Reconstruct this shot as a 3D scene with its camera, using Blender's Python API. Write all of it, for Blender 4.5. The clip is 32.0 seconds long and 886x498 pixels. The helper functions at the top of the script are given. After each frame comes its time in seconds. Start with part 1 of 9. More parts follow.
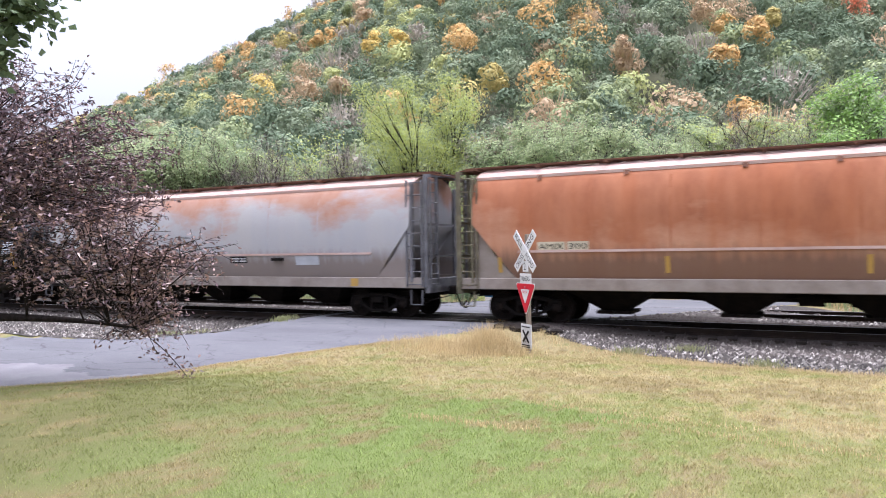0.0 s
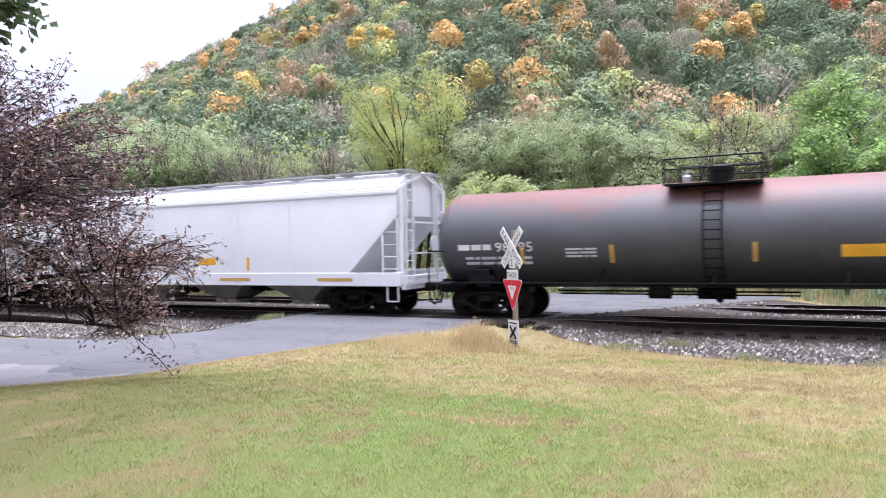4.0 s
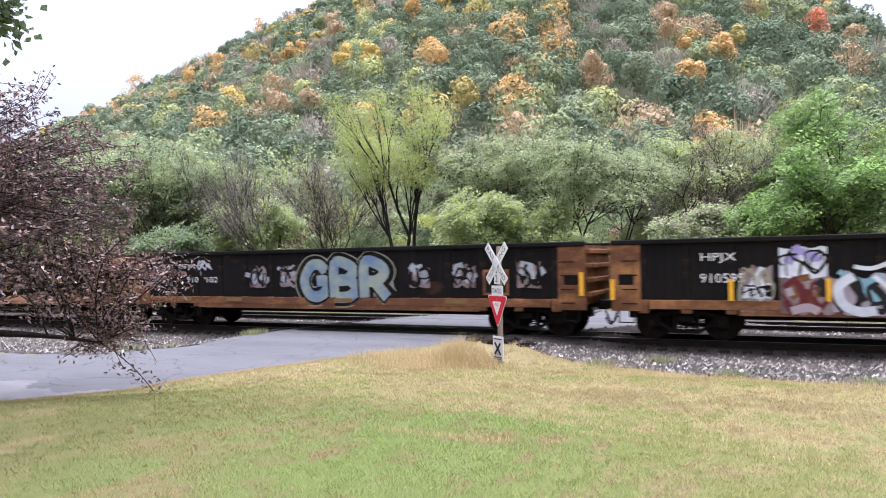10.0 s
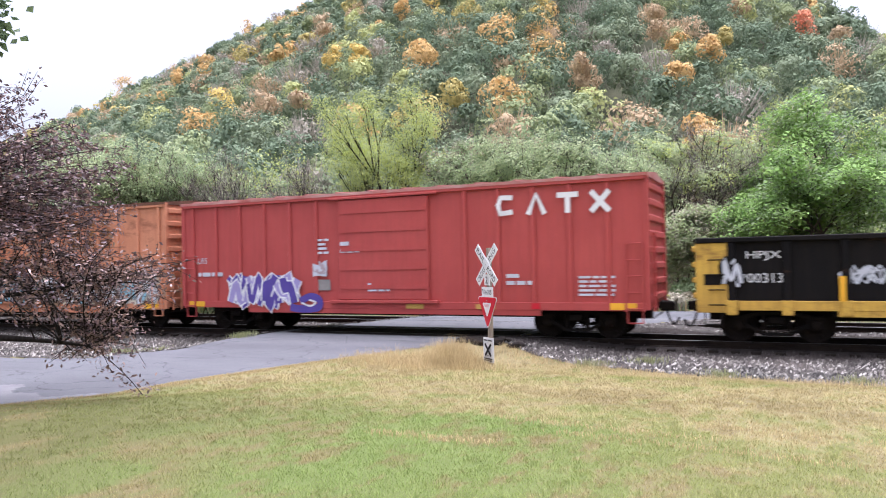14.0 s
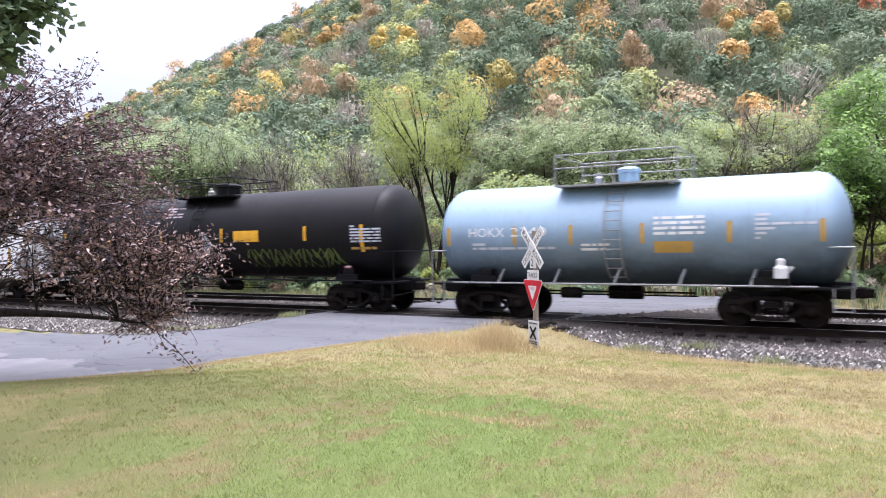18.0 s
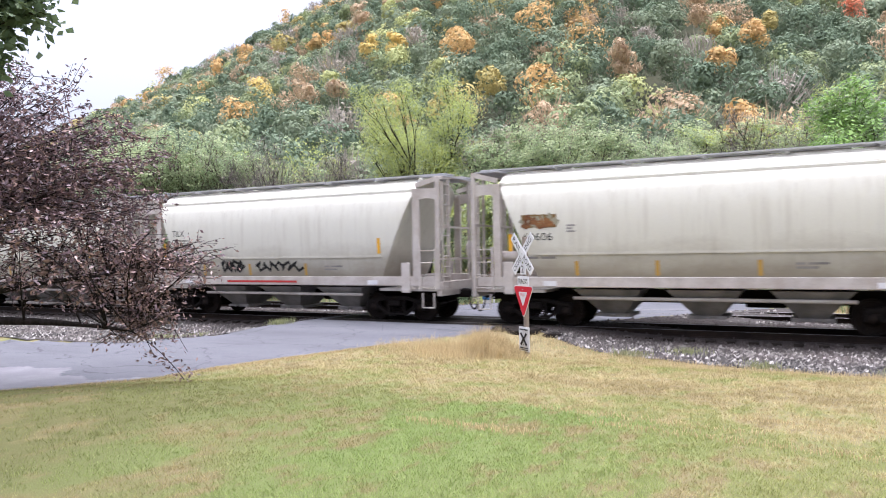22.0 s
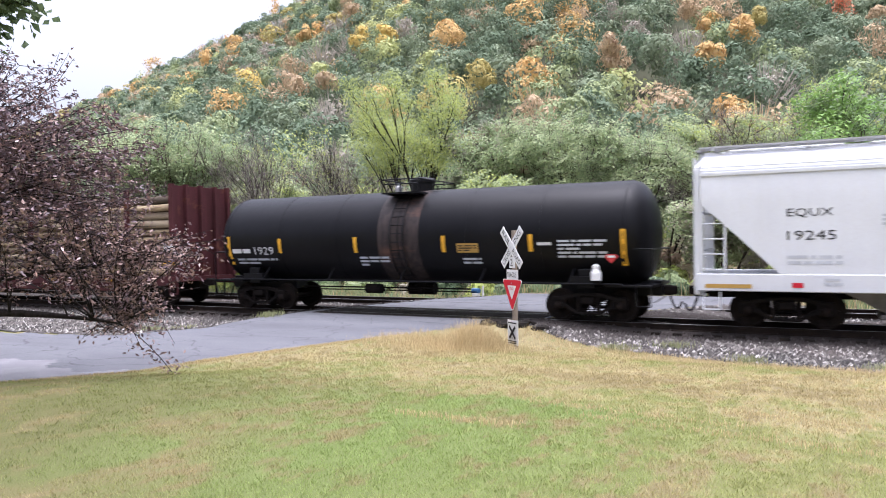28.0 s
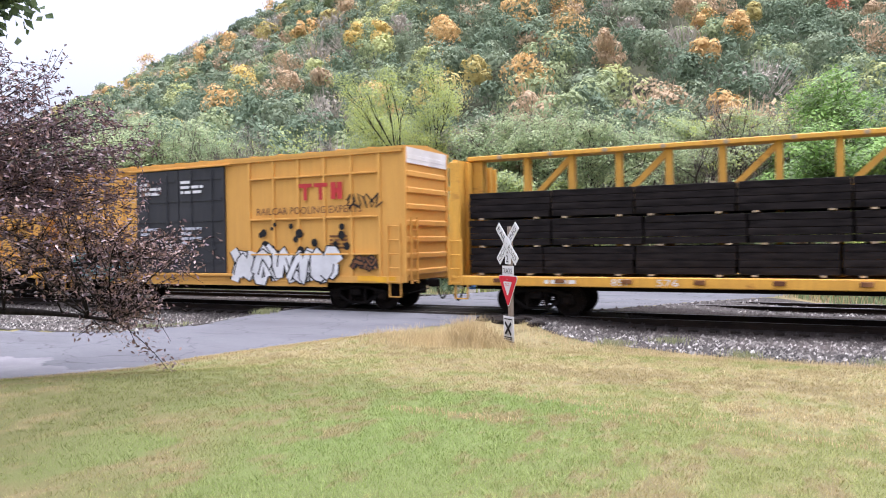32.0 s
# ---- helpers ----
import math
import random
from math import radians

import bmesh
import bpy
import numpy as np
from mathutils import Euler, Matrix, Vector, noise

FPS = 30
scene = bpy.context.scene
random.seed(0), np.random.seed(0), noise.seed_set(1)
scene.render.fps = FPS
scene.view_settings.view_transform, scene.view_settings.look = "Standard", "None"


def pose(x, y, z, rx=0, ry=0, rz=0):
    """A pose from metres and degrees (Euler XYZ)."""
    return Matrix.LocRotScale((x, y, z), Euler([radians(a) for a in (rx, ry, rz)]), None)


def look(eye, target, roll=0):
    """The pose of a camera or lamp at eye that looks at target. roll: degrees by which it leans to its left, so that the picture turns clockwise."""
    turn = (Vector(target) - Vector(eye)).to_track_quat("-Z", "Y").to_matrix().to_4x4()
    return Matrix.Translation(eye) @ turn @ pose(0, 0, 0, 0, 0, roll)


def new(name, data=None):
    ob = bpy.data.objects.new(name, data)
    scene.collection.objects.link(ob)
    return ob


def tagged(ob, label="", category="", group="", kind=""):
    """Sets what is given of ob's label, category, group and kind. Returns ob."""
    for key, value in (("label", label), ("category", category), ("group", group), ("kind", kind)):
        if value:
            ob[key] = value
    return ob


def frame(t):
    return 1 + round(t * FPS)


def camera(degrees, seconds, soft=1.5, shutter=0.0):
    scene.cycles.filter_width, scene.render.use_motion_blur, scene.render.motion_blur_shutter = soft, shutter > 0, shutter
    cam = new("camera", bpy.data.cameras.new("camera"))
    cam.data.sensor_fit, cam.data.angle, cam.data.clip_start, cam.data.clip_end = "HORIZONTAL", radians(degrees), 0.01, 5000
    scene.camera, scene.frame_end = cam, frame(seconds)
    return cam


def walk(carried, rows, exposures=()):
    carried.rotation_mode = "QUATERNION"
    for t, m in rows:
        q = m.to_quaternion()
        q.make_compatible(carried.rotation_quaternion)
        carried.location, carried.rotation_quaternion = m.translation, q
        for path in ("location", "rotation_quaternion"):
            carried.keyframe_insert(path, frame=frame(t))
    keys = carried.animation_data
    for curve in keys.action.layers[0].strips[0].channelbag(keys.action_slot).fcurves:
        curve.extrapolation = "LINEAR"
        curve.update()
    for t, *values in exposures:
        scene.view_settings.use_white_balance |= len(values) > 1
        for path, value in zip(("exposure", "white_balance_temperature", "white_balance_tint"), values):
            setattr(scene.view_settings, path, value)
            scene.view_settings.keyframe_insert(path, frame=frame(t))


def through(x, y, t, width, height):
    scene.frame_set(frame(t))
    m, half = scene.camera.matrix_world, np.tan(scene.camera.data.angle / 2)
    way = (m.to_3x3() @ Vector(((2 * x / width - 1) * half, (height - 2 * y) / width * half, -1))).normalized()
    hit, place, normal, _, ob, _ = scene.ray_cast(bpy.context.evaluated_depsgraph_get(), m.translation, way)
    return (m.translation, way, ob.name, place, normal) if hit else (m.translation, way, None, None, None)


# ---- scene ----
cam = camera(63.0, 32.0, soft=1.0, shutter=0.2)
PATH = [
    (0.0, pose(0, 0, 2.25, 89.93, 0.90, 27.95)),
    (0.5, pose(0, 0, 2.25, 89.77, 0.83, 27.47)),
    (1.0, pose(0, 0, 2.25, 89.63, 0.76, 27.65)),
    (1.5, pose(0, 0, 2.25, 89.87, 0.77, 27.55)),
    (2.0, pose(0, 0, 2.25, 90.05, 0.88, 27.41)),
    (2.5, pose(0, 0, 2.25, 90.11, 1.03, 27.36)),
    (3.0, pose(0, 0, 2.25, 90.03, 1.19, 27.31)),
    (3.5, pose(0, 0, 2.25, 89.91, 1.31, 27.16)),
    (5.5, pose(0, 0, 2.25, 88.97, 1.08, 25.81)),
    (6.0, pose(0, 0, 2.25, 89.55, 1.09, 25.51)),
    (6.5, pose(0, 0, 2.25, 89.48, 0.84, 25.22)),
    (7.0, pose(0, 0, 2.25, 89.42, 0.75, 24.96)),
    (7.5, pose(0, 0, 2.25, 89.40, 0.87, 25.06)),
    (8.0, pose(0, 0, 2.25, 89.95, 0.94, 25.26)),
    (8.5, pose(0, 0, 2.25, 90.31, 0.97, 25.42)),
    (9.0, pose(0, 0, 2.25, 90.49, 1.02, 25.62)),
    (9.5, pose(0, 0, 2.25, 90.68, 0.99, 25.68)),
    (10.0, pose(0, 0, 2.25, 90.88, 1.01, 25.72)),
    (10.5, pose(0, 0, 2.25, 90.98, 1.10, 25.81)),
    (11.0, pose(0, 0, 2.25, 91.02, 1.16, 25.88)),
    (11.5, pose(0, 0, 2.25, 91.03, 1.17, 25.87)),
    (12.0, pose(0, 0, 2.25, 91.12, 1.19, 25.72)),
    (12.5, pose(0, 0, 2.25, 91.10, 1.17, 25.51)),
    (13.0, pose(0, 0, 2.25, 91.06, 1.14, 25.26)),
    (13.5, pose(0, 0, 2.25, 91.04, 1.21, 25.09)),
    (14.0, pose(0, 0, 2.25, 90.99, 1.24, 24.93)),
    (14.5, pose(0, 0, 2.25, 90.96, 1.32, 24.75)),
    (15.5, pose(0, 0, 2.25, 90.20, 0.40, 14.00)),
    (16.2, pose(0, 0, 2.25, 88.80, -0.60, 1.20)),
    (16.5, pose(0, 0, 2.25, 88.80, -0.70, 0.49)),
    (16.6, pose(0, 0, 2.25, 88.90, -0.45, 2.25)),
    (16.7, pose(0, 0, 2.25, 89.00, -0.20, 5.37)),
    (16.8, pose(0, 0, 2.25, 89.13, 0.04, 8.93)),
    (16.9, pose(0, 0, 2.25, 89.25, 0.28, 12.24)),
    (17.0, pose(0, 0, 2.25, 89.38, 0.52, 15.20)),
    (17.1, pose(0, 0, 2.25, 89.48, 0.55, 18.10)),
    (17.2, pose(0, 0, 2.25, 89.58, 0.58, 20.47)),
    (17.3, pose(0, 0, 2.25, 89.68, 0.60, 22.62)),
    (17.4, pose(0, 0, 2.25, 89.78, 0.63, 24.45)),
    (17.5, pose(0, 0, 2.25, 89.88, 0.66, 25.85)),
    (17.6, pose(0, 0, 2.25, 89.83, 0.69, 26.76)),
    (17.7, pose(0, 0, 2.25, 89.79, 0.73, 27.46)),
    (17.8, pose(0, 0, 2.25, 89.74, 0.76, 27.95)),
    (18.0, pose(0, 0, 2.25, 89.65, 0.83, 28.53)),
    (18.5, pose(0, 0, 2.25, 89.77, 0.78, 29.09)),
    (19.0, pose(0, 0, 2.25, 90.03, 0.84, 28.64)),
    (19.5, pose(0, 0, 2.25, 90.22, 0.89, 28.12)),
    (20.0, pose(0, 0, 2.25, 90.14, 0.81, 27.88)),
    (20.5, pose(0, 0, 2.25, 90.10, 0.87, 27.92)),
    (21.0, pose(0, 0, 2.25, 90.09, 0.90, 27.86)),
    (21.5, pose(0, 0, 2.25, 90.10, 0.90, 27.79)),
    (22.0, pose(0, 0, 2.25, 90.15, 0.97, 27.77)),
    (22.5, pose(0, 0, 2.25, 90.17, 0.89, 27.75)),
    (23.0, pose(0, 0, 2.25, 90.21, 0.87, 27.75)),
    (23.5, pose(0, 0, 2.25, 90.20, 0.86, 27.71)),
    (24.0, pose(0, 0, 2.25, 90.11, 0.90, 27.68)),
    (24.5, pose(0, 0, 2.25, 89.92, 0.87, 27.57)),
    (25.0, pose(0, 0, 2.25, 89.79, 0.82, 27.65)),
    (25.5, pose(0, 0, 2.25, 89.61, 0.78, 27.51)),
    (27.5, pose(0, 0, 2.25, 89.71, 0.75, 26.99)),
    (28.0, pose(0, 0, 2.25, 89.60, 0.70, 26.92)),
    (28.5, pose(0, 0, 2.25, 89.56, 0.63, 26.89)),
    (29.0, pose(0, 0, 2.25, 89.59, 0.71, 26.86)),
    (29.5, pose(0, 0, 2.25, 89.63, 0.81, 26.85)),
    (30.0, pose(0, 0, 2.25, 89.60, 0.89, 26.77)),
    (30.5, pose(0, 0, 2.25, 89.57, 0.84, 26.74)),
    (31.0, pose(0, 0, 2.25, 89.47, 0.91, 26.68)),
    (31.5, pose(0, 0, 2.25, 89.42, 0.94, 26.67)),
    (32.0, pose(0, 0, 2.25, 89.31, 0.86, 26.58)),
]
walk(cam, PATH, [(0.0, 1.05, 5800, 21), (32.0, 1.05, 5800, 21)])


# ---- daylight: a bright overcast sky and a wide, weak sun ----
world = bpy.data.worlds.new("overcast_sky")
scene.world = world
world.use_nodes = True
wt = world.node_tree
sky = wt.nodes.new("ShaderNodeTexSky")
sky.sky_type, sky.sun_disc = "NISHITA", False
sky.sun_elevation, sky.sun_rotation = radians(86), radians(60)
sky.air_density, sky.dust_density, sky.ozone_density = 1.0, 8.0, 1.0
pale = wt.nodes.new("ShaderNodeHueSaturation")
pale.inputs["Saturation"].default_value = 0.3
wt.links.new(sky.outputs[0], pale.inputs["Color"])
wt.links.new(pale.outputs[0], wt.nodes["Background"].inputs["Color"])
wt.nodes["Background"].inputs["Strength"].default_value = 0.19
sun = new("sun", bpy.data.lights.new("sun", "SUN"))
sun.data.energy, sun.data.angle, sun.data.color = 0.75, radians(100), (1.0, 0.985, 0.97)
sun.matrix_world = look((-2, 2, 40), (0, 0, 0))


# ---- materials ----
def shader(name):
    m = bpy.data.materials.new(name)
    m.use_nodes = True
    nt = m.node_tree
    return m, nt, nt.nodes["Principled BSDF"]


def noise_node(nt, vec, scale, detail=4, rough=0.6):
    n = nt.nodes.new("ShaderNodeTexNoise")
    n.inputs["Scale"].default_value, n.inputs["Detail"].default_value, n.inputs["Roughness"].default_value = scale, detail, rough
    if vec:
        nt.links.new(vec, n.inputs["Vector"])
    return n.outputs["Fac"]


def ramp_node(nt, fac, lo, hi):
    r = nt.nodes.new("ShaderNodeMapRange")
    r.inputs["From Min"].default_value, r.inputs["From Max"].default_value = lo, hi
    nt.links.new(fac, r.inputs["Value"])
    return r.outputs[0]


def mix_node(nt, fac, a, b):
    m = nt.nodes.new("ShaderNodeMix")
    m.data_type = "RGBA"
    for value, slot in ((fac, 0), (a, 6), (b, 7)):
        if isinstance(value, (tuple, list)):
            m.inputs[slot].default_value = (*value, 1)
        elif isinstance(value, (int, float)):
            m.inputs[slot].default_value = value
        else:
            nt.links.new(value, m.inputs[slot])
    return m.outputs[2]


def math_node(nt, op, a, b=0.0):
    m = nt.nodes.new("ShaderNodeMath")
    m.operation = op
    for value, slot in ((a, 0), (b, 1)):
        if isinstance(value, (int, float)):
            m.inputs[slot].default_value = value
        else:
            nt.links.new(value, m.inputs[slot])
    return m.outputs[0]


def coords(nt, stretch=(1, 1, 1), world_space=False):
    if world_space:
        src = nt.nodes.new("ShaderNodeNewGeometry").outputs["Position"]
    else:
        src = nt.nodes.new("ShaderNodeTexCoord").outputs["Object"]
    mp = nt.nodes.new("ShaderNodeMapping")
    mp.inputs["Scale"].default_value = stretch
    nt.links.new(src, mp.inputs["Vector"])
    return mp.outputs[0]


def bump_to(nt, bsdf, height, strength, distance=0.02):
    b = nt.nodes.new("ShaderNodeBump")
    b.inputs["Strength"].default_value, b.inputs["Distance"].default_value = strength, distance
    nt.links.new(height, b.inputs["Height"])
    nt.links.new(b.outputs[0], bsdf.inputs["Normal"])


def surface(name, c1, c2, scale=2.0, fine=30.0, rough=0.6, metal=0.0, bump=0.2, stretch=(1, 1, 1), lo=0.35, hi=0.65, grain=0.25, world_space=False):
    """A two-scale surface: broad patches of two colours, fine grain over them, and relief."""
    m, nt, b = shader(name)
    v = coords(nt, stretch, world_space)
    broad = ramp_node(nt, noise_node(nt, v, scale), lo, hi)
    small = noise_node(nt, v, fine, 5, 0.7)
    col = mix_node(nt, broad, c1, c2)
    dark = mix_node(nt, math_node(nt, "MULTIPLY", ramp_node(nt, small, 0.3, 0.75), grain), col, tuple(0.35 * (a + d) / 2 for a, d in zip(c1, c2)))
    nt.links.new(dark, b.inputs["Base Color"])
    b.inputs["Metallic"].default_value = metal
    b.inputs["Specular IOR Level"].default_value = 0.08 if rough >= 0.7 else 0.2
    nt.links.new(math_node(nt, "ADD", math_node(nt, "MULTIPLY", small, 0.25), rough - 0.12), b.inputs["Roughness"])
    if bump:
        bump_to(nt, b, small, bump)
    return m


def car_paint(name, base, faded, stain, rust=0.0, rust_colour=(0.22, 0.075, 0.03), streak=0.35, rough=0.5, gloss=0.0):
    """Weathered paint: faded patches, grime that runs down the sides, and rust in blotches."""
    m, nt, b = shader(name)
    v = coords(nt)
    patch = ramp_node(nt, noise_node(nt, v, 0.55, 5, 0.6), 0.35, 0.7)
    runs = ramp_node(nt, noise_node(nt, coords(nt, (5.0, 5.0, 0.35)), 1.6, 5, 0.65), 0.42, 0.75)
    small = noise_node(nt, v, 22, 5, 0.7)
    col = mix_node(nt, patch, base, faded)
    col = mix_node(nt, math_node(nt, "MULTIPLY", runs, streak), col, stain)
    col = mix_node(nt, math_node(nt, "MULTIPLY", ramp_node(nt, small, 0.45, 0.8), 0.3), col, stain)
    if rust:
        spot = noise_node(nt, coords(nt, (0.5, 1, 1.1)), 0.9, 7, 0.72)
        col = mix_node(nt, ramp_node(nt, spot, 0.62 - 0.35 * rust, 0.74 - 0.3 * rust), col, rust_colour)
    b.inputs["Specular IOR Level"].default_value = gloss or (0.06 if rough >= 0.6 else 0.2)
    nt.links.new(col, b.inputs["Base Color"])
    nt.links.new(math_node(nt, "ADD", math_node(nt, "MULTIPLY", small, 0.3), rough - 0.15), b.inputs["Roughness"])
    bump_to(nt, b, noise_node(nt, v, 1.3, 3, 0.5), 0.25, 0.03)
    return m


def leaf_paint(name, c1, c2, rough=0.55, through=0.25, even=0.4):
    """Leaves: colour varies from leaf to leaf and from bough to bough, and some light comes through."""
    m, nt, b = shader(name)
    g = nt.nodes.new("ShaderNodeNewGeometry")
    near = ramp_node(nt, noise_node(nt, coords(nt, world_space=True), 0.6, 3), 0.3, 0.7)
    f = math_node(nt, "ADD", math_node(nt, "MULTIPLY", g.outputs["Random Per Island"], 1.0 - even), math_node(nt, "MULTIPLY", near, even))
    nt.links.new(mix_node(nt, f, c1, c2), b.inputs["Base Color"])
    b.inputs["Roughness"].default_value = rough
    b.inputs["Specular IOR Level"].default_value = 0.15 if rough > 0.4 else 0.6
    t = nt.nodes.new("ShaderNodeBsdfTranslucent")
    nt.links.new(mix_node(nt, f, c1, c2), t.inputs["Color"])
    mx = nt.nodes.new("ShaderNodeMixShader")
    mx.inputs[0].default_value = through
    nt.links.new(b.outputs[0], mx.inputs[1])
    nt.links.new(t.outputs[0], mx.inputs[2])
    nt.links.new(mx.outputs[0], nt.nodes["Material Output"].inputs["Surface"])
    return m


def plain(name, c, rough=0.5, metal=0.0):
    d = tuple(0.8 * a for a in c)
    return surface(name, c, d, 1.5, 40, rough, metal, 0.08, grain=0.12)


M = {
    "steel_dark": surface("grimy_truck_steel", (0.007, 0.0062, 0.006), (0.015, 0.0115, 0.0095), 3, 40, 0.75, 0.0, 0.4),
    "wheel": surface("wheel_steel", (0.01, 0.0085, 0.0075), (0.021, 0.015, 0.012), 4, 50, 0.7, 0.1, 0.2),
    "rail": surface("rail_steel", (0.013, 0.01, 0.0085), (0.024, 0.017, 0.013), 2, 40, 0.8, 0.0, 0.2),
    "rail_head": plain("worn_rail_head", (0.16, 0.155, 0.15), 0.45, 0.6),
    "tie": surface("creosoted_timber", (0.012, 0.01, 0.009), (0.03, 0.025, 0.021), 3, 35, 0.85, 0, 0.6, (1, 1, 1)),
    "asphalt": surface("worn_asphalt", (0.11, 0.11, 0.127), (0.15, 0.15, 0.168), 0.5, 60, 0.85, 0, 0.35, world_space=True),
    "old_asphalt": surface("pale_old_asphalt", (0.2, 0.195, 0.205), (0.25, 0.245, 0.25), 1.1, 50, 0.88, 0, 0.35, world_space=True),
    "black_paint": car_paint("black_tank_paint", (0.0035, 0.0035, 0.0045), (0.007, 0.007, 0.0085), (0.012, 0.011, 0.01), 0.0, streak=0.15, rough=0.4, gloss=0.14),
    "white": plain("white_marking_paint", (0.75, 0.75, 0.74)),
    "black": plain("black_marking_paint", (0.015, 0.015, 0.016)),
    "yellow": plain("yellow_reflective_strip", (0.8, 0.42, 0.03)),
    "red": plain("red_sign_paint", (0.6, 0.025, 0.04), 0.35),
    "galv": surface("galvanised_steel", (0.4, 0.4, 0.4), (0.3, 0.3, 0.3), 6, 40, 0.5, 0.6, 0.1),
    "grating": plain("roof_walk_grating", (0.46, 0.46, 0.46), 0.6, 0.2),
}


# ---- helpers for meshes ----
def part(name, bm, material, parent=None, label="", smooth=False):
    me = bpy.data.meshes.new(name)
    bm.to_mesh(me)
    bm.free()
    me.materials.append(M[material] if isinstance(material, str) else material)
    if smooth:
        me.shade_smooth()
        me.set_sharp_from_angle(angle=radians(40))
    ob = new(name, me)
    ob.parent = parent
    if label:
        tagged(ob, label)
    return ob


def again(name, ob, parent, m=None, label=""):
    """Another object on the mesh of ob."""
    o = new(name, ob.data)
    o.parent = parent
    if m is not None:
        o.matrix_basis = m
    if label:
        tagged(o, label)
    return o


def thing(name, label, category, group="", kind=""):
    return tagged(new(name), label, category, group, kind)


def box(bm, x0, x1, y0, y1, z0, z1, bevel=0.0):
    geo = bmesh.ops.create_cube(bm, size=1.0)
    vs = geo["verts"]
    bmesh.ops.scale(bm, vec=(abs(x1 - x0), abs(y1 - y0), abs(z1 - z0)), verts=vs)
    bmesh.ops.translate(bm, vec=((x0 + x1) / 2, (y0 + y1) / 2, (z0 + z1) / 2), verts=vs)
    if bevel:
        bmesh.ops.bevel(bm, geom=list({e for v in vs for e in v.link_edges}), offset=bevel, segments=1, affect="EDGES", profile=0.7)
    return bm


def rod(bm, a, b, r0, r1=None, seg=8):
    """A tapered rod from a to b."""
    a, b = Vector(a), Vector(b)
    d = b - a
    m = Matrix.Translation((a + b) / 2) @ d.to_track_quat("Z", "Y").to_matrix().to_4x4()
    bmesh.ops.create_cone(bm, cap_ends=True, segments=seg, radius1=r0, radius2=r0 if r1 is None else r1, depth=d.length, matrix=m)
    return bm


def bar(bm, a, b, w, h):
    """A square bar from a to b: w across, h high."""
    a, b = Vector(a), Vector(b)
    d = b - a
    q = d.to_track_quat("X", "Z").to_matrix().to_4x4()
    m = Matrix.Translation((a + b) / 2) @ q @ Matrix.Diagonal((d.length, w, h, 1))
    bmesh.ops.create_cube(bm, size=1.0, matrix=m)
    return bm


def prism(bm, outline, x0, x1):
    """An outline of (y, z), counter-clockwise, drawn out along x and closed at the ends."""
    a = [bm.verts.new((x0, y, z)) for y, z in outline]
    b = [bm.verts.new((x1, y, z)) for y, z in outline]
    n = len(outline)
    for i in range(n):
        bm.faces.new((a[i], a[(i + 1) % n], b[(i + 1) % n], b[i]))
    bm.faces.new(a[::-1])
    bm.faces.new(b)
    bmesh.ops.recalc_face_normals(bm, faces=bm.faces)
    return bm


def plate(bm, pts, thick):
    """A flat plate: corners (x, y, z) in order, thickened along its normal."""
    f = bm.faces.new([bm.verts.new(p) for p in pts])
    f.normal_update()
    n = f.normal.copy()
    r = bmesh.ops.extrude_face_region(bm, geom=[f])
    bmesh.ops.translate(bm, vec=n * thick, verts=[v for v in r["geom"] if isinstance(v, bmesh.types.BMVert)])
    bmesh.ops.recalc_face_normals(bm, faces=bm.faces)
    return bm


def lathe(bm, profile, m, seg=24):
    """Rings of (radius, height) round the z axis, closed at both ends, moved by m."""
    rings = []
    for r, z in profile:
        rings.append([bm.verts.new(m @ Vector((r * math.cos(2 * math.pi * i / seg), r * math.sin(2 * math.pi * i / seg), z))) for i in range(seg)])
    for p, q in zip(rings, rings[1:]):
        for i in range(seg):
            bm.faces.new((p[i], p[(i + 1) % seg], q[(i + 1) % seg], q[i]))
    bm.faces.new(rings[0][::-1])
    bm.faces.new(rings[-1])
    return bm


def smoothstep(a, b, x):
    t = np.clip((x - a) / (b - a), 0, 1)
    return t * t * (3 - 2 * t)


# ---- the plan: x along the railway (the train runs towards +x), y away from the camera, z = 0 on the rail heads ----
NEAR_TRACK, FAR_TRACK, GAUGE = 21.1, 25.9, 0.755


def road_side(y):
    """How far the road's two edges lie along x at the depth y: (left, right)."""
    left = np.interp(y, [6, 12.0, 13.2, 15.2, 18, 21, 26, 32, 40], [-45, -22, -16.6, -15.6, -15.7, -15.4, -13.8, -10.5, -4])
    right = np.interp(y, [6, 7.6, 9.5, 11, 12.2, 14.4, 16, 18, 21, 26, 32, 40], [-13.6, -12.6, -11.3, -11.2, -10.9, -10.1, -9.4, -8.4, -6.9, -3.5, 1.0, 8])
    return left, right


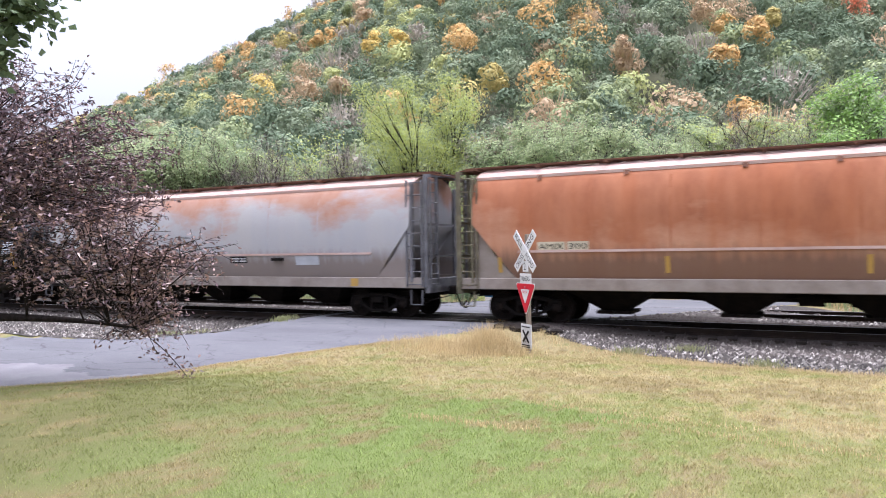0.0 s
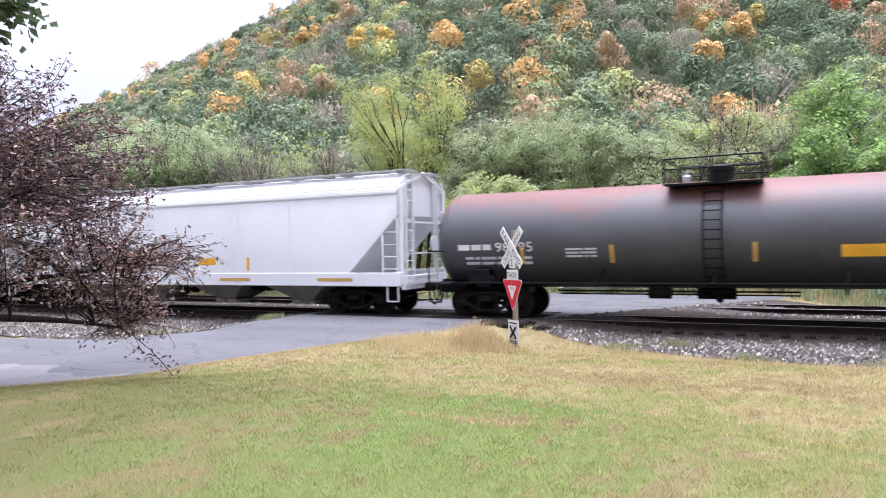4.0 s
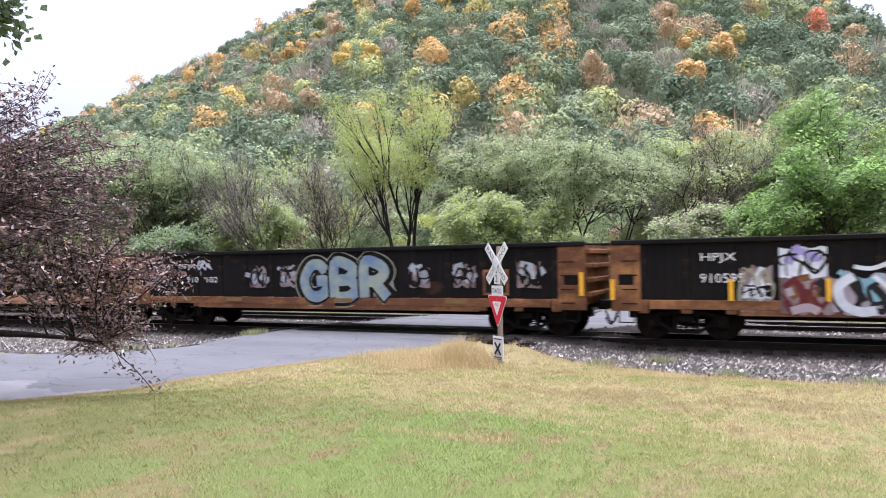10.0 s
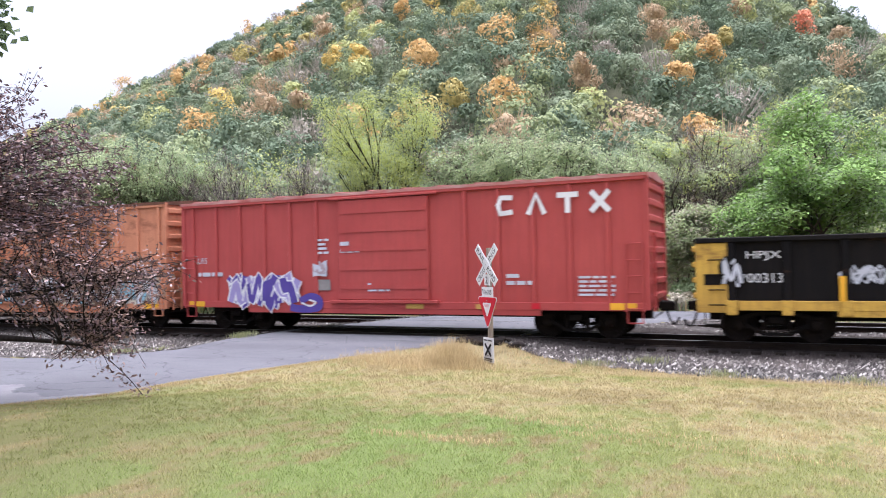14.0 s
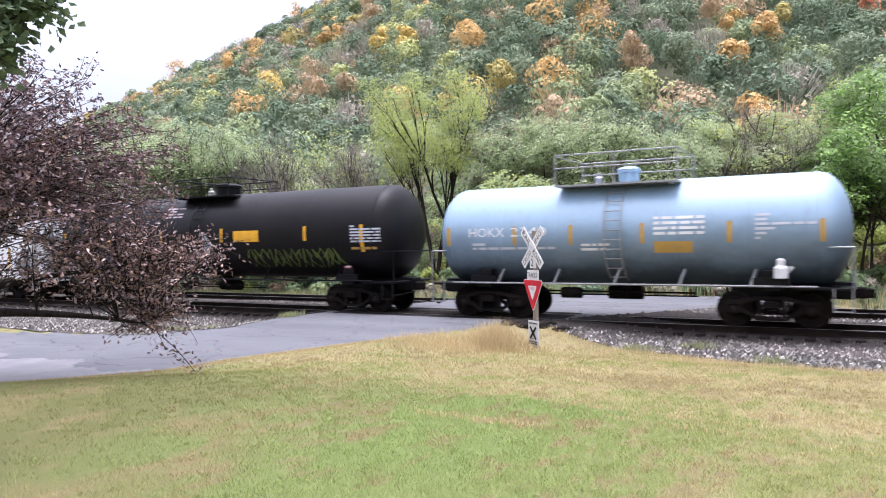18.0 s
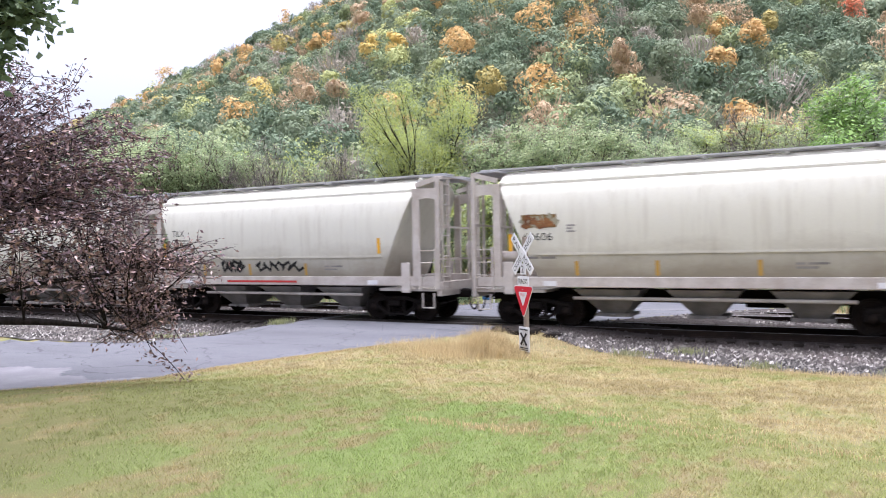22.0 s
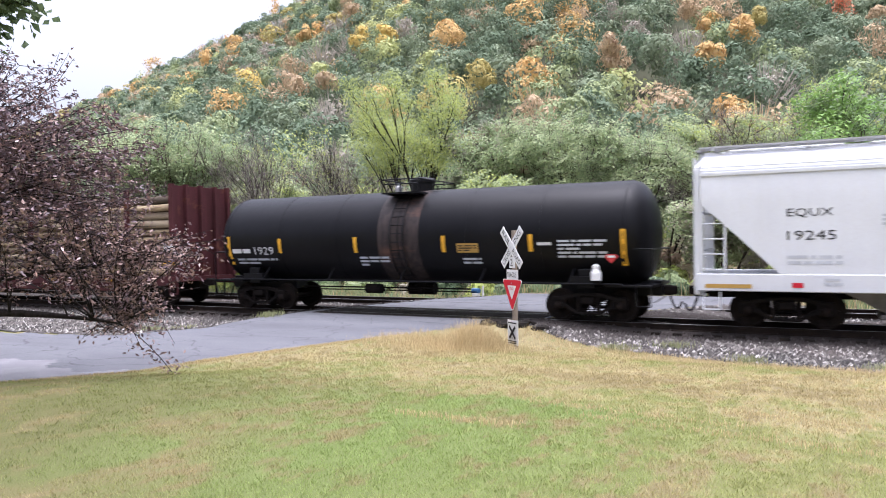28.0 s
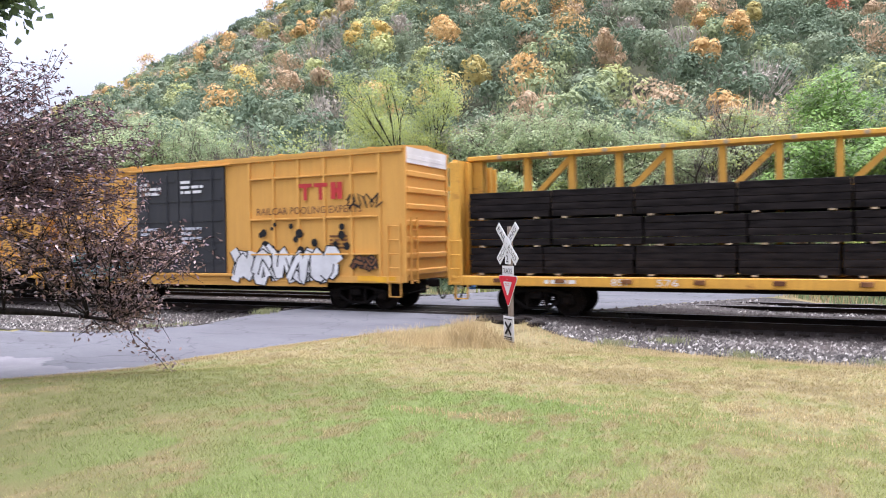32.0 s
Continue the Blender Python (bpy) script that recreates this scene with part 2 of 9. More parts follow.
def ground_height(x, y):
    """The ground: a lawn that falls to the line, ballast beds, a road that climbs over the rails, a bank and woods beyond."""
    lawn = np.interp(y, [-60, 0, 6, 11, 15, 16.6, 60], [0.7, 0.62, 0.42, 0.08, -0.22, -0.42, -0.5])
    bed = np.interp(y, [16.4, 17.3, 18.9, 19.75, 20.1, 27.5, 28.2, 29.4, 31, 36, 60, 120], [-0.45, -0.42, -0.36, -0.3, -0.2, -0.2, -0.28, -0.6, -0.5, 0.1, 2.0, 9])
    z = np.where(y < 16.5, np.maximum(lawn, -0.6), bed)
    left, right = road_side(y)
    on_road = smoothstep(left - 1.2, left, x) * (1 - smoothstep(right, right + 4.0, x))
    road = np.interp(y, [0, 8, 12, 16, 19, 29, 40], [0.05, -0.07, -0.1, -0.08, -0.02, -0.02, 0.3])
    z = z + (road - z) * on_road
    return z


def sheet(name, xs, ys, height, material, label="", lift=0.0, keep=None):
    X, Y = np.meshgrid(xs, ys)
    Z = height(X, Y) + lift
    co = np.stack([X, Y, Z], -1).reshape(-1, 3)
    nx, ny = len(xs), len(ys)
    i = np.arange(ny * nx).reshape(ny, nx)
    q = np.stack([i[:-1, :-1], i[:-1, 1:], i[1:, 1:], i[1:, :-1]], -1).reshape(-1, 4)
    if keep is not None:
        c = co[q].mean(1)
        q = q[keep(c[:, 0], c[:, 1])]
    me = bpy.data.meshes.new(name)
    me.from_pydata(co.tolist(), [], q.tolist())
    me.materials.append(material)
    me.shade_smooth()
    return new(name, me)


def spread(parts):
    return np.concatenate([np.linspace(a, b, n, endpoint=False) for a, b, n in parts])


def lawn_material(name="mown_lawn", blade=False):
    """Grass: green where it is moist, straw-coloured towards the tracks and in patches; the woods' floor beyond."""
    m, nt, b = shader(name)
    v = coords(nt, world_space=True)
    sep = nt.nodes.new("ShaderNodeSeparateXYZ")
    nt.links.new(v, sep.inputs[0])
    broad = ramp_node(nt, noise_node(nt, coords(nt, (0.5, 1.4, 1), True), 0.4, 6, 0.65), 0.3, 0.7)
    mid = ramp_node(nt, noise_node(nt, coords(nt, (1.0, 0.6, 1), True), 0.9, 6, 0.65), 0.36, 0.64)
    tuft = ramp_node(nt, noise_node(nt, coords(nt, (1.0, 0.4, 1), True), 4.0, 6, 0.7), 0.36, 0.64)
    fine = noise_node(nt, v, 60, 4, 0.75)

    def spot(cx, cy, rx, ry):
        """1 in the middle of a patch of the lawn, 0 outside it."""
        px = math_node(nt, "MULTIPLY", math_node(nt, "SUBTRACT", sep.outputs[0], cx), 1.0 / rx)
        py = math_node(nt, "MULTIPLY", math_node(nt, "SUBTRACT", sep.outputs[1], cy), 1.0 / ry)
        return ramp_node(nt, math_node(nt, "ADD", math_node(nt, "MULTIPLY", px, px), math_node(nt, "MULTIPLY", py, py)), 1.0, 0.0)

    # drier towards the line, lush in the hollow before the crossing
    strip = math_node(nt, "SUBTRACT", math_node(nt, "ADD", sep.outputs[1], math_node(nt, "MULTIPLY", sep.outputs[0], 0.2)), 6.4)
    dry = math_node(nt, "MULTIPLY", ramp_node(nt, strip, 0.0, 4.0), 0.34)
    dry = math_node(nt, "ADD", dry, math_node(nt, "MULTIPLY", math_node(nt, "SUBTRACT", broad, 0.2), 0.6))
    dry = math_node(nt, "ADD", dry, math_node(nt, "MULTIPLY", math_node(nt, "ADD", mid, tuft), 0.62))
    lush = math_node(nt, "ADD", spot(-3.6, 5.9, 3.2, 3.7), math_node(nt, "MULTIPLY", spot(-3.1, 8.3, 1.6, 0.7), 0.9))
    dry = math_node(nt, "SUBTRACT", dry, math_node(nt, "MULTIPLY", lush, 0.3))
    # albedo offsets light: upright blades brightened, ground dimmed for the shade between them
    k = 1.6 if blade else 0.88
    tint = lambda c: tuple(k * a for a in c)
    # olive patch also carries the trees' shade and corner darkening, put into the colour
    olive = spot(-7.0, 4.2, 5.0, 6.0)
    dry = math_node(nt, "SUBTRACT", dry, math_node(nt, "MULTIPLY", olive, 0.28))
    grass = mix_node(nt, lush, mix_node(nt, olive, tint((0.19, 0.2, 0.068)), tint((0.118, 0.124, 0.041))), tint((0.152, 0.2, 0.056)))
    col = mix_node(nt, ramp_node(nt, dry, 0.72, 1.2), grass, tint((0.31, 0.257, 0.13)))
    brown = math_node(nt, "MULTIPLY", ramp_node(nt, math_node(nt, "ADD", tuft, math_node(nt, "MULTIPLY", mid, 0.8)), 0.98, 1.4), 0.8)
    worn = math_node(nt, "MULTIPLY", math_node(nt, "ADD", math_node(nt, "ADD", spot(-6.6, 3.8, 2.8, 3.4), spot(-8.6, 13.6, 0.9, 1.0)), spot(-1.2, 11.4, 5.0, 1.5)), ramp_node(nt, mid, 0.36, 0.62))
    brown = math_node(nt, "MAXIMUM", brown, math_node(nt, "MULTIPLY", worn, 0.85))
    col = mix_node(nt, brown, col, tint((0.19, 0.152, 0.07)))
    if blade:
        g = nt.nodes.new("ShaderNodeNewGeometry")
        col = mix_node(nt, math_node(nt, "MULTIPLY", ramp_node(nt, g.outputs["Random Per Island"], 0.5, 1.0), 0.16), col, (0.6, 0.53, 0.34))
        col = mix_node(nt, math_node(nt, "MULTIPLY", ramp_node(nt, g.outputs["Random Per Island"], 0.5, 0.0), 0.06), col, (0.12, 0.18, 0.05))
    else:
        col = mix_node(nt, math_node(nt, "MULTIPLY", ramp_node(nt, fine, 0.4, 0.7), 0.4), col, (0.12, 0.105, 0.05))
        col = mix_node(nt, ramp_node(nt, sep.outputs[1], 28.6, 30.0), col, mix_node(nt, mid, (0.1, 0.085, 0.05), (0.26, 0.2, 0.11)))
        bump_to(nt, b, fine, 0.6, 0.03)
    nt.links.new(col, b.inputs["Base Color"])
    b.inputs["Roughness"].default_value = 0.9
    b.inputs["Specular IOR Level"].default_value = 0.15
    return m


def road_material():
    """Worn asphalt: lighter wheel paths, dark tar patches and fine cracks."""
    m, nt, b = shader("worn_asphalt")
    v = coords(nt, world_space=True)
    col = mix_node(nt, ramp_node(nt, noise_node(nt, coords(nt, (0.35, 1.0, 1), True), 0.5, 6, 0.65), 0.3, 0.7), (0.1, 0.101, 0.108), (0.152, 0.153, 0.161))
    grit = noise_node(nt, v, 70, 4, 0.75)
    col = mix_node(nt, math_node(nt, "MULTIPLY", ramp_node(nt, grit, 0.35, 0.75), 0.35), col, (0.06, 0.06, 0.068))
    tar = ramp_node(nt, noise_node(nt, coords(nt, (0.25, 1.6, 1), True), 0.9, 5, 0.7), 0.6, 0.68)
    col = mix_node(nt, math_node(nt, "MULTIPLY", tar, 0.55), col, (0.05, 0.05, 0.056))
    vo = nt.nodes.new("ShaderNodeTexVoronoi")
    vo.feature = "DISTANCE_TO_EDGE"
    vo.inputs["Scale"].default_value = 0.45
    bend = nt.nodes.new("ShaderNodeVectorMath")
    bend.operation = "MULTIPLY_ADD"
    wob = nt.nodes.new("ShaderNodeTexNoise")
    wob.inputs["Scale"].default_value, wob.inputs["Detail"].default_value = 1.4, 5
    nt.links.new(v, wob.inputs["Vector"])
    nt.links.new(wob.outputs["Color"], bend.inputs[0])
    bend.inputs[1].default_value = (1.2, 1.2, 0)
    nt.links.new(v, bend.inputs[2])
    nt.links.new(bend.outputs[0], vo.inputs["Vector"])
    crack = ramp_node(nt, vo.outputs["Distance"], 0.012, 0.004)
    col = mix_node(nt, math_node(nt, "MULTIPLY", crack, 0.55), col, (0.03, 0.03, 0.034))
    nt.links.new(col, b.inputs["Base Color"])
    b.inputs["Roughness"].default_value, b.inputs["Specular IOR Level"].default_value = 0.85, 0.25
    bump_to(nt, b, grit, 0.35, 0.01)
    return m


M["asphalt"] = road_material()
M["lawn"] = lawn_material()
ground = sheet("ground", spread([(-3000, -80, 8), (-80, -40, 20), (-40, 25, 130), (25, 80, 24), (80, 3000, 9)]),
               spread([(-3000, -60, 6), (-60, 0, 14), (0, 32, 90), (32, 130, 20), (130, 3001, 8)]), ground_height, M["lawn"])
tagged(ground, "mown lawn with green and dry straw-coloured patches", "ground", kind="structure")
road = sheet("road", spread([(-45, 10, 220)]), spread([(6, 40, 137)]), lambda x, y: ground_height(x, y), M["asphalt"], lift=0.012,
             keep=lambda x, y: (x > road_side(y)[0]) & (x < road_side(y)[1]) & (y < 30.3 + 0.25 * np.sin(x * 1.3)))
tagged(road, "grey worn asphalt road that crosses two tracks", "road", kind="structure")


def rail_line(name, y, label):
    bm = bmesh.new()
    prof = [(-0.075, -0.185), (0.075, -0.185), (0.075, -0.17), (0.012, -0.15), (0.012, -0.05), (0.036, -0.04), (0.036, -0.006), (-0.036, -0.006), (-0.036, -0.04), (-0.012, -0.05), (-0.012, -0.15), (-0.075, -0.17)]
    prism(bm, [(y + a, b) for a, b in prof], -700, 700)
    ob = part(name, bm, "rail", None, label)
    head = bmesh.new()
    prism(head, [(y - 0.034, -0.006), (y + 0.034, -0.006), (y + 0.028, 0.0), (y - 0.028, 0.0)], -700, 700)
    part("running_surface", head, "rail_head", ob, "bright worn running surface")
    return tagged(ob, label, "rail", "rails of the two tracks")


for track in (NEAR_TRACK, FAR_TRACK):
    for side in (-GAUGE, GAUGE):
        rail_line("rail", track + side, "long rusty steel rail with a bright worn head")


# ---- running gear shared by all cars ----
SHARED = {}
WHEELS = []  # the turning wheelsets


def wheelset_mesh():
    bm = bmesh.new()
    for s in (-1, 1):
        m = Matrix.Translation((0, s * 0.72, 0)) @ Matrix.Rotation(radians(-90 * s), 4, "X")
        lathe(bm, [(0.06, -0.07), (0.19, -0.065), (0.2, -0.02), (0.37, -0.02), (0.4, -0.07), (0.478, -0.07), (0.478, -0.04), (0.457, -0.025), (0.454, 0.068), (0.41, 0.068),
                   (0.395, 0.03), (0.22, 0.02), (0.19, 0.06), (0.13, 0.065), (0.12, 0.1), (0.09, 0.32)], m, 20)
        for k in range(3):  # cast lugs and chalk-worn pockets on the wheel plate, which show that it turns
            a = k * 2.1
            rod(bm, (0.3 * math.cos(a), s * 0.74, 0.3 * math.sin(a)), (0.3 * math.cos(a), s * 0.765, 0.3 * math.sin(a)), 0.03, 0.025, 6)
    rod(bm, (0, -0.7, 0), (0, 0.7, 0), 0.085, None, 12)
    return bm


def side_frame_mesh():
    bm = bmesh.new()
    y0, y1 = -0.09, 0.09
    for s in (-1, 1):
        box(bm, s * 0.72, s * 1.05, y0, y1, 0.585, 0.70, 0.02)          # pedestal roof over the bearing
        box(bm, s * 1.0, s * 1.09, y0, y1, 0.36, 0.66, 0.02)            # outer jaw
        box(bm, s * 0.67, s * 0.75, y0, y1, 0.36, 0.64, 0.02)           # inner jaw
        bar(bm, (s * 0.8, 0, 0.66), (s * 0.3, 0, 0.76), 0.17, 0.1)      # compression member
        bar(bm, (s * 0.74, 0, 0.5), (s * 0.32, 0, 0.24), 0.16, 0.09)    # tension member
        box(bm, s * 0.24, s * 0.33, y0, y1, 0.25, 0.74, 0.02)           # bolster column
    box(bm, -0.34, 0.34, y0, y1, 0.71, 0.81, 0.02)
    box(bm, -0.36, 0.36, y0 - 0.03, y1 + 0.03, 0.2, 0.27, 0.02)
    return bm


def springs_mesh():
    bm = bmesh.new()
    for x in (-0.16, 0.0, 0.16):
        for k in range(4):
            lathe(bm, [(0.05, 0.0), (0.072, 0.012), (0.072, 0.024), (0.05, 0.036)], Matrix.Translation((x, 0, 0.275 + 0.062 * k)), 6)
    box(bm, -0.23, 0.23, -0.08, 0.08, 0.525, 0.62, 0.02)
    return bm


def bearing_mesh():
    bm = bmesh.new()
    lathe(bm, [(0.12, -0.1), (0.125, 0.05), (0.105, 0.07), (0.06, 0.09), (0.03, 0.1)], Matrix.Rotation(radians(90), 4, "X"), 14)
    box(bm, -0.14, 0.14, -0.06, 0.1, 0.08, 0.14, 0.01)
    return bm


def bolster_mesh():
    bm = bmesh.new()
    box(bm, -0.2, 0.2, -1.2, 1.2, 0.5, 0.7, 0.03)
    box(bm, -0.9, -0.8, -0.75, 0.75, 0.3, 0.42, 0.02)
    box(bm, 0.8, 0.9, -0.75, 0.75, 0.3, 0.42, 0.02)
    rod(bm, (0, 0, 0.65), (0, 0, 0.95), 0.2, None, 12)
    return bm


def shared(name, maker, material, parent, m, label="", smooth=False):
    if name not in SHARED:
        ob = part(name, maker(), material, parent, label, smooth)
        ob.matrix_basis = m
        SHARED[name] = ob
        return ob
    return again(name, SHARED[name], parent, m, label)


def truck(car, x, hub="bearing"):
    """A two-axle truck at x: bolster, side frames, springs, bearings, turning wheelsets."""
    bol = shared("truck_bolster", bolster_mesh, "steel_dark", car, pose(x, 0, 0))
    for s in (-1, 1):
        fr = shared("truck_side_frame", side_frame_mesh, "steel_dark", car, pose(x, s * 1.0, 0, 0, 0, 0 if s < 0 else 180))
        shared("truck_suspension", springs_mesh, "steel_dark", fr, pose(0, 0, 0))
        for a in (-0.89, 0.89):
            shared("bearing_cap", bearing_mesh, "wheel", fr, pose(a, 0, 0.457))
    for a in (-0.89, 0.89):
        w = shared("wheelset", wheelset_mesh, "wheel", car, pose(x + a, 0, 0.457), smooth=True)
        WHEELS.append((w, car, x + a))


def coupler_mesh():
    bm = bmesh.new()
    box(bm, -0.75, 0.0, -0.09, 0.09, 0.8, 0.96, 0.02)
    box(bm, -0.02, 0.26, -0.16, 0.14, 0.74, 1.02, 0.04)
    box(bm, 0.2, 0.4, -0.16, -0.04, 0.76, 1.0, 0.03)
    for k in range(6):                                    # air hose
        a, c = k / 6, (k + 1) / 6
        rod(bm, (0.1 + 0.35 * a, 0.28, 0.75 - 0.42 * math.sin(a * 2.6)), (0.1 + 0.35 * c, 0.28, 0.75 - 0.42 * math.sin(c * 2.6)), 0.028, None, 6)
    rod(bm, (0.05, -0.1, 0.7), (0.0, -1.45, 0.62), 0.016, None, 6)   # uncoupling lever
    return bm


def couplers(car, half):
    for s in (1, -1):
        shared("coupler", coupler_mesh, "steel_dark", car, pose(s * (half - 0.05), 0, 0, 0, 0, 0 if s > 0 else 180))


# ---- marks on the cars ----
def stained(name, low, high, z_mid, soft, rust_top=None, rust_z=(9, 10), rough=0.5, streak=(0.2, 0.15, 0.1)):
    """Paint that is darker low on the flank, with streaks and, where given, rust that eats down from the roof."""
    m, nt, b = shader(name)
    v = coords(nt)
    sep = nt.nodes.new("ShaderNodeSeparateXYZ")
    nt.links.new(v, sep.inputs[0])
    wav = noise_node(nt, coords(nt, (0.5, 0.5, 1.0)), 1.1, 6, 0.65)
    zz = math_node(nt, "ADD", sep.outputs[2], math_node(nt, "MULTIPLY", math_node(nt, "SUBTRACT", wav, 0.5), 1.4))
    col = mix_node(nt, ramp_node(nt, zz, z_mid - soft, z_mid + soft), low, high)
    runs = ramp_node(nt, noise_node(nt, coords(nt, (4, 4, 0.25)), 1.5, 5, 0.65), 0.5, 0.8)
    col = mix_node(nt, math_node(nt, "MULTIPLY", runs, 0.4), col, streak)
    if rust_top:
        spot = noise_node(nt, coords(nt, (0.35, 1, 0.8)), 1.1, 7, 0.7)
        edge = math_node(nt, "ADD", sep.outputs[2], math_node(nt, "MULTIPLY", math_node(nt, "SUBTRACT", spot, 0.5), 2.6))
        col = mix_node(nt, ramp_node(nt, edge, *rust_z), col, mix_node(nt, noise_node(nt, v, 5, 5, 0.7), rust_top, tuple(0.6 * a for a in rust_top)))
    small = noise_node(nt, v, 25, 5, 0.7)
    col = mix_node(nt, math_node(nt, "MULTIPLY", ramp_node(nt, small, 0.5, 0.8), 0.25), col, streak)
    nt.links.new(col, b.inputs["Base Color"])
    nt.links.new(math_node(nt, "ADD", math_node(nt, "MULTIPLY", small, 0.3), rough - 0.15), b.inputs["Roughness"])
    bump_to(nt, b, noise_node(nt, v, 1.3, 3, 0.5), 0.25, 0.03)
    return m


def rusted(name, bare, washed, rust, dark, z_low, low, amount, top):
    """Hopper paint gone to rust: washed columns down the side, rust that starts under the eaves, a brown band along the foot."""
    m, nt, b = shader(name)
    v = coords(nt)
    sep = nt.nodes.new("ShaderNodeSeparateXYZ")
    nt.links.new(v, sep.inputs[0])
    column = ramp_node(nt, noise_node(nt, coords(nt, (1.0, 0.0, 0.12)), 0.75, 5, 0.6), 0.36, 0.64)
    runs = ramp_node(nt, noise_node(nt, coords(nt, (5.0, 1.0, 0.18)), 1.3, 5, 0.7), 0.4, 0.75)
    col = mix_node(nt, column, bare, washed)
    col = mix_node(nt, math_node(nt, "MULTIPLY", runs, 0.3), col, washed)
    blot = noise_node(nt, coords(nt, (0.3, 1.0, 0.55)), 1.0, 6, 0.62)
    height = math_node(nt, "ADD", sep.outputs[2], math_node(nt, "MULTIPLY", math_node(nt, "SUBTRACT", blot, 0.5), 5.0))
    eaten = math_node(nt, "MULTIPLY", ramp_node(nt, height, top - 0.45, top + 0.45), amount)
    fleck = ramp_node(nt, noise_node(nt, coords(nt, (0.8, 1.0, 0.3)), 1.5, 6, 0.65), 0.34, 0.7)
    col = mix_node(nt, math_node(nt, "MULTIPLY", eaten, math_node(nt, "ADD", 0.7, math_node(nt, "MULTIPLY", fleck, 0.3))), col, mix_node(nt, math_node(nt, "MULTIPLY", fleck, 0.6), rust, dark))
    wob = math_node(nt, "ADD", sep.outputs[2], math_node(nt, "MULTIPLY", math_node(nt, "SUBTRACT", runs, 0.5), 0.35))
    col = mix_node(nt, math_node(nt, "MULTIPLY", ramp_node(nt, wob, z_low + 0.2, z_low - 0.25), 0.85), col, low)
    small = noise_node(nt, v, 25, 5, 0.7)
    col = mix_node(nt, math_node(nt, "MULTIPLY", ramp_node(nt, small, 0.5, 0.8), 0.25), col, dark)
    nt.links.new(col, b.inputs["Base Color"])
    b.inputs["Roughness"].default_value, b.inputs["Specular IOR Level"].default_value = 0.65, 0.15
    bump_to(nt, b, noise_node(nt, v, 1.3, 3, 0.5), 0.25, 0.03)
    return m


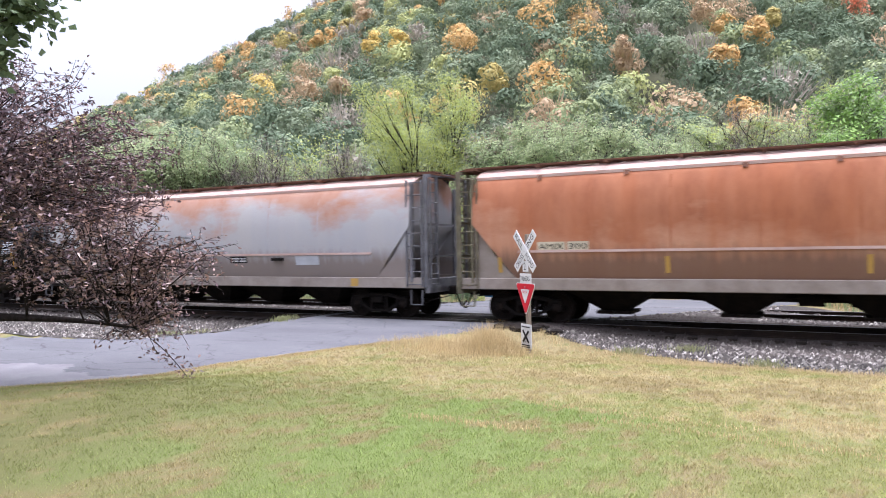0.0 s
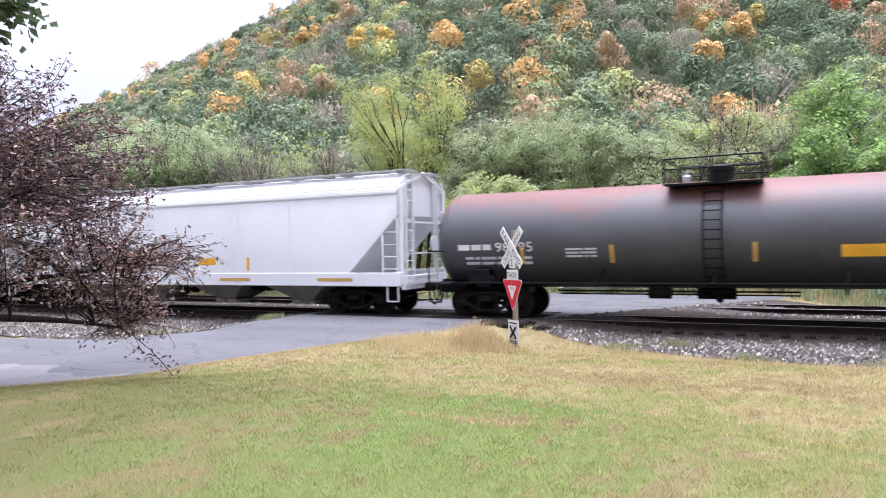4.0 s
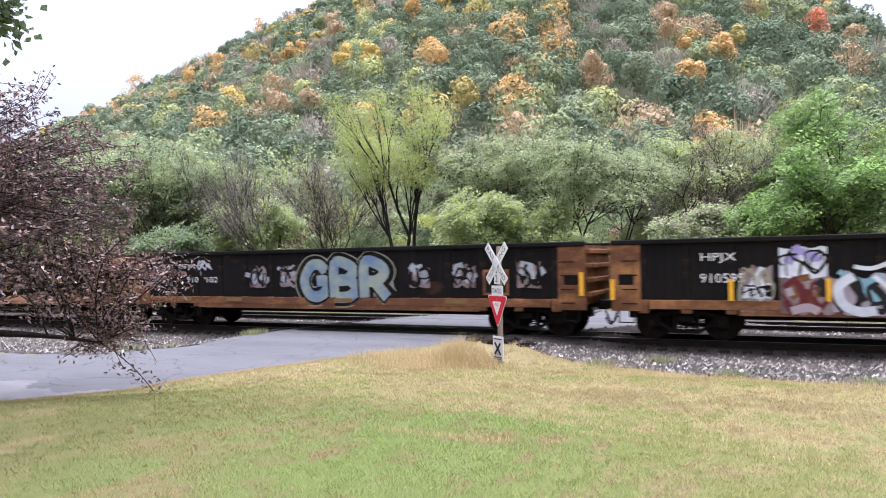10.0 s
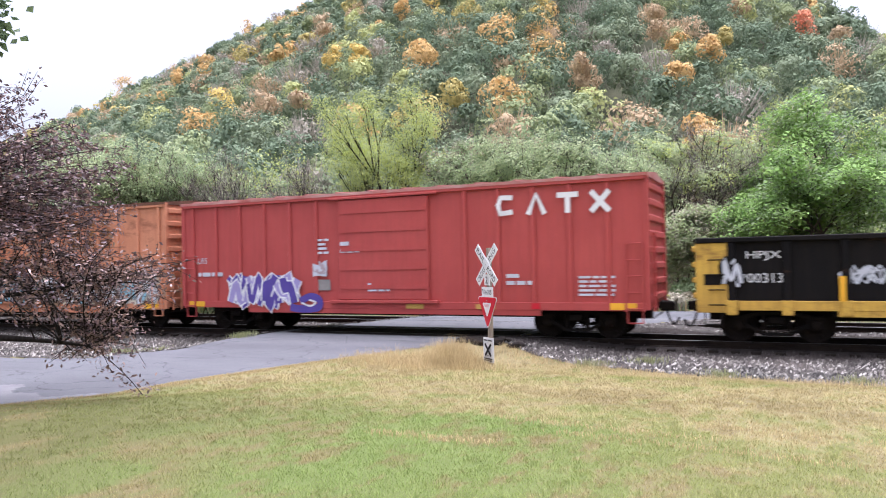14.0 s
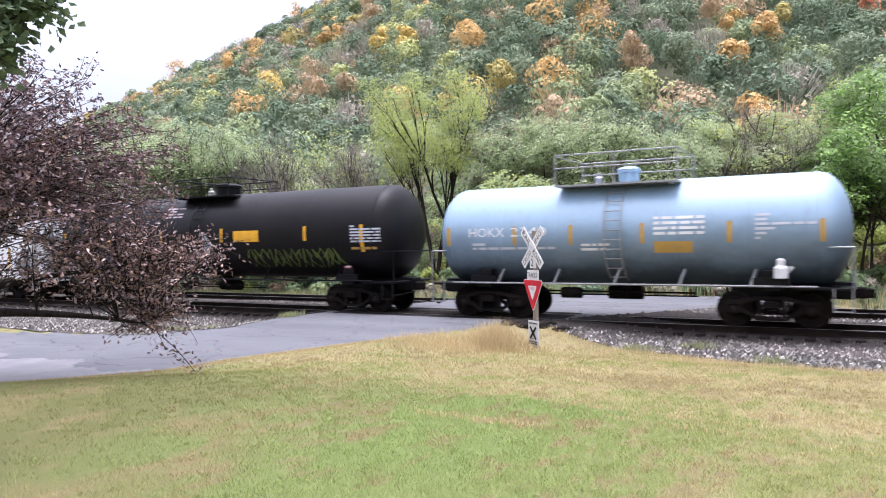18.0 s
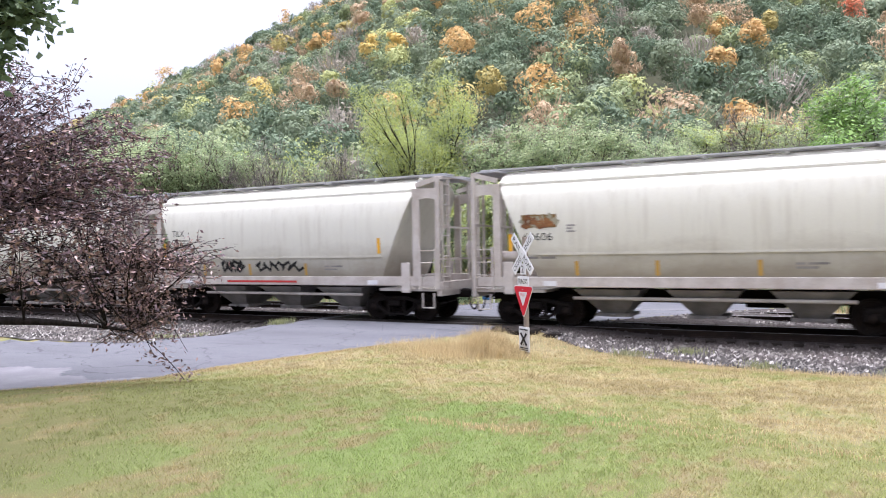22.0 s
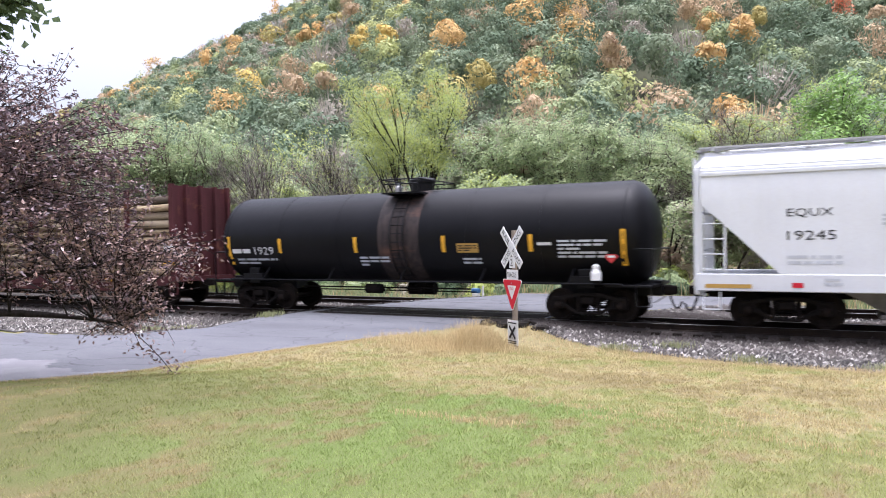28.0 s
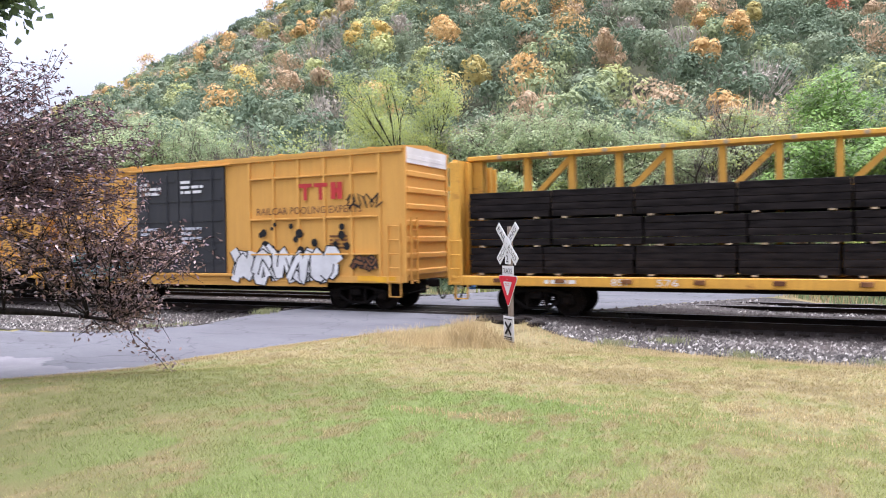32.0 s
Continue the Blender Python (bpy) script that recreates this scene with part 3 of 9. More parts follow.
M.update({
    "white_car": car_paint("white_hopper_paint", (0.68, 0.695, 0.71), (0.62, 0.63, 0.645), (0.5, 0.49, 0.47), 0.0, streak=0.12),
    "white_car_dirty": car_paint("rust_spotted_white_paint", (0.66, 0.67, 0.69), (0.6, 0.61, 0.62), (0.5, 0.47, 0.44), 0.0, streak=0.2),
    "grey_patch": plain("grey_repaint", (0.55, 0.57, 0.6)),
    "dull_number_panel": surface("faded_warm_number_panel", (0.42, 0.37, 0.31), (0.33, 0.24, 0.18), 3, 30, 0.7, 0, 0.1),
    "grimy_frame": surface("grimy_grey_brown_sill_paint", (0.33, 0.29, 0.255), (0.24, 0.2, 0.17), 1.4, 25, 0.65, 0, 0.15),
    "rust_mark": surface("bleeding_rust_mark", (0.38, 0.2, 0.13), (0.22, 0.1, 0.06), 9, 40, 0.8, 0, 0.2),
    "slope": surface("dusty_slope_sheet", (0.2, 0.19, 0.18), (0.32, 0.3, 0.28), 1.5, 25, 0.8, 0, 0.2),
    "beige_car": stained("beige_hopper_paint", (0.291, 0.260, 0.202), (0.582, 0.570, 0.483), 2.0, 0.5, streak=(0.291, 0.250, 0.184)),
    "grimy_olive": surface("grimy_olive_end_frame_paint", (0.2, 0.18, 0.12), (0.1, 0.09, 0.065), 3, 25, 0.7, 0, 0.15),
    "grimy_grey": surface("grimy_grey_end_frame_paint", (0.19, 0.19, 0.2), (0.1, 0.1, 0.105), 3, 25, 0.7, 0, 0.15),
    "beige_frame": surface("beige_frame_paint", (0.55, 0.51, 0.46), (0.42, 0.37, 0.32), 2, 25, 0.6, 0, 0.15),
    "rust_car": rusted("rust_red_hopper_paint", (0.4, 0.165, 0.085), (0.5, 0.29, 0.19), (0.36, 0.115, 0.045), (0.16, 0.06, 0.034), 2.0, (0.17, 0.105, 0.075), 0.9, 2.75),
    "grey_rust_car": rusted("grey_hopper_paint_with_rust", (0.36, 0.368, 0.385), (0.41, 0.4, 0.39), (0.44, 0.185, 0.08), (0.3, 0.12, 0.06), 2.0, (0.21, 0.17, 0.145), 0.85, 3.7),
    "pink_roof": surface("faded_pinkish_roof_paint", (0.54, 0.41, 0.365), (0.44, 0.3, 0.25), 0.8, 18, 0.7, 0, 0.15),
    "brown_trim": surface("rusty_brown_roof_walk", (0.1, 0.05, 0.035), (0.18, 0.09, 0.06), 2, 30, 0.8, 0, 0.2),
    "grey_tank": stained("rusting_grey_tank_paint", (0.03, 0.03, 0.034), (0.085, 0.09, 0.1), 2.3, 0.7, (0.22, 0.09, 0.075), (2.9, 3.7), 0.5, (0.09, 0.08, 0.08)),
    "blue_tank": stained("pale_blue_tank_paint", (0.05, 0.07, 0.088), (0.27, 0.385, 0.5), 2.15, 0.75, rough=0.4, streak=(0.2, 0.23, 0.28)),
    "brown_black": car_paint("brownish_black_tank_paint", (0.006, 0.0055, 0.0063), (0.011, 0.0096, 0.0102), (0.017, 0.0145, 0.0135), 0.0, streak=0.2, rough=0.4, gloss=0.16),
    "saddle": car_paint("rust_streaked_black_paint", (0.012, 0.011, 0.012), (0.03, 0.022, 0.02), (0.085, 0.06, 0.05), 0.16, (0.1, 0.05, 0.034), streak=0.6, rough=0.55),
    "gon_black": car_paint("faded_black_gondola_paint", (0.006, 0.006, 0.0065), (0.011, 0.01, 0.01), (0.022, 0.017, 0.014), 0.12, (0.06, 0.03, 0.017), streak=0.4, rough=0.6),
    "gon_yellow": car_paint("chipped_yellow_paint", (0.6, 0.38, 0.07), (0.5, 0.3, 0.06), (0.2, 0.12, 0.05), 0.35, (0.16, 0.08, 0.035), streak=0.4, rough=0.6),
    "gon_orange": car_paint("rust_eaten_orange_paint", (0.38, 0.185, 0.07), (0.25, 0.115, 0.05), (0.075, 0.042, 0.03), 0.66, (0.12, 0.055, 0.03), streak=0.5, rough=0.65),
    "gon_pale": car_paint("pale_orange_rusty_paint", (0.6, 0.36, 0.22), (0.52, 0.28, 0.16), (0.2, 0.1, 0.06), 0.4, (0.16, 0.075, 0.04), streak=0.5, rough=0.65),
    "box_red": car_paint("faded_red_boxcar_paint", (0.43, 0.078, 0.068), (0.37, 0.06, 0.054), (0.2, 0.048, 0.042), 0.0, streak=0.3, rough=0.55),
    "box_orange": car_paint("chalky_orange_boxcar_paint", (0.6, 0.27, 0.155), (0.52, 0.2, 0.11), (0.3, 0.13, 0.08), 0.15, (0.25, 0.1, 0.06), streak=0.45, rough=0.65),
    "box_maroon": car_paint("dark_maroon_boxcar_paint", (0.043, 0.0095, 0.0115), (0.064, 0.017, 0.02), (0.026, 0.01, 0.011), 0.0, streak=0.25, rough=0.6),
    "maroon_roof": surface("weathered_maroon_roof", (0.2, 0.075, 0.085), (0.12, 0.04, 0.048), 1.2, 20, 0.7, 0, 0.1),
    "red_roof": surface("chalky_red_roof", (0.5, 0.3, 0.27), (0.4, 0.13, 0.11), 1.0, 18, 0.7, 0, 0.1),
    "box_yellow": car_paint("yellow_boxcar_paint", (0.68, 0.37, 0.085), (0.62, 0.33, 0.075), (0.4, 0.2, 0.06), 0.0, streak=0.25, rough=0.5),
    "beam_yellow": car_paint("yellow_flatcar_paint", (0.7, 0.38, 0.06), (0.62, 0.33, 0.055), (0.3, 0.16, 0.05), 0.08, streak=0.3, rough=0.5),
    "door_black": car_paint("black_plug_door_paint", (0.03, 0.032, 0.036), (0.045, 0.047, 0.052), (0.07, 0.065, 0.06), 0.0, streak=0.3, rough=0.5),
    "log_car": car_paint("maroon_flatcar_paint", (0.085, 0.028, 0.03), (0.05, 0.019, 0.02), (0.035, 0.019, 0.017), 0.15, (0.14, 0.06, 0.035), streak=0.4, rough=0.6),
    "log": surface("peeled_pole_timber", (0.5, 0.395, 0.25), (0.27, 0.19, 0.115), 2.2, 20, 0.8, 0, 0.4, (0.5, 3, 3), grain=0.4),
    "log_grey": surface("weathered_pole_timber", (0.4, 0.32, 0.215), (0.22, 0.17, 0.12), 1.2, 20, 0.85, 0, 0.4, (0.5, 3, 3), grain=0.4),
    "log_dark": surface("dark_stained_pole_timber", (0.12, 0.095, 0.07), (0.05, 0.04, 0.032), 1.2, 20, 0.85, 0, 0.4, (0.5, 3, 3), grain=0.4),
    "lumber": surface("black_treated_timber", (0.008, 0.007, 0.0075), (0.024, 0.02, 0.02), 2.2, 30, 0.8, 0, 0.5, (0.6, 4, 4)),
    "sawn_dark": surface("dull_sawn_end", (0.16, 0.12, 0.08), (0.07, 0.055, 0.04), 6, 40, 0.85, 0, 0.3),
    "lath": plain("pale_spacer_lath", (0.42, 0.33, 0.22), 0.8),
    "sky_blue": plain("light_blue_spray_paint", (0.24, 0.44, 0.52)),
    "spray_white": surface("silvery_white_spray_paint", (0.72, 0.74, 0.78), (0.5, 0.52, 0.57), 1.8, 30, 0.5, 0, 0.05),
    "dull_grey": surface("dull_grey_spray_paint", (0.24, 0.25, 0.28), (0.38, 0.39, 0.43), 1.6, 30, 0.5, 0, 0.05),
    "teal": plain("teal_spray_paint", (0.03, 0.28, 0.25)),
    "violet": plain("violet_spray_paint", (0.1, 0.07, 0.3)),
    "lilac": plain("lilac_spray_paint", (0.35, 0.3, 0.55)),
    "silver": plain("silver_spray_paint", (0.55, 0.57, 0.62), 0.4),
    "lime_green": plain("green_spray_paint", (0.15, 0.19, 0.045)),
    "patchy_lilac": surface("weathered_lilac_grey_spray", (0.42, 0.37, 0.42), (0.24, 0.19, 0.21), 1.5, 18, 0.6, 0, 0.05, (1.5, 1, 0.6)),
    "pinkish": plain("pinkish_grey_spray_paint", (0.42, 0.34, 0.36)),
    "gon_rust_grey": surface("blotchy_rust_and_grey_spray", (0.3, 0.24, 0.24), (0.1, 0.055, 0.05), 1.4, 12, 0.6, 0, 0.1),
    "maroon_spray": plain("dark_red_spray_paint", (0.12, 0.02, 0.025)),
    "cream": plain("cream_spray_paint", (0.6, 0.55, 0.42)),
    "blue_spray": plain("blue_spray_paint", (0.06, 0.16, 0.34)),
    "red_mark": plain("red_marking_paint", (0.5, 0.045, 0.045)),
    "pale_salmon": plain("pale_salmon_paint", (0.66, 0.38, 0.27)),
    "faded_ochre": plain("faded_ochre_lettering", (0.2, 0.125, 0.045)),
    "patchy_blue": surface("patchy_blue_and_green_grey_spray", (0.13, 0.2, 0.31), (0.3, 0.34, 0.27), 1.6, 20, 0.6, 0, 0.05),
    "dull_cream": plain("dirty_cream_spray_paint", (0.3, 0.28, 0.2)),
    "ochre_mark": plain("ochre_marking_paint", (0.5, 0.31, 0.08)),
})

TEXT_MESHES = {}


def text_mesh(body, height, width=0.0):
    """The outlines of a line of letters as flat faces: capitals of the given height, drawn out to width if that is given."""
    key = body
    if key not in TEXT_MESHES:
        cu = bpy.data.curves.new("lettering", "FONT")
        cu.body, cu.size, cu.resolution_u = body, 1.0, 2
        ob = bpy.data.objects.new("lettering", cu)
        me = ob.to_mesh()
        co = np.array([tuple(v.co) for v in me.vertices])
        faces = [tuple(p.vertices) for p in me.polygons]
        ob.to_mesh_clear()
        bpy.data.objects.remove(ob)
        TEXT_MESHES[key] = (co, faces)
    co, faces = TEXT_MESHES[key]
    co = co.copy()
    lo, hi = co.min(0), co.max(0)
    k = height / (hi[1] - lo[1])
    kx = width / (hi[0] - lo[0]) if width else k
    co[:, 0] = (co[:, 0] - lo[0]) * kx
    co[:, 1] = (co[:, 1] - lo[1]) * k
    return co, faces


def letters(car, body, x, z, height, material, side, width=0.0, name="lettering", lift=0.008):
    co, faces = text_mesh(body, height, width)
    bm = bmesh.new()
    vs = [bm.verts.new((x + a, -side(z + b) - lift, z + b)) for a, b, _ in co]
    for f in faces:
        bm.faces.new([vs[i] for i in f])
    return part(name, bm, material, car)


def patch(car, name, x0, x1, z0, z1, material, side, lift=0.006, rows=3, label=""):
    """A thin plate or painted field laid on the side, following its curve."""
    bm = bmesh.new()
    zs = np.linspace(z0, z1, rows + 1)
    grid = [[bm.verts.new((x, -side(z) - lift, z)) for x in (x0, x1)] for z in zs]
    for a, b in zip(grid, grid[1:]):
        bm.faces.new((a[0], a[1], b[1], b[0]))
    return part(name, bm, material, car, label)


def bars(car, x0, x1, z0, z1, rows, material, side, seed=0, name="data_lettering", lift=0.008):
    """Small print too small to read: broken bars in rows."""
    rng = random.Random(seed)
    bm = bmesh.new()
    h = (z1 - z0) / rows
    for r in range(rows):
        z, x = z0 + r * h, x0
        while x < x1 - 0.05:
            w = min(rng.uniform(0.1, 0.5), x1 - x)
            vs = [bm.verts.new((a, -side(b) - lift, b)) for a, b in ((x, z + 0.2 * h), (x + w, z + 0.2 * h), (x + w, z + 0.75 * h), (x, z + 0.75 * h))]
            bm.faces.new(vs)
            x += w + 0.06
            if rng.random() < 0.12:
                break
    return tagged(part(name, bm, material, car), "rows of small stencilled print", kind="stuff")


def reflectors(car, xs, z0, z1, side, material="yellow", w=0.12, lift=0.01):
    first = None
    for x in xs:
        if first is None:
            bm = bmesh.new()
            zs = np.linspace(z0, z1, 4)
            vs = [[bm.verts.new((a, -side(z) - lift, z)) for a in (-w / 2, w / 2)] for z in zs]
            for a, b in zip(vs, vs[1:]):
                bm.faces.new((a[0], a[1], b[1], b[0]))
            first = part("reflector", bm, material, car)
            first.location.x = x
        else:
            again("reflector", first, car, pose(x, 0, 0))


def stroke(bm, pts, w, side, lift):
    """A thick sprayed line through (x, z) points, with square-cut joints."""
    last = None
    for i, (x, z) in enumerate(pts):
        a = pts[max(i - 1, 0)]
        b = pts[min(i + 1, len(pts) - 1)]
        d = Vector((b[0] - a[0], b[1] - a[1]))
        d = d.normalized() if d.length else Vector((1, 0))
        n = Vector((-d.y, d.x)) * w / 2
        cur = []
        for s in (1, -1):
            px, pz = x + s * n.x, z + s * n.y
            cur.append(bm.verts.new((px, -side(pz) - lift, pz)))
        if last:
            bm.faces.new((last[0], last[1], cur[1], cur[0]))
        last = cur


SPRAY = {
    "G": [[(0.9, 0.78), (0.65, 0.98), (0.3, 0.92), (0.06, 0.5), (0.25, 0.1), (0.6, 0.02), (0.92, 0.2), (0.92, 0.48), (0.55, 0.48)]],
    "B": [[(0.12, 0.0), (0.12, 1.0), (0.6, 0.98), (0.85, 0.78), (0.6, 0.53), (0.2, 0.5)], [(0.3, 0.52), (0.7, 0.5), (0.95, 0.25), (0.65, 0.02), (0.12, 0.0)]],
    "R": [[(0.12, 0.0), (0.12, 1.0), (0.6, 0.98), (0.85, 0.75), (0.6, 0.5), (0.2, 0.48)], [(0.45, 0.5), (0.95, 0.0)]],
    "K": [[(0.15, 0.0), (0.15, 1.0)], [(0.85, 1.0), (0.25, 0.5), (0.9, 0.0)]],
    "U": [[(0.08, 1.0), (0.15, 0.3), (0.5, 0.02), (0.85, 0.3), (0.92, 1.0)]],
    "S": [[(0.95, 0.85), (0.5, 1.0), (0.1, 0.8), (0.4, 0.52), (0.85, 0.35), (0.6, 0.04), (0.05, 0.12)]],
    "T": [[(0.0, 0.85), (0.5, 0.98), (1.0, 0.88)], [(0.5, 0.95), (0.4, 0.0)]],
    "W": [[(0.0, 0.95), (0.2, 0.05), (0.5, 0.6), (0.75, 0.05), (1.0, 0.95)]],
    "A": [[(0.0, 0.0), (0.45, 1.0), (0.95, 0.0)], [(0.2, 0.35), (0.8, 0.35)]],
    "C": [[(0.95, 0.9), (0.4, 0.95), (0.08, 0.5), (0.35, 0.08), (1.0, 0.1)]],
}


def soft_line(pts, n=5):
    """The same line with rounded bends."""
    out = []
    for i in range(len(pts) - 1):
        p = [Vector(pts[max(i - 1, 0)]), Vector(pts[i]), Vector(pts[i + 1]), Vector(pts[min(i + 2, len(pts) - 1)])]
        for k in range(n):
            t = k / n
            out.append(0.5 * (2 * p[1] + (p[2] - p[0]) * t + (2 * p[0] - 5 * p[1] + 4 * p[2] - p[3]) * t * t + (3 * p[1] - p[0] - 3 * p[2] + p[3]) * t ** 3))
    out.append(Vector(pts[-1]))
    return [(q.x, q.y) for q in out]


def spray_letters(car, word, x0, x1, z0, z1, fill, outline, side, weight, wide, lift=0.012):
    """Fat sprayed letters with an outline, side by side and a little overlapping."""
    cell = (x1 - x0) / len(word)
    for i, c in enumerate(word):
        rim, body = bmesh.new(), bmesh.new()
        for k, line in enumerate(SPRAY[c]):
            pts = soft_line([(x0 + cell * (i + 0.06 + 0.88 * a), z0 + wide / 2 + (z1 - z0 - wide) * b) for a, b in line])
            stroke(rim, pts, wide, side, lift + 0.002 * i + 0.0004 * k)
            stroke(body, pts, weight, side, lift + 0.002 * i + 0.0012 + 0.0004 * k)
        part("graffiti_outline", rim, outline, car)
        part("graffiti", body, fill, car)


def graffiti(car, x0, x1, z0, z1, count, fill, outline, side, seed, weight=0.3, second="", back="", name="graffiti"):
    """Sprayed letters that nobody can read: fat bent strokes with an outline, over a cloud of paint if one is given."""
    rng = random.Random(seed)
    cell = (x1 - x0) / count
    h = z1 - z0
    layers = {"outline": bmesh.new(), "fill": bmesh.new(), "second": bmesh.new(), "back": bmesh.new()}
    lift = 0.006
    for i in range(count):
        cx = x0 + (i + 0.5) * cell
        if back:
            for k in range(3):
                pts = [(cx + rng.uniform(-0.6, 0.6) * cell, z0 + h * rng.uniform(0.05, 0.25)), (cx + rng.uniform(-0.5, 0.5) * cell, z0 + h * 0.55), (cx + rng.uniform(-0.6, 0.6) * cell, z0 + h * rng.uniform(0.8, 1.0))]
                stroke(layers["back"], pts, cell * 0.6, side, lift + 0.0004 * (3 * i + k))
        for k in range(rng.choice((3, 4))):
            # bent, overlapping strokes with no letter in them
            steps = rng.choice((3, 4, 5))
            top = rng.random() < 0.5
            pts = []
            for q in range(steps):
                top = not top
                level = rng.uniform(0.68, 0.97) if top else rng.uniform(0.05, 0.34)
                if rng.random() < 0.2:
                    level = rng.uniform(0.35, 0.65)
                pts.append((cx + cell * (-0.72 + 1.44 * q / (steps - 1)) * rng.uniform(0.45, 1.0) + rng.uniform(-0.12, 0.12) * cell, z0 + level * h))
            n = 0.0004 * (4 * i + k)
            pts = soft_line(pts, 4)
            w = weight * rng.uniform(0.55, 1.15)
            stroke(layers["outline"], pts, w + 0.11, side, lift + 0.014 + n)
            target = "second" if second and rng.random() < 0.4 else "fill"
            stroke(layers[target], pts, w, side, lift + 0.0142 + n)
    for key, mat in (("back", back), ("outline", outline), ("fill", fill), ("second", second)):
        if mat and len(layers[key].faces):
            tagged(part(name, layers[key], mat, car), "overlapping sprayed graffiti strokes", kind="stuff")
        else:
            layers[key].free()


def piece(car, x0, x1, z0, z1, fill, line, side, seed, count, accent="", thin=0.075, lift=0.006, ragged=0.3):
    """A sprayed piece: one ragged field of paint with dark bent lines over it and touches of a second colour."""
    rng = random.Random(seed)
    h = z1 - z0
    field = bmesh.new()
    n = max(int((x1 - x0) / 0.13), 4)
    last = None
    for i in range(n + 1):
        u = i / n
        wave = 0.5 + 0.5 * math.sin(u * count * 6.28 + seed)
        hi = z1 - h * ragged * (0.55 * wave + 0.45 * rng.random())
        lo = z0 + h * 0.14 * rng.random() * wave
        x = x0 + (x1 - x0) * u
        cur = [field.verts.new((x, -side(z) - lift, z)) for z in (lo, (lo + hi) / 2, hi)]
        if last:
            for k in range(2):
                field.faces.new((last[k], cur[k], cur[k + 1], last[k + 1]))
        last = cur
    tagged(part("graffiti", field, fill, car), "ragged field of sprayed paint", kind="stuff")
    ink, touch = bmesh.new(), bmesh.new()
    cell = (x1 - x0) / count
    for i in range(count):
        cx = x0 + (i + 0.5) * cell
        for k in range(3):
            a = rng.uniform(0, 6.28)
            r0, r1 = cell * rng.uniform(0.25, 0.55), h * rng.uniform(0.2, 0.42)
            oz = z0 + h * rng.uniform(0.4, 0.58)
            span = rng.uniform(2.2, 4.6)
            pts = soft_line([(min(max(cx + r0 * math.cos(a + span * q / 4) + rng.uniform(-0.07, 0.07), x0), x1), z0 + min(max((oz + r1 * math.sin(a + span * q / 4) + rng.uniform(-0.07, 0.07) - z0) / h, 0.03), 0.9) * h) for q in range(5)], 4)
            stroke(ink, pts, thin * rng.uniform(0.6, 1.5), side, lift + 0.004 + 0.0004 * (3 * i + k))
        for k in range(2 if accent else 0):
            px, pz = cx + rng.uniform(-0.4, 0.4) * cell, z0 + h * rng.uniform(0.2, 0.7)
            stroke(touch, soft_line([(px, pz), (px + rng.uniform(-0.2, 0.2), pz + 0.15 * h), (px + rng.uniform(-0.3, 0.3), pz + 0.25 * h)], 3), rng.uniform(0.1, 0.26), side, lift + 0.002 + 0.0004 * (2 * i + k))
    tagged(part("graffiti", ink, line, car), "dark bent lines of a sprayed piece", kind="stuff")
    if accent:
        tagged(part("graffiti", touch, accent, car), "touches of a second sprayed colour", kind="stuff")
    else:
        touch.free()


def scrawl(car, x0, x1, z0, z1, material, side, seed, weight=0.06, turns=9, lift=0.02):
    """A thin looping tag."""
    rng = random.Random(seed)
    bm = bmesh.new()
    pts = []
    for i in range(turns * 4 + 1):
        u = i / (turns * 4)
        pts.append((x0 + (x1 - x0) * u + 0.12 * math.sin(i * 1.9) + rng.uniform(-0.04, 0.04), z0 + (z1 - z0) * (0.5 + 0.48 * math.sin(i * math.pi / 2 + rng.uniform(-0.5, 0.5)))))
    stroke(bm, pts, weight, side, lift)
    return tagged(part("graffiti", bm, material, car), "thin looping sprayed tag", kind="stuff")


# ---- freight cars: x forward, z = 0 on the rail heads, the near side at -y ----
SPEED = 14.05
MOVERS = []  # (thing, place along the line at the clip's start, sideways, up)


def ladder(car, x, y, z0, z1, width, material, along="x", step=0.33, name="ladder"):
    """Two stiles and their rungs, standing on a side (along x) or an end (along y)."""
    bm = bmesh.new()
    for s in (-0.5, 0.5):
        a = (x + s * width, y) if along == "x" else (x, y + s * width)
        box(bm, a[0] - 0.025, a[0] + 0.025, a[1] - 0.025, a[1] + 0.025, z0, z1)
    lad = part(name, bm, material, car)
    n = int((z1 - z0) / step)
    first = None
    for k in range(n + 1):
        z = z0 + 0.08 + k * (z1 - z0 - 0.16) / n
        if first is None:
            bm = bmesh.new()
            if along == "x":
                rod(bm, (x - width / 2, y, 0), (x + width / 2, y, 0), 0.016, None, 6)
            else:
                rod(bm, (x, y - width / 2, 0), (x, y + width / 2, 0), 0.016, None, 6)
            first = part("rung", bm, material, lad)
            first.location.z = z
        else:
            again("rung", first, lad, pose(0, 0, z))
    return lad


def stirrup(car, x, y, material, z=0.95):
    bm = bmesh.new()
    for s in (-0.2, 0.2):
        box(bm, x + s - 0.015, x + s + 0.015, y - 0.03, y + 0.03, 0.5, z)
    box(bm, x - 0.2, x + 0.2, y - 0.04, y + 0.04, 0.48, 0.51)
    return part("step", bm, material, car)


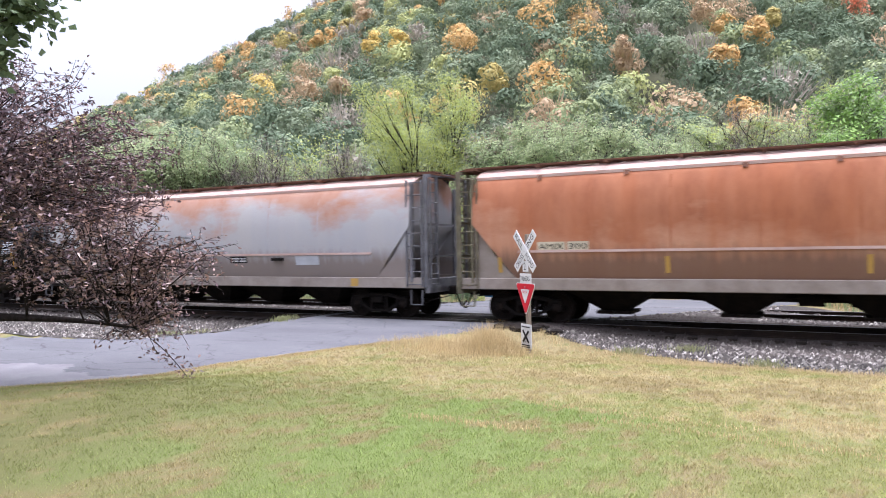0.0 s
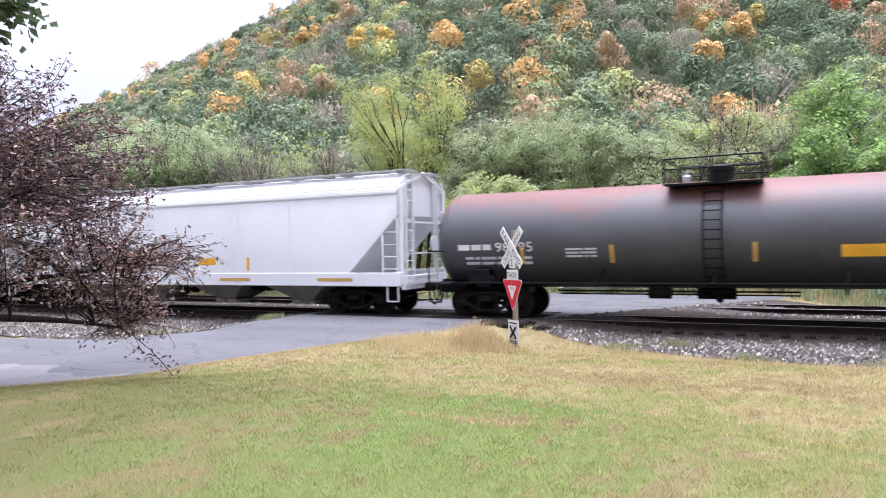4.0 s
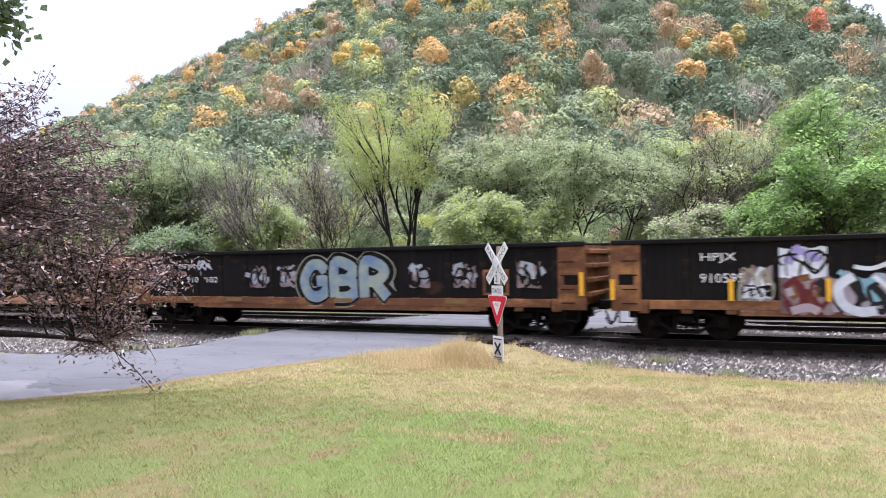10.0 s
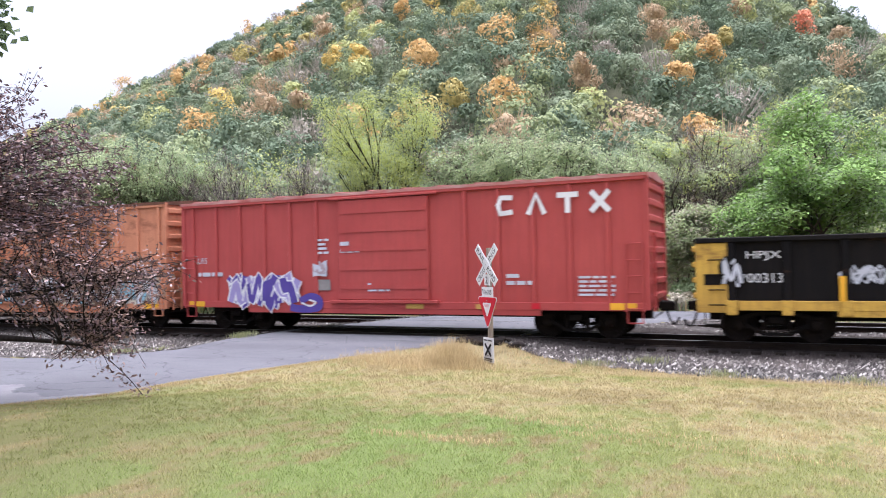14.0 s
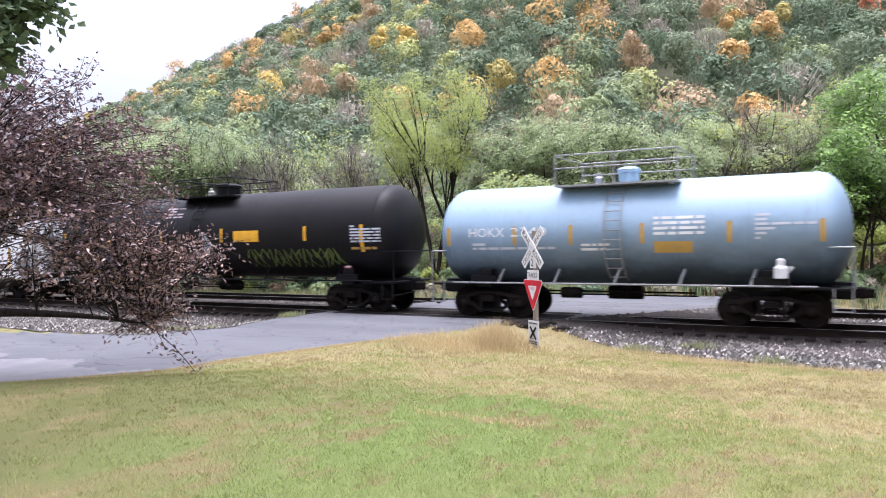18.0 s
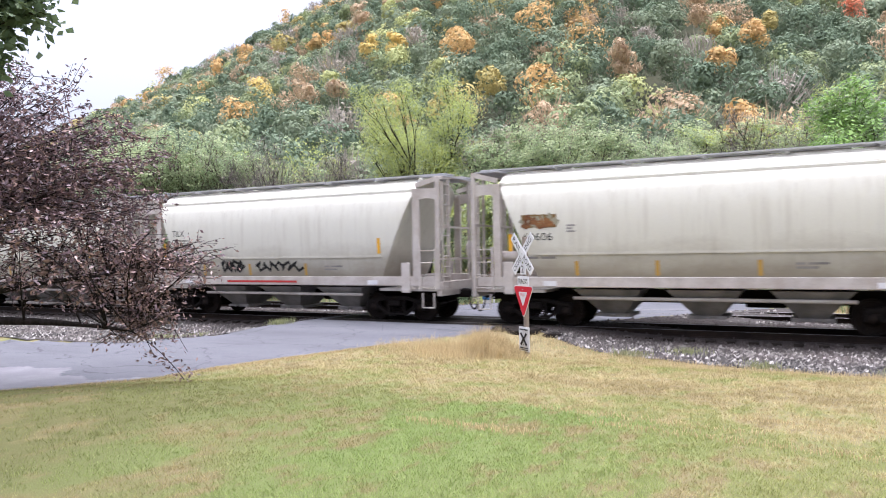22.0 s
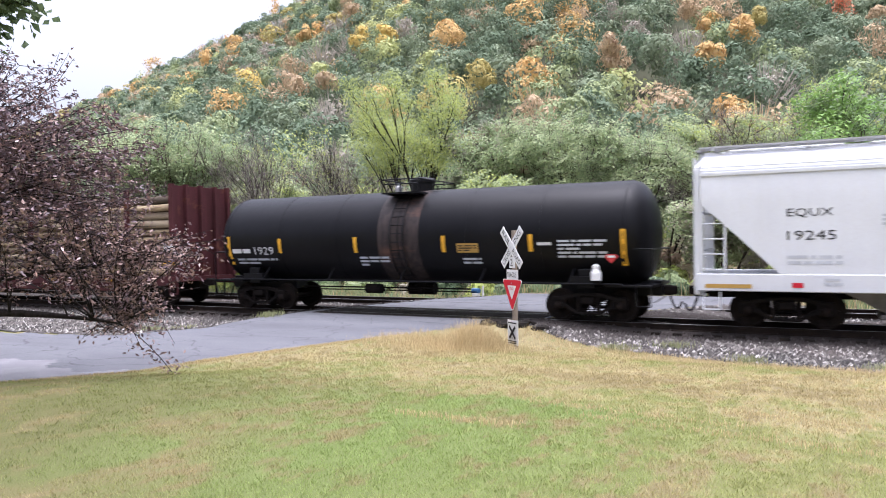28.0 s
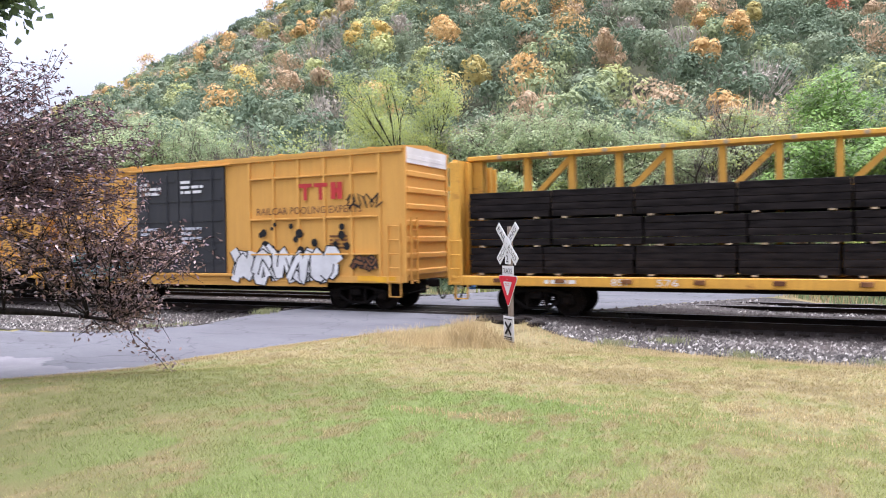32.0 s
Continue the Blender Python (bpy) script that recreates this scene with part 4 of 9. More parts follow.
def brake_gear(car, x):
    bm = bmesh.new()
    rod(bm, (x - 0.3, -0.5, 0.78), (x + 0.3, -0.5, 0.78), 0.16, None, 12)
    rod(bm, (x + 0.9, 0.3, 0.76), (x + 1.9, 0.3, 0.76), 0.2, None, 12)
    rod(bm, (x - 3.0, 0.0, 0.7), (x + 3.5, 0.0, 0.7), 0.02, None, 6)
    rod(bm, (x - 3.0, -0.4, 0.82), (x + 3.5, -0.4, 0.82), 0.025, None, 6)
    return part("brake_rigging", bm, "steel_dark", car)


def centre_sill(car, half, z0=0.72, z1=1.05, material="steel_dark"):
    bm = bmesh.new()
    box(bm, -half, half, -0.2, 0.2, z0, z1)
    return part("centre_sill", bm, material, car)


def underframe(car, reach):
    """Cross bearers under the floor and the brake cylinder's bracket."""
    for k in range(6):
        x = -reach + k * 2 * reach / 5
        bm = bmesh.new()
        prism(bm, [(-1.42, 0.95), (-1.42, 0.74), (-0.4, 0.55), (0.4, 0.55), (1.42, 0.74), (1.42, 0.95)], x - 0.09, x + 0.09)
        part("cross_bearer", bm, "steel_dark", car)


def start(name, label, category, hi, lo, group=""):
    car = thing(name, label, category, group)
    MOVERS.append((car, (hi + lo) / 2, NEAR_TRACK, 0.0))
    return car, (hi - lo) / 2


def outlets(car, xs, width, top, bottom, material, depth=1.25):
    """Hopper bays: boxes that narrow down to a gate."""
    first = None
    for x in xs:
        if first is None:
            bm = bmesh.new()
            a, b, y0, y1 = width / 2, 0.32, depth, 0.5
            t = [bm.verts.new(p) for p in ((-a, -y0, top), (a, -y0, top), (a, y0, top), (-a, y0, top))]
            u = [bm.verts.new(p) for p in ((-b, -y1, bottom), (b, -y1, bottom), (b, y1, bottom), (-b, y1, bottom))]
            for i in range(4):
                bm.faces.new((t[i], u[i], u[(i + 1) % 4], t[(i + 1) % 4]))
            bm.faces.new(u[::-1])
            bm.faces.new(t)
            bmesh.ops.recalc_face_normals(bm, faces=bm.faces)
            box(bm, -0.5, 0.5, -0.58, 0.58, bottom - 0.09, bottom)
            rod(bm, (0, -0.75, bottom - 0.04), (0, 0.75, bottom - 0.04), 0.05, None, 8)
            first = part("hopper_bay", bm, material, car)
            first.location.x = x
        else:
            again("hopper_bay", first, car, pose(x, 0, 0))


def roof_walk(car, half, z, material, y=0.0, brackets=9):
    bm = bmesh.new()
    for k in range(3):
        box(bm, -half, half, y - 0.33 + 0.23 * k, y - 0.15 + 0.23 * k, z + 0.06, z + 0.1)
    walk_ob = part("roof_walk", bm, material, car)
    bracket = None
    for k in range(brackets):
        x = -half + 0.4 + k * (2 * half - 0.8) / (brackets - 1)
        if bracket is None:
            bm = bmesh.new()
            box(bm, -0.03, 0.03, y - 0.6, y + 0.6, z - 0.02, z + 0.06)
            bracket = part("walk_bracket", bm, material, walk_ob)
            bracket.location.x = x
        else:
            again("walk_bracket", bracket, walk_ob, pose(x, 0, 0))


def hatch_covers(car, half, z, material, n):
    first = None
    for k in range(n):
        x = -half + (k + 0.5) * 2 * half / n
        if first is None:
            bm = bmesh.new()
            box(bm, -half / n * 0.82, half / n * 0.82, -0.3, 0.3, z - 0.02, z + 0.05, 0.02)
            box(bm, -0.04, 0.04, -0.36, 0.36, z + 0.03, z + 0.09)
            first = part("hatch_cover", bm, material, car)
            first.location.x = x
        else:
            again("hatch_cover", first, car, pose(x, 0, 0))


def hopper(label, hi, lo, style, paint, frame_paint, roof_paint, walk_paint, bays, trucks=2.25, end_paint="", gusset="", slope_top=3.2):
    """A covered hopper. style: 'flat' sides with a deep sill, 'round' bulging sides, or 'open' with wide open ends."""
    car, half = start("covered_hopper", label, "hopper car", hi, lo, "covered hoppers in the train")
    e = half
    if style == "flat":
        prof = [(1.0, 1.1), (1.57, 1.38), (1.57, 3.92), (1.5, 4.06), (1.3, 4.3), (0.95, 4.5), (0.5, 4.62)]
        cut = ((e - 0.3, slope_top), (e - 2.2, 1.35))
        ends = e - 0.3
    elif style == "round":
        prof = [(1.25, 1.1), (1.42, 1.4), (1.56, 2.05), (1.6, 2.5), (1.6, 3.1), (1.54, 3.7), (1.4, 4.12), (1.26, 4.34), (0.95, 4.5), (0.5, 4.62)]
        cut = ((e - 0.75, 2.95), (e - 2.1, 1.3))
        ends = e - 0.75
    else:
        prof = [(1.3, 1.2), (1.47, 1.5), (1.57, 2.2), (1.6, 2.7), (1.6, 3.3), (1.53, 3.8), (1.42, 4.1), (1.3, 4.22), (0.95, 4.46), (0.5, 4.6)]
        cut = ((e - 1.05, 4.15), (e - 2.35, 1.2))
        ends = e - 1.0
    ys, zs = [p[0] for p in prof], [p[1] for p in prof]
    side = lambda z: float(np.interp(z, zs, ys))
    outline = [(y, z) for y, z in prof] + [(-y, z) for y, z in reversed(prof)]
    bm = bmesh.new()
    prism(bm, outline, -ends, ends)
    for s in (1, -1):
        (x0, z0), (x1, z1) = cut
        p = Vector((s * x0, 0, z0))
        n = Vector((s * (z0 - z1), 0, -(x0 - x1))).normalized()
        res = bmesh.ops.bisect_plane(bm, geom=bm.verts[:] + bm.edges[:] + bm.faces[:], plane_co=p, plane_no=n, clear_outer=True)
        bmesh.ops.holes_fill(bm, edges=[x for x in bm.edges if x.is_boundary], sides=0)
    bmesh.ops.recalc_face_normals(bm, faces=bm.faces)
    part("body", bm, paint, car, smooth=True)
    # weld seams and the roof's lip
    for s in (-1, 1):
        zl = {"flat": 3.94, "round": 4.3, "open": 4.16}[style]
        strips = [(ends, zl, 0.045, 0.045, 0.03)]
        strips += [(ends, zl + 0.09, 0.02, 0.012, 0.012), (ends, zl + 0.18, 0.02, 0.012, 0.012)] if style == "flat" else [(e - 2.2, 2.12, 0.03, 0.04, 0.03)]
        for reach, zz, proud, below, above in strips:
            bm = bmesh.new()
            box(bm, -reach, reach, s * (side(zz) - 0.03), s * (side(zz) + proud), zz - below, zz + above)
            part("side_rail", bm, roof_paint if style != "flat" else paint, car)
    n = max(4, int(2 * half / 2.1))
    seam = None
    for k in range(1, n):
        x = -half + k * 2 * half / n
        if abs(x) > e - 2.6:
            continue
        if seam is None:
            bm = bmesh.new()
            zz = [z for z in np.linspace(1.45, zs[-4], 9)]
            a = [[bm.verts.new((dx, -side(z) - (0.003 if dx else 0.008), z)) for dx in (-0.03, 0, 0.03)] for z in zz]
            for p, q in zip(a, a[1:]):
                for i in (0, 1):
                    bm.faces.new((p[i], p[i + 1], q[i + 1], q[i]))
            seam = part("weld_seam", bm, paint, car)
            seam.location.x = x
        else:
            again("weld_seam", seam, car, pose(x, 0, 0))
    if style == "round":       # flush plates that close the sides below the sloping ends
        (x0, z0), (x1, z1) = cut
        for s in (-1, 1):
            for t in (-1, 1):
                bm = bmesh.new()
                plate(bm, [(s * x1, t * 1.42, 1.3), (s * (e - 0.75), t * 1.42, 1.3), (s * (e - 0.75), t * 1.5, z0 + 0.35), (s * (x0 - 0.12), t * 1.5, z0 - 0.1), (s * (x0 * 0.5 + x1 * 0.5), t * 1.47, (z0 + z1) / 2 - 0.12)], 0.02)
                part("side_gusset", bm, gusset or frame_paint, car)
                bm = bmesh.new()
                box(bm, s * (e - 0.75), s * (e - 0.67), t * 1.38, t * 1.55, 1.2, 4.3, 0.01)
                part("end_stiffener", bm, end_paint or frame_paint, car)
    if style == "open":        # arched plates at the head of the end posts, and a pair of air cylinders
        for s in (-1, 1):
            for t in (-1, 1):
                bm = bmesh.new()
                plate(bm, [(s * (e - 1.1), t * 1.47, 4.2), (s * (e - 1.1), t * 1.47, 3.72), (s * (e - 0.86), t * 1.47, 3.86), (s * (e - 0.6), t * 1.47, 3.9), (s * (e - 0.34), t * 1.47, 3.86), (s * (e - 0.16), t * 1.47, 3.74), (s * (e - 0.16), t * 1.47, 4.2)], 0.03)
                part("arch_plate", bm, frame_paint, car)
        bm = bmesh.new()
        lathe(bm, [(0.05, -0.45), (0.15, -0.4), (0.17, -0.36), (0.17, 0.36), (0.15, 0.4), (0.05, 0.45)], Matrix.Translation((-e + 1.15, -1.2, 2.05)) @ Matrix.Rotation(radians(90), 4, "Y"), 14)
        part("air_cylinder", bm, frame_paint, car, smooth=True)
    # side sills
    for s in (-1, 1):
        bm = bmesh.new()
        if style == "flat":
            box(bm, -e + 0.2, e - 0.2, s * 1.48, s * 1.6, 0.97, 1.41, 0.02)
        else:
            box(bm, -e + 0.3, e - 0.3, s * 1.38, s * 1.5, 1.0 if style == "round" else 1.16, 1.34 if style == "round" else 1.46, 0.02)
        part("side_sill", bm, frame_paint, car)
    # ends: platform, posts, ladders, roof walk round the end
    for s in (-1, 1):
        bm = bmesh.new()
        box(bm, s * (e - 0.1), s * (e - 2.4), -1.4, 1.4, 1.0, 1.08)
        box(bm, s * (e - 0.12), s * (e - 0.28), -1.45, 1.45, 0.85, 1.3, 0.02)
        part("end_platform", bm, (end_paint or frame_paint), car)
        for y in (-1.45, 1.45):
            bm = bmesh.new()
            xx = e - 0.22
            box(bm, s * xx - 0.06, s * xx + 0.06, y - 0.06, y + 0.06, 1.05, 4.55 if style != "flat" else 4.1, 0.01)
            if style == "open":
                x2 = e - 0.98
                box(bm, s * x2 - 0.12, s * x2 + 0.12, y - 0.05, y + 0.05, 1.4, 4.2, 0.01)
                bar(bm, (s * x2, y, 4.3), (s * xx, y, 4.5), 0.08, 0.14)
                box(bm, s * (e - 1.35) - 0.16, s * (e - 1.35) + 0.16, y * 1.04 - 0.03, y * 1.04 + 0.03, 0.95, 1.9, 0.02)
            part("corner_post", bm, (end_paint or frame_paint), car)
        bm = bmesh.new()
        bar(bm, (s * (e - 0.22), -1.45, 4.52 if style != "flat" else 4.1), (s * (e - 0.22), 0, 4.62), 0.09, 0.09)
        bar(bm, (s * (e - 0.22), 1.45, 4.52 if style != "flat" else 4.1), (s * (e - 0.22), 0, 4.62), 0.09, 0.09)
        for y in (-0.75, 0.75):
            box(bm, s * (e - 0.22) - 0.04, s * (e - 0.22) + 0.04, y - 0.04, y + 0.04, 1.05, 4.55)
        for z in (2.0, 3.0):
            box(bm, s * (e - 0.22) - 0.02, s * (e - 0.22) + 0.02, -1.45, 1.45, z - 0.03, z + 0.03)
        part("end_frame", bm, (end_paint or frame_paint), car)
        ladder(car, s * (e - (0.6 if style != "open" else 0.55)), -1.53, 1.05, {"flat": 3.15, "round": 4.4, "open": 2.35}[style], 0.55, (end_paint or frame_paint), step=0.4)
        ladder(car, s * (e - 0.12), 1.0, 1.05, 4.4, 0.45, (end_paint or frame_paint), "y")
        ladder(car, s * (e - 0.12), -1.1, 1.05, 4.4, 0.45, (end_paint or frame_paint), "y")
        stirrup(car, s * (e - 0.55), -1.5, (end_paint or frame_paint))
        bm = bmesh.new()
        box(bm, s * (e - 0.15), s * (ends + 0.05), -1.2, 1.2, 4.58, 4.62)
        part("end_walk", bm, walk_paint, car)
    # brake wheel and pipes on one end
    bm = bmesh.new()
    lathe(bm, [(0.2, -0.02), (0.28, -0.02), (0.28, 0.02), (0.2, 0.02)], Matrix.Translation((e - 0.02, 0.4, 2.3)) @ Matrix.Rotation(radians(90), 4, "Y"), 16)
    part("brake_wheel", bm, (end_paint or frame_paint), car)
    roof_walk(car, e - 0.2, 4.6, walk_paint, -0.75 if style == "flat" else -0.6, 10 if half > 8 else 7)
    roof_walk(car, e - 0.2, 4.6, walk_paint, 0.75 if style == "flat" else 0.6, 10 if half > 8 else 7)
    hatch_covers(car, ends - 0.3, 4.62, roof_paint, 6)
    if style != "flat":
        bm = bmesh.new()
        strip = [(1.27, 4.345), (0.95, 4.51), (0.5, 4.63), (-0.5, 4.63), (-0.95, 4.51), (-1.27, 4.345)] if style == "round" else [(1.31, 4.23), (0.95, 4.47), (0.5, 4.61), (-0.5, 4.61), (-0.95, 4.47), (-1.31, 4.23)]
        prism(bm, strip, -ends, ends)
        part("roof", bm, roof_paint, car)
    centre_sill(car, e - 0.3)
    span = e - 3.6
    outlets(car, [span * (2 * k / (bays - 1) - 1) * 0.82 for k in range(bays)], 2 * span / bays * 0.92, 1.1, 0.38, "slope" if style != "round" else "steel_dark")
    for s in (-1, 1):
        truck(car, s * (e - trucks))
    couplers(car, e - 0.1)
    brake_gear(car, 0.0)
    flush = side if style != "flat" else (lambda z: 1.6 if z < 1.41 else side(z))
    return car, half, flush


def tank(label, hi, lo, radius, zc, paint, ladder_paint="black_paint", dome=0.35, rail_up=0.55, platform=2.4):
    """A tank car: shell with dished heads, side rails, ladder, platform and dome."""
    car, half = start("tank_car", label, "tank car", hi, lo, "tank cars in the train")
    e = half
    bm = bmesh.new()
    flat = e - 0.85
    prof = []
    for k in range(7):
        a = k / 6 * math.pi / 2
        prof.append((max(radius * math.sin(a), 0.02), -flat - 0.75 * math.cos(a)))
    prof += [(r, -z) for r, z in reversed(prof)]
    lathe(bm, prof, Matrix.Translation((0, 0, zc)) @ Matrix.Rotation(radians(90), 4, "Y"), 48)
    part("shell", bm, paint, car, smooth=True)
    side = lambda z: math.sqrt(max(radius ** 2 - (z - zc) ** 2, 0.01))
    for x in np.linspace(-flat, flat, 7):   # weld bands
        bm = bmesh.new()
        lathe(bm, [(radius - 0.01, -0.03), (radius + 0.006, -0.02), (radius + 0.006, 0.02), (radius - 0.01, 0.03)], Matrix.Translation((x, 0, zc)) @ Matrix.Rotation(radians(90), 4, "Y"), 48)
        part("weld_band", bm, paint, car, smooth=True)
    for s in (-1, 1):
        bm = bmesh.new()
        box(bm, s * (e - 0.05), s * (e - 3.0), -0.3, 0.3, 0.72, 1.15, 0.02)
        box(bm, s * (e - 2.15), s * (e - 1.7), -1.35, 1.35, 0.95, 1.5, 0.03)
        box(bm, s * (e - 0.1), s * (e - 1.4), -1.35, 1.35, 1.0, 1.07, 0.01)
        part("stub_sill", bm, "black_paint", car)
        bm = bmesh.new()   # end handrail
        for y in (-1.35, 1.35):
            rod(bm, (s * (e - 0.12), y, 1.05), (s * (e - 0.12), y, 2.05), 0.022, None, 6)
            rod(bm, (s * (e - 0.12), y, 2.05), (s * (e - 0.9), y, 2.05), 0.022, None, 6)
        rod(bm, (s * (e - 0.12), -1.35, 2.05), (s * (e - 0.12), 1.35, 2.05), 0.022, None, 6)
        part("end_handrail", bm, ladder_paint, car)
        stirrup(car, s * (e - 0.35), -1.38, ladder_paint, 1.05)
        bm = bmesh.new()
        box(bm, s * (e - 1.5), s * (e - 2.35), -1.42, -1.3, 1.1, 1.3)
        part("brake_cabinet", bm, "black_paint", car)
    for y in (-1.42, 1.42):
        bm = bmesh.new()
        rod(bm, (-e + 0.9, y, 1.09), (e - 0.9, y, 1.09), 0.028, None, 8)
        for x in np.linspace(-e + 2.4, e - 2.4, 5):
            bar(bm, (x, y, 1.09), (x + 0.12, y * 0.86, 1.5), 0.05, 0.05)
        part("side_rail", bm, "galv" if ladder_paint == "galv" else "black_paint", car)
    # ladder on the near side, standing off the shell
    bm = bmesh.new()
    zs = np.linspace(1.0, zc + radius * 0.93, 12)
    for dx in (-0.23, 0.23):
        for a, b in zip(zs, zs[1:]):
            rod(bm, (dx, -side(a) - 0.09, a), (dx, -side(b) - 0.09, b), 0.02, None, 6)
    lad = part("ladder", bm, ladder_paint, car)
    first = None
    for z in zs:
        if first is None:
            bm = bmesh.new()
            rod(bm, (-0.23, 0, 0), (0.23, 0, 0), 0.016, None, 6)
            first = part("rung", bm, ladder_paint, lad)
            first.location = (0, -side(z) - 0.09, z)
        else:
            again("rung", first, lad, pose(0, -side(z) - 0.09, z))
    # platform, rails, dome
    top = zc + radius
    bm = bmesh.new()
    for y in (-1.0, 1.0):
        box(bm, -platform / 2, platform / 2, y - 0.35, y + 0.35, top - 0.16, top - 0.11)
    for x in (-platform / 2 + 0.2, platform / 2 - 0.2):
        box(bm, x - 0.05, x + 0.05, -1.3, 1.3, top - 0.2, top - 0.15)
    part("platform", bm, "black_paint" if ladder_paint != "galv" else "galv", car)
    bm = bmesh.new()
    for y in (-1.3, 1.3):
        for x in (-platform / 2, 0.0, platform / 2):
            rod(bm, (x, y, top - 0.15), (x, y, top + rail_up), 0.024, None, 6)
        for z in (top + rail_up, top + rail_up * 0.5):
            rod(bm, (-platform / 2, y, z), (platform / 2, y, z), 0.02, None, 6)
    for x in (-platform / 2, platform / 2):
        rod(bm, (x, -1.3, top + rail_up), (x, 1.3, top + rail_up), 0.02, None, 6)
    part("platform_rail", bm, ladder_paint, car)
    bm = bmesh.new()
    r = dome
    lathe(bm, [(r * 0.95, -0.15), (r * 0.95, 0.3), (r * 1.08, 0.32), (r * 1.08, 0.4), (r * 0.9, 0.46), (r * 0.3, 0.5), (0.03, 0.5)], Matrix.Translation((0.1, 0, top - 0.05)), 20)
    part("dome", bm, paint if ladder_paint == "galv" else "black_paint", car, smooth=True)
    bm = bmesh.new()
    lathe(bm, [(0.12, 0.0), (0.12, 0.2), (0.07, 0.26), (0.07, 0.34), (0.02, 0.36)], Matrix.Translation((-0.8, 0, top - 0.05)), 12)
    part("relief_valve", bm, "galv", car)
    bm = bmesh.new()
    lathe(bm, [(0.2, 0.0), (0.2, 0.2), (0.1, 0.3), (0.1, 0.45), (0.04, 0.5)], Matrix.Translation((0, 0, zc - radius + 0.1)) @ Matrix.Rotation(radians(180), 4, "X"), 12)
    part("bottom_outlet", bm, "steel_dark", car)
    for s in (-1, 1):
        truck(car, s * (e - 1.95))
    couplers(car, e - 0.0)
    brake_gear(car, -1.5)
    return car, half, side


def placard(car, x, z, side, material):
    bm = bmesh.new()
    for w, y in ((0.17, 0.012),):
        vs = [bm.verts.new((x + a, -side(z) - 0.03, z + b)) for a, b in ((0, -0.19), (0.19, 0), (0, 0.19), (-0.19, 0))]
        bm.faces.new(vs)
    p = part("placard", bm, material, car)
    bm = bmesh.new()
    vs = [bm.verts.new((x + a, -side(z) - 0.036, z + b)) for a, b in ((-0.1, -0.03), (0.1, -0.03), (0.1, 0.03), (-0.1, 0.03))]
    bm.faces.new(vs)
    part("placard_number_bar", bm, "white", p)


def gondola(label, hi, lo, trim, posts=13, top=2.7, proud=1.56, pitch=0.0):
    """An open gondola: thin sides between stakes, a heavy top chord, painted sill and end panels."""
    car, half = start("gondola_car", label, "gondola car", hi, lo, "gondolas in the train")
    e = half
    side = lambda z: 1.46
    for s in (-1, 1):
        bm = bmesh.new()
        box(bm, -e + 0.1, e - 0.1, s * 1.38, s * 1.46, 1.0, top - 0.1)
        part("side_wall", bm, "gon_black", car)
        bm = bmesh.new()
        box(bm, -e, e, s * 1.4, s * 1.58, top - 0.13, top, 0.02)
        part("top_chord", bm, "gon_black", car)
        bm = bmesh.new()
        box(bm, -e + 1.0, e - 1.0, s * 1.42, s * 1.52, 0.86, 1.1, 0.01)
        box(bm, -e + 3.2, e - 3.2, s * 1.43, s * 1.51, 0.72, 0.86)
        part("side_sill", bm, trim, car)
        bm = bmesh.new()
        box(bm, s * (e - 0.08), s * (e - 0.01), -1.5, 1.5, 0.95, top - 0.1)
        part("end_wall", bm, trim, car)
        for k in range(4):
            bm = bmesh.new()
            box(bm, s * (e - 0.02), s * (e + 0.1), -1.4, 1.4, 1.15 + 0.4 * k, 1.3 + 0.4 * k, 0.03)
            part("end_rib", bm, trim, car)
        # corner panel on the near side and its ladder
        bm = bmesh.new()
        box(bm, s * e, s * (e - 0.78), -1.53, -1.45, 0.8, top - 0.13, 0.01)
        corner = part("corner_panel", bm, trim, car)
        for k in range(4):
            bm = bmesh.new()
            x = s * (e - 0.5)
            rod(bm, (x - 0.2, -1.57, 1.0 + 0.38 * k), (x + 0.2, -1.57, 1.0 + 0.38 * k), 0.016, None, 6)
            part("rung", bm, "steel_dark", corner)
        bm = bmesh.new()
        box(bm, s * (e - 0.2), s * (e - 0.6), -1.536, -1.53, 1.5, 1.78)
        part("panel_opening", bm, "gon_black", corner)
        stirrup(car, s * (e - 0.4), -1.5, "steel_dark", 0.85)
    bm = bmesh.new()
    box(bm, -e + 0.1, e - 0.1, -1.4, 1.4, 1.0, 1.06)
    part("floor", bm, "gon_black", car)
    bm = bmesh.new()
    box(bm, -0.09, 0.09, -proud, -1.45, 0.8, top - 0.12, 0.02)
    first = part("side_post", bm, "gon_black", car)
    bm = bmesh.new()
    box(bm, -0.13, 0.13, -proud - 0.01, -1.45, 0.74, 1.12, 0.02)
    foot = part("post_foot", bm, trim, car)
    xs = [-e + 0.85 + k * (pitch or (2 * e - 1.7) / (posts - 1)) for k in range(posts)]
    first.location.x = foot.location.x = xs[0]
    for x in xs[1:]:
        again("side_post", first, car, pose(x, 0, 0))
        again("post_foot", foot, car, pose(x, 0, 0))
    for x in xs:
        again("side_post", first, car, pose(x, 0, 0, 0, 0, 180))
    centre_sill(car, e - 0.2, 0.52)
    underframe(car, e - 3.2)
    for s in (-1, 1):
        truck(car, s * (e - 1.85))
    couplers(car, e + 0.05)
    brake_gear(car, 1.0)
    if proud < 1.56:      # paint lies over the posts too
        side = lambda z: proud + 0.004
    return car, half, side, xs


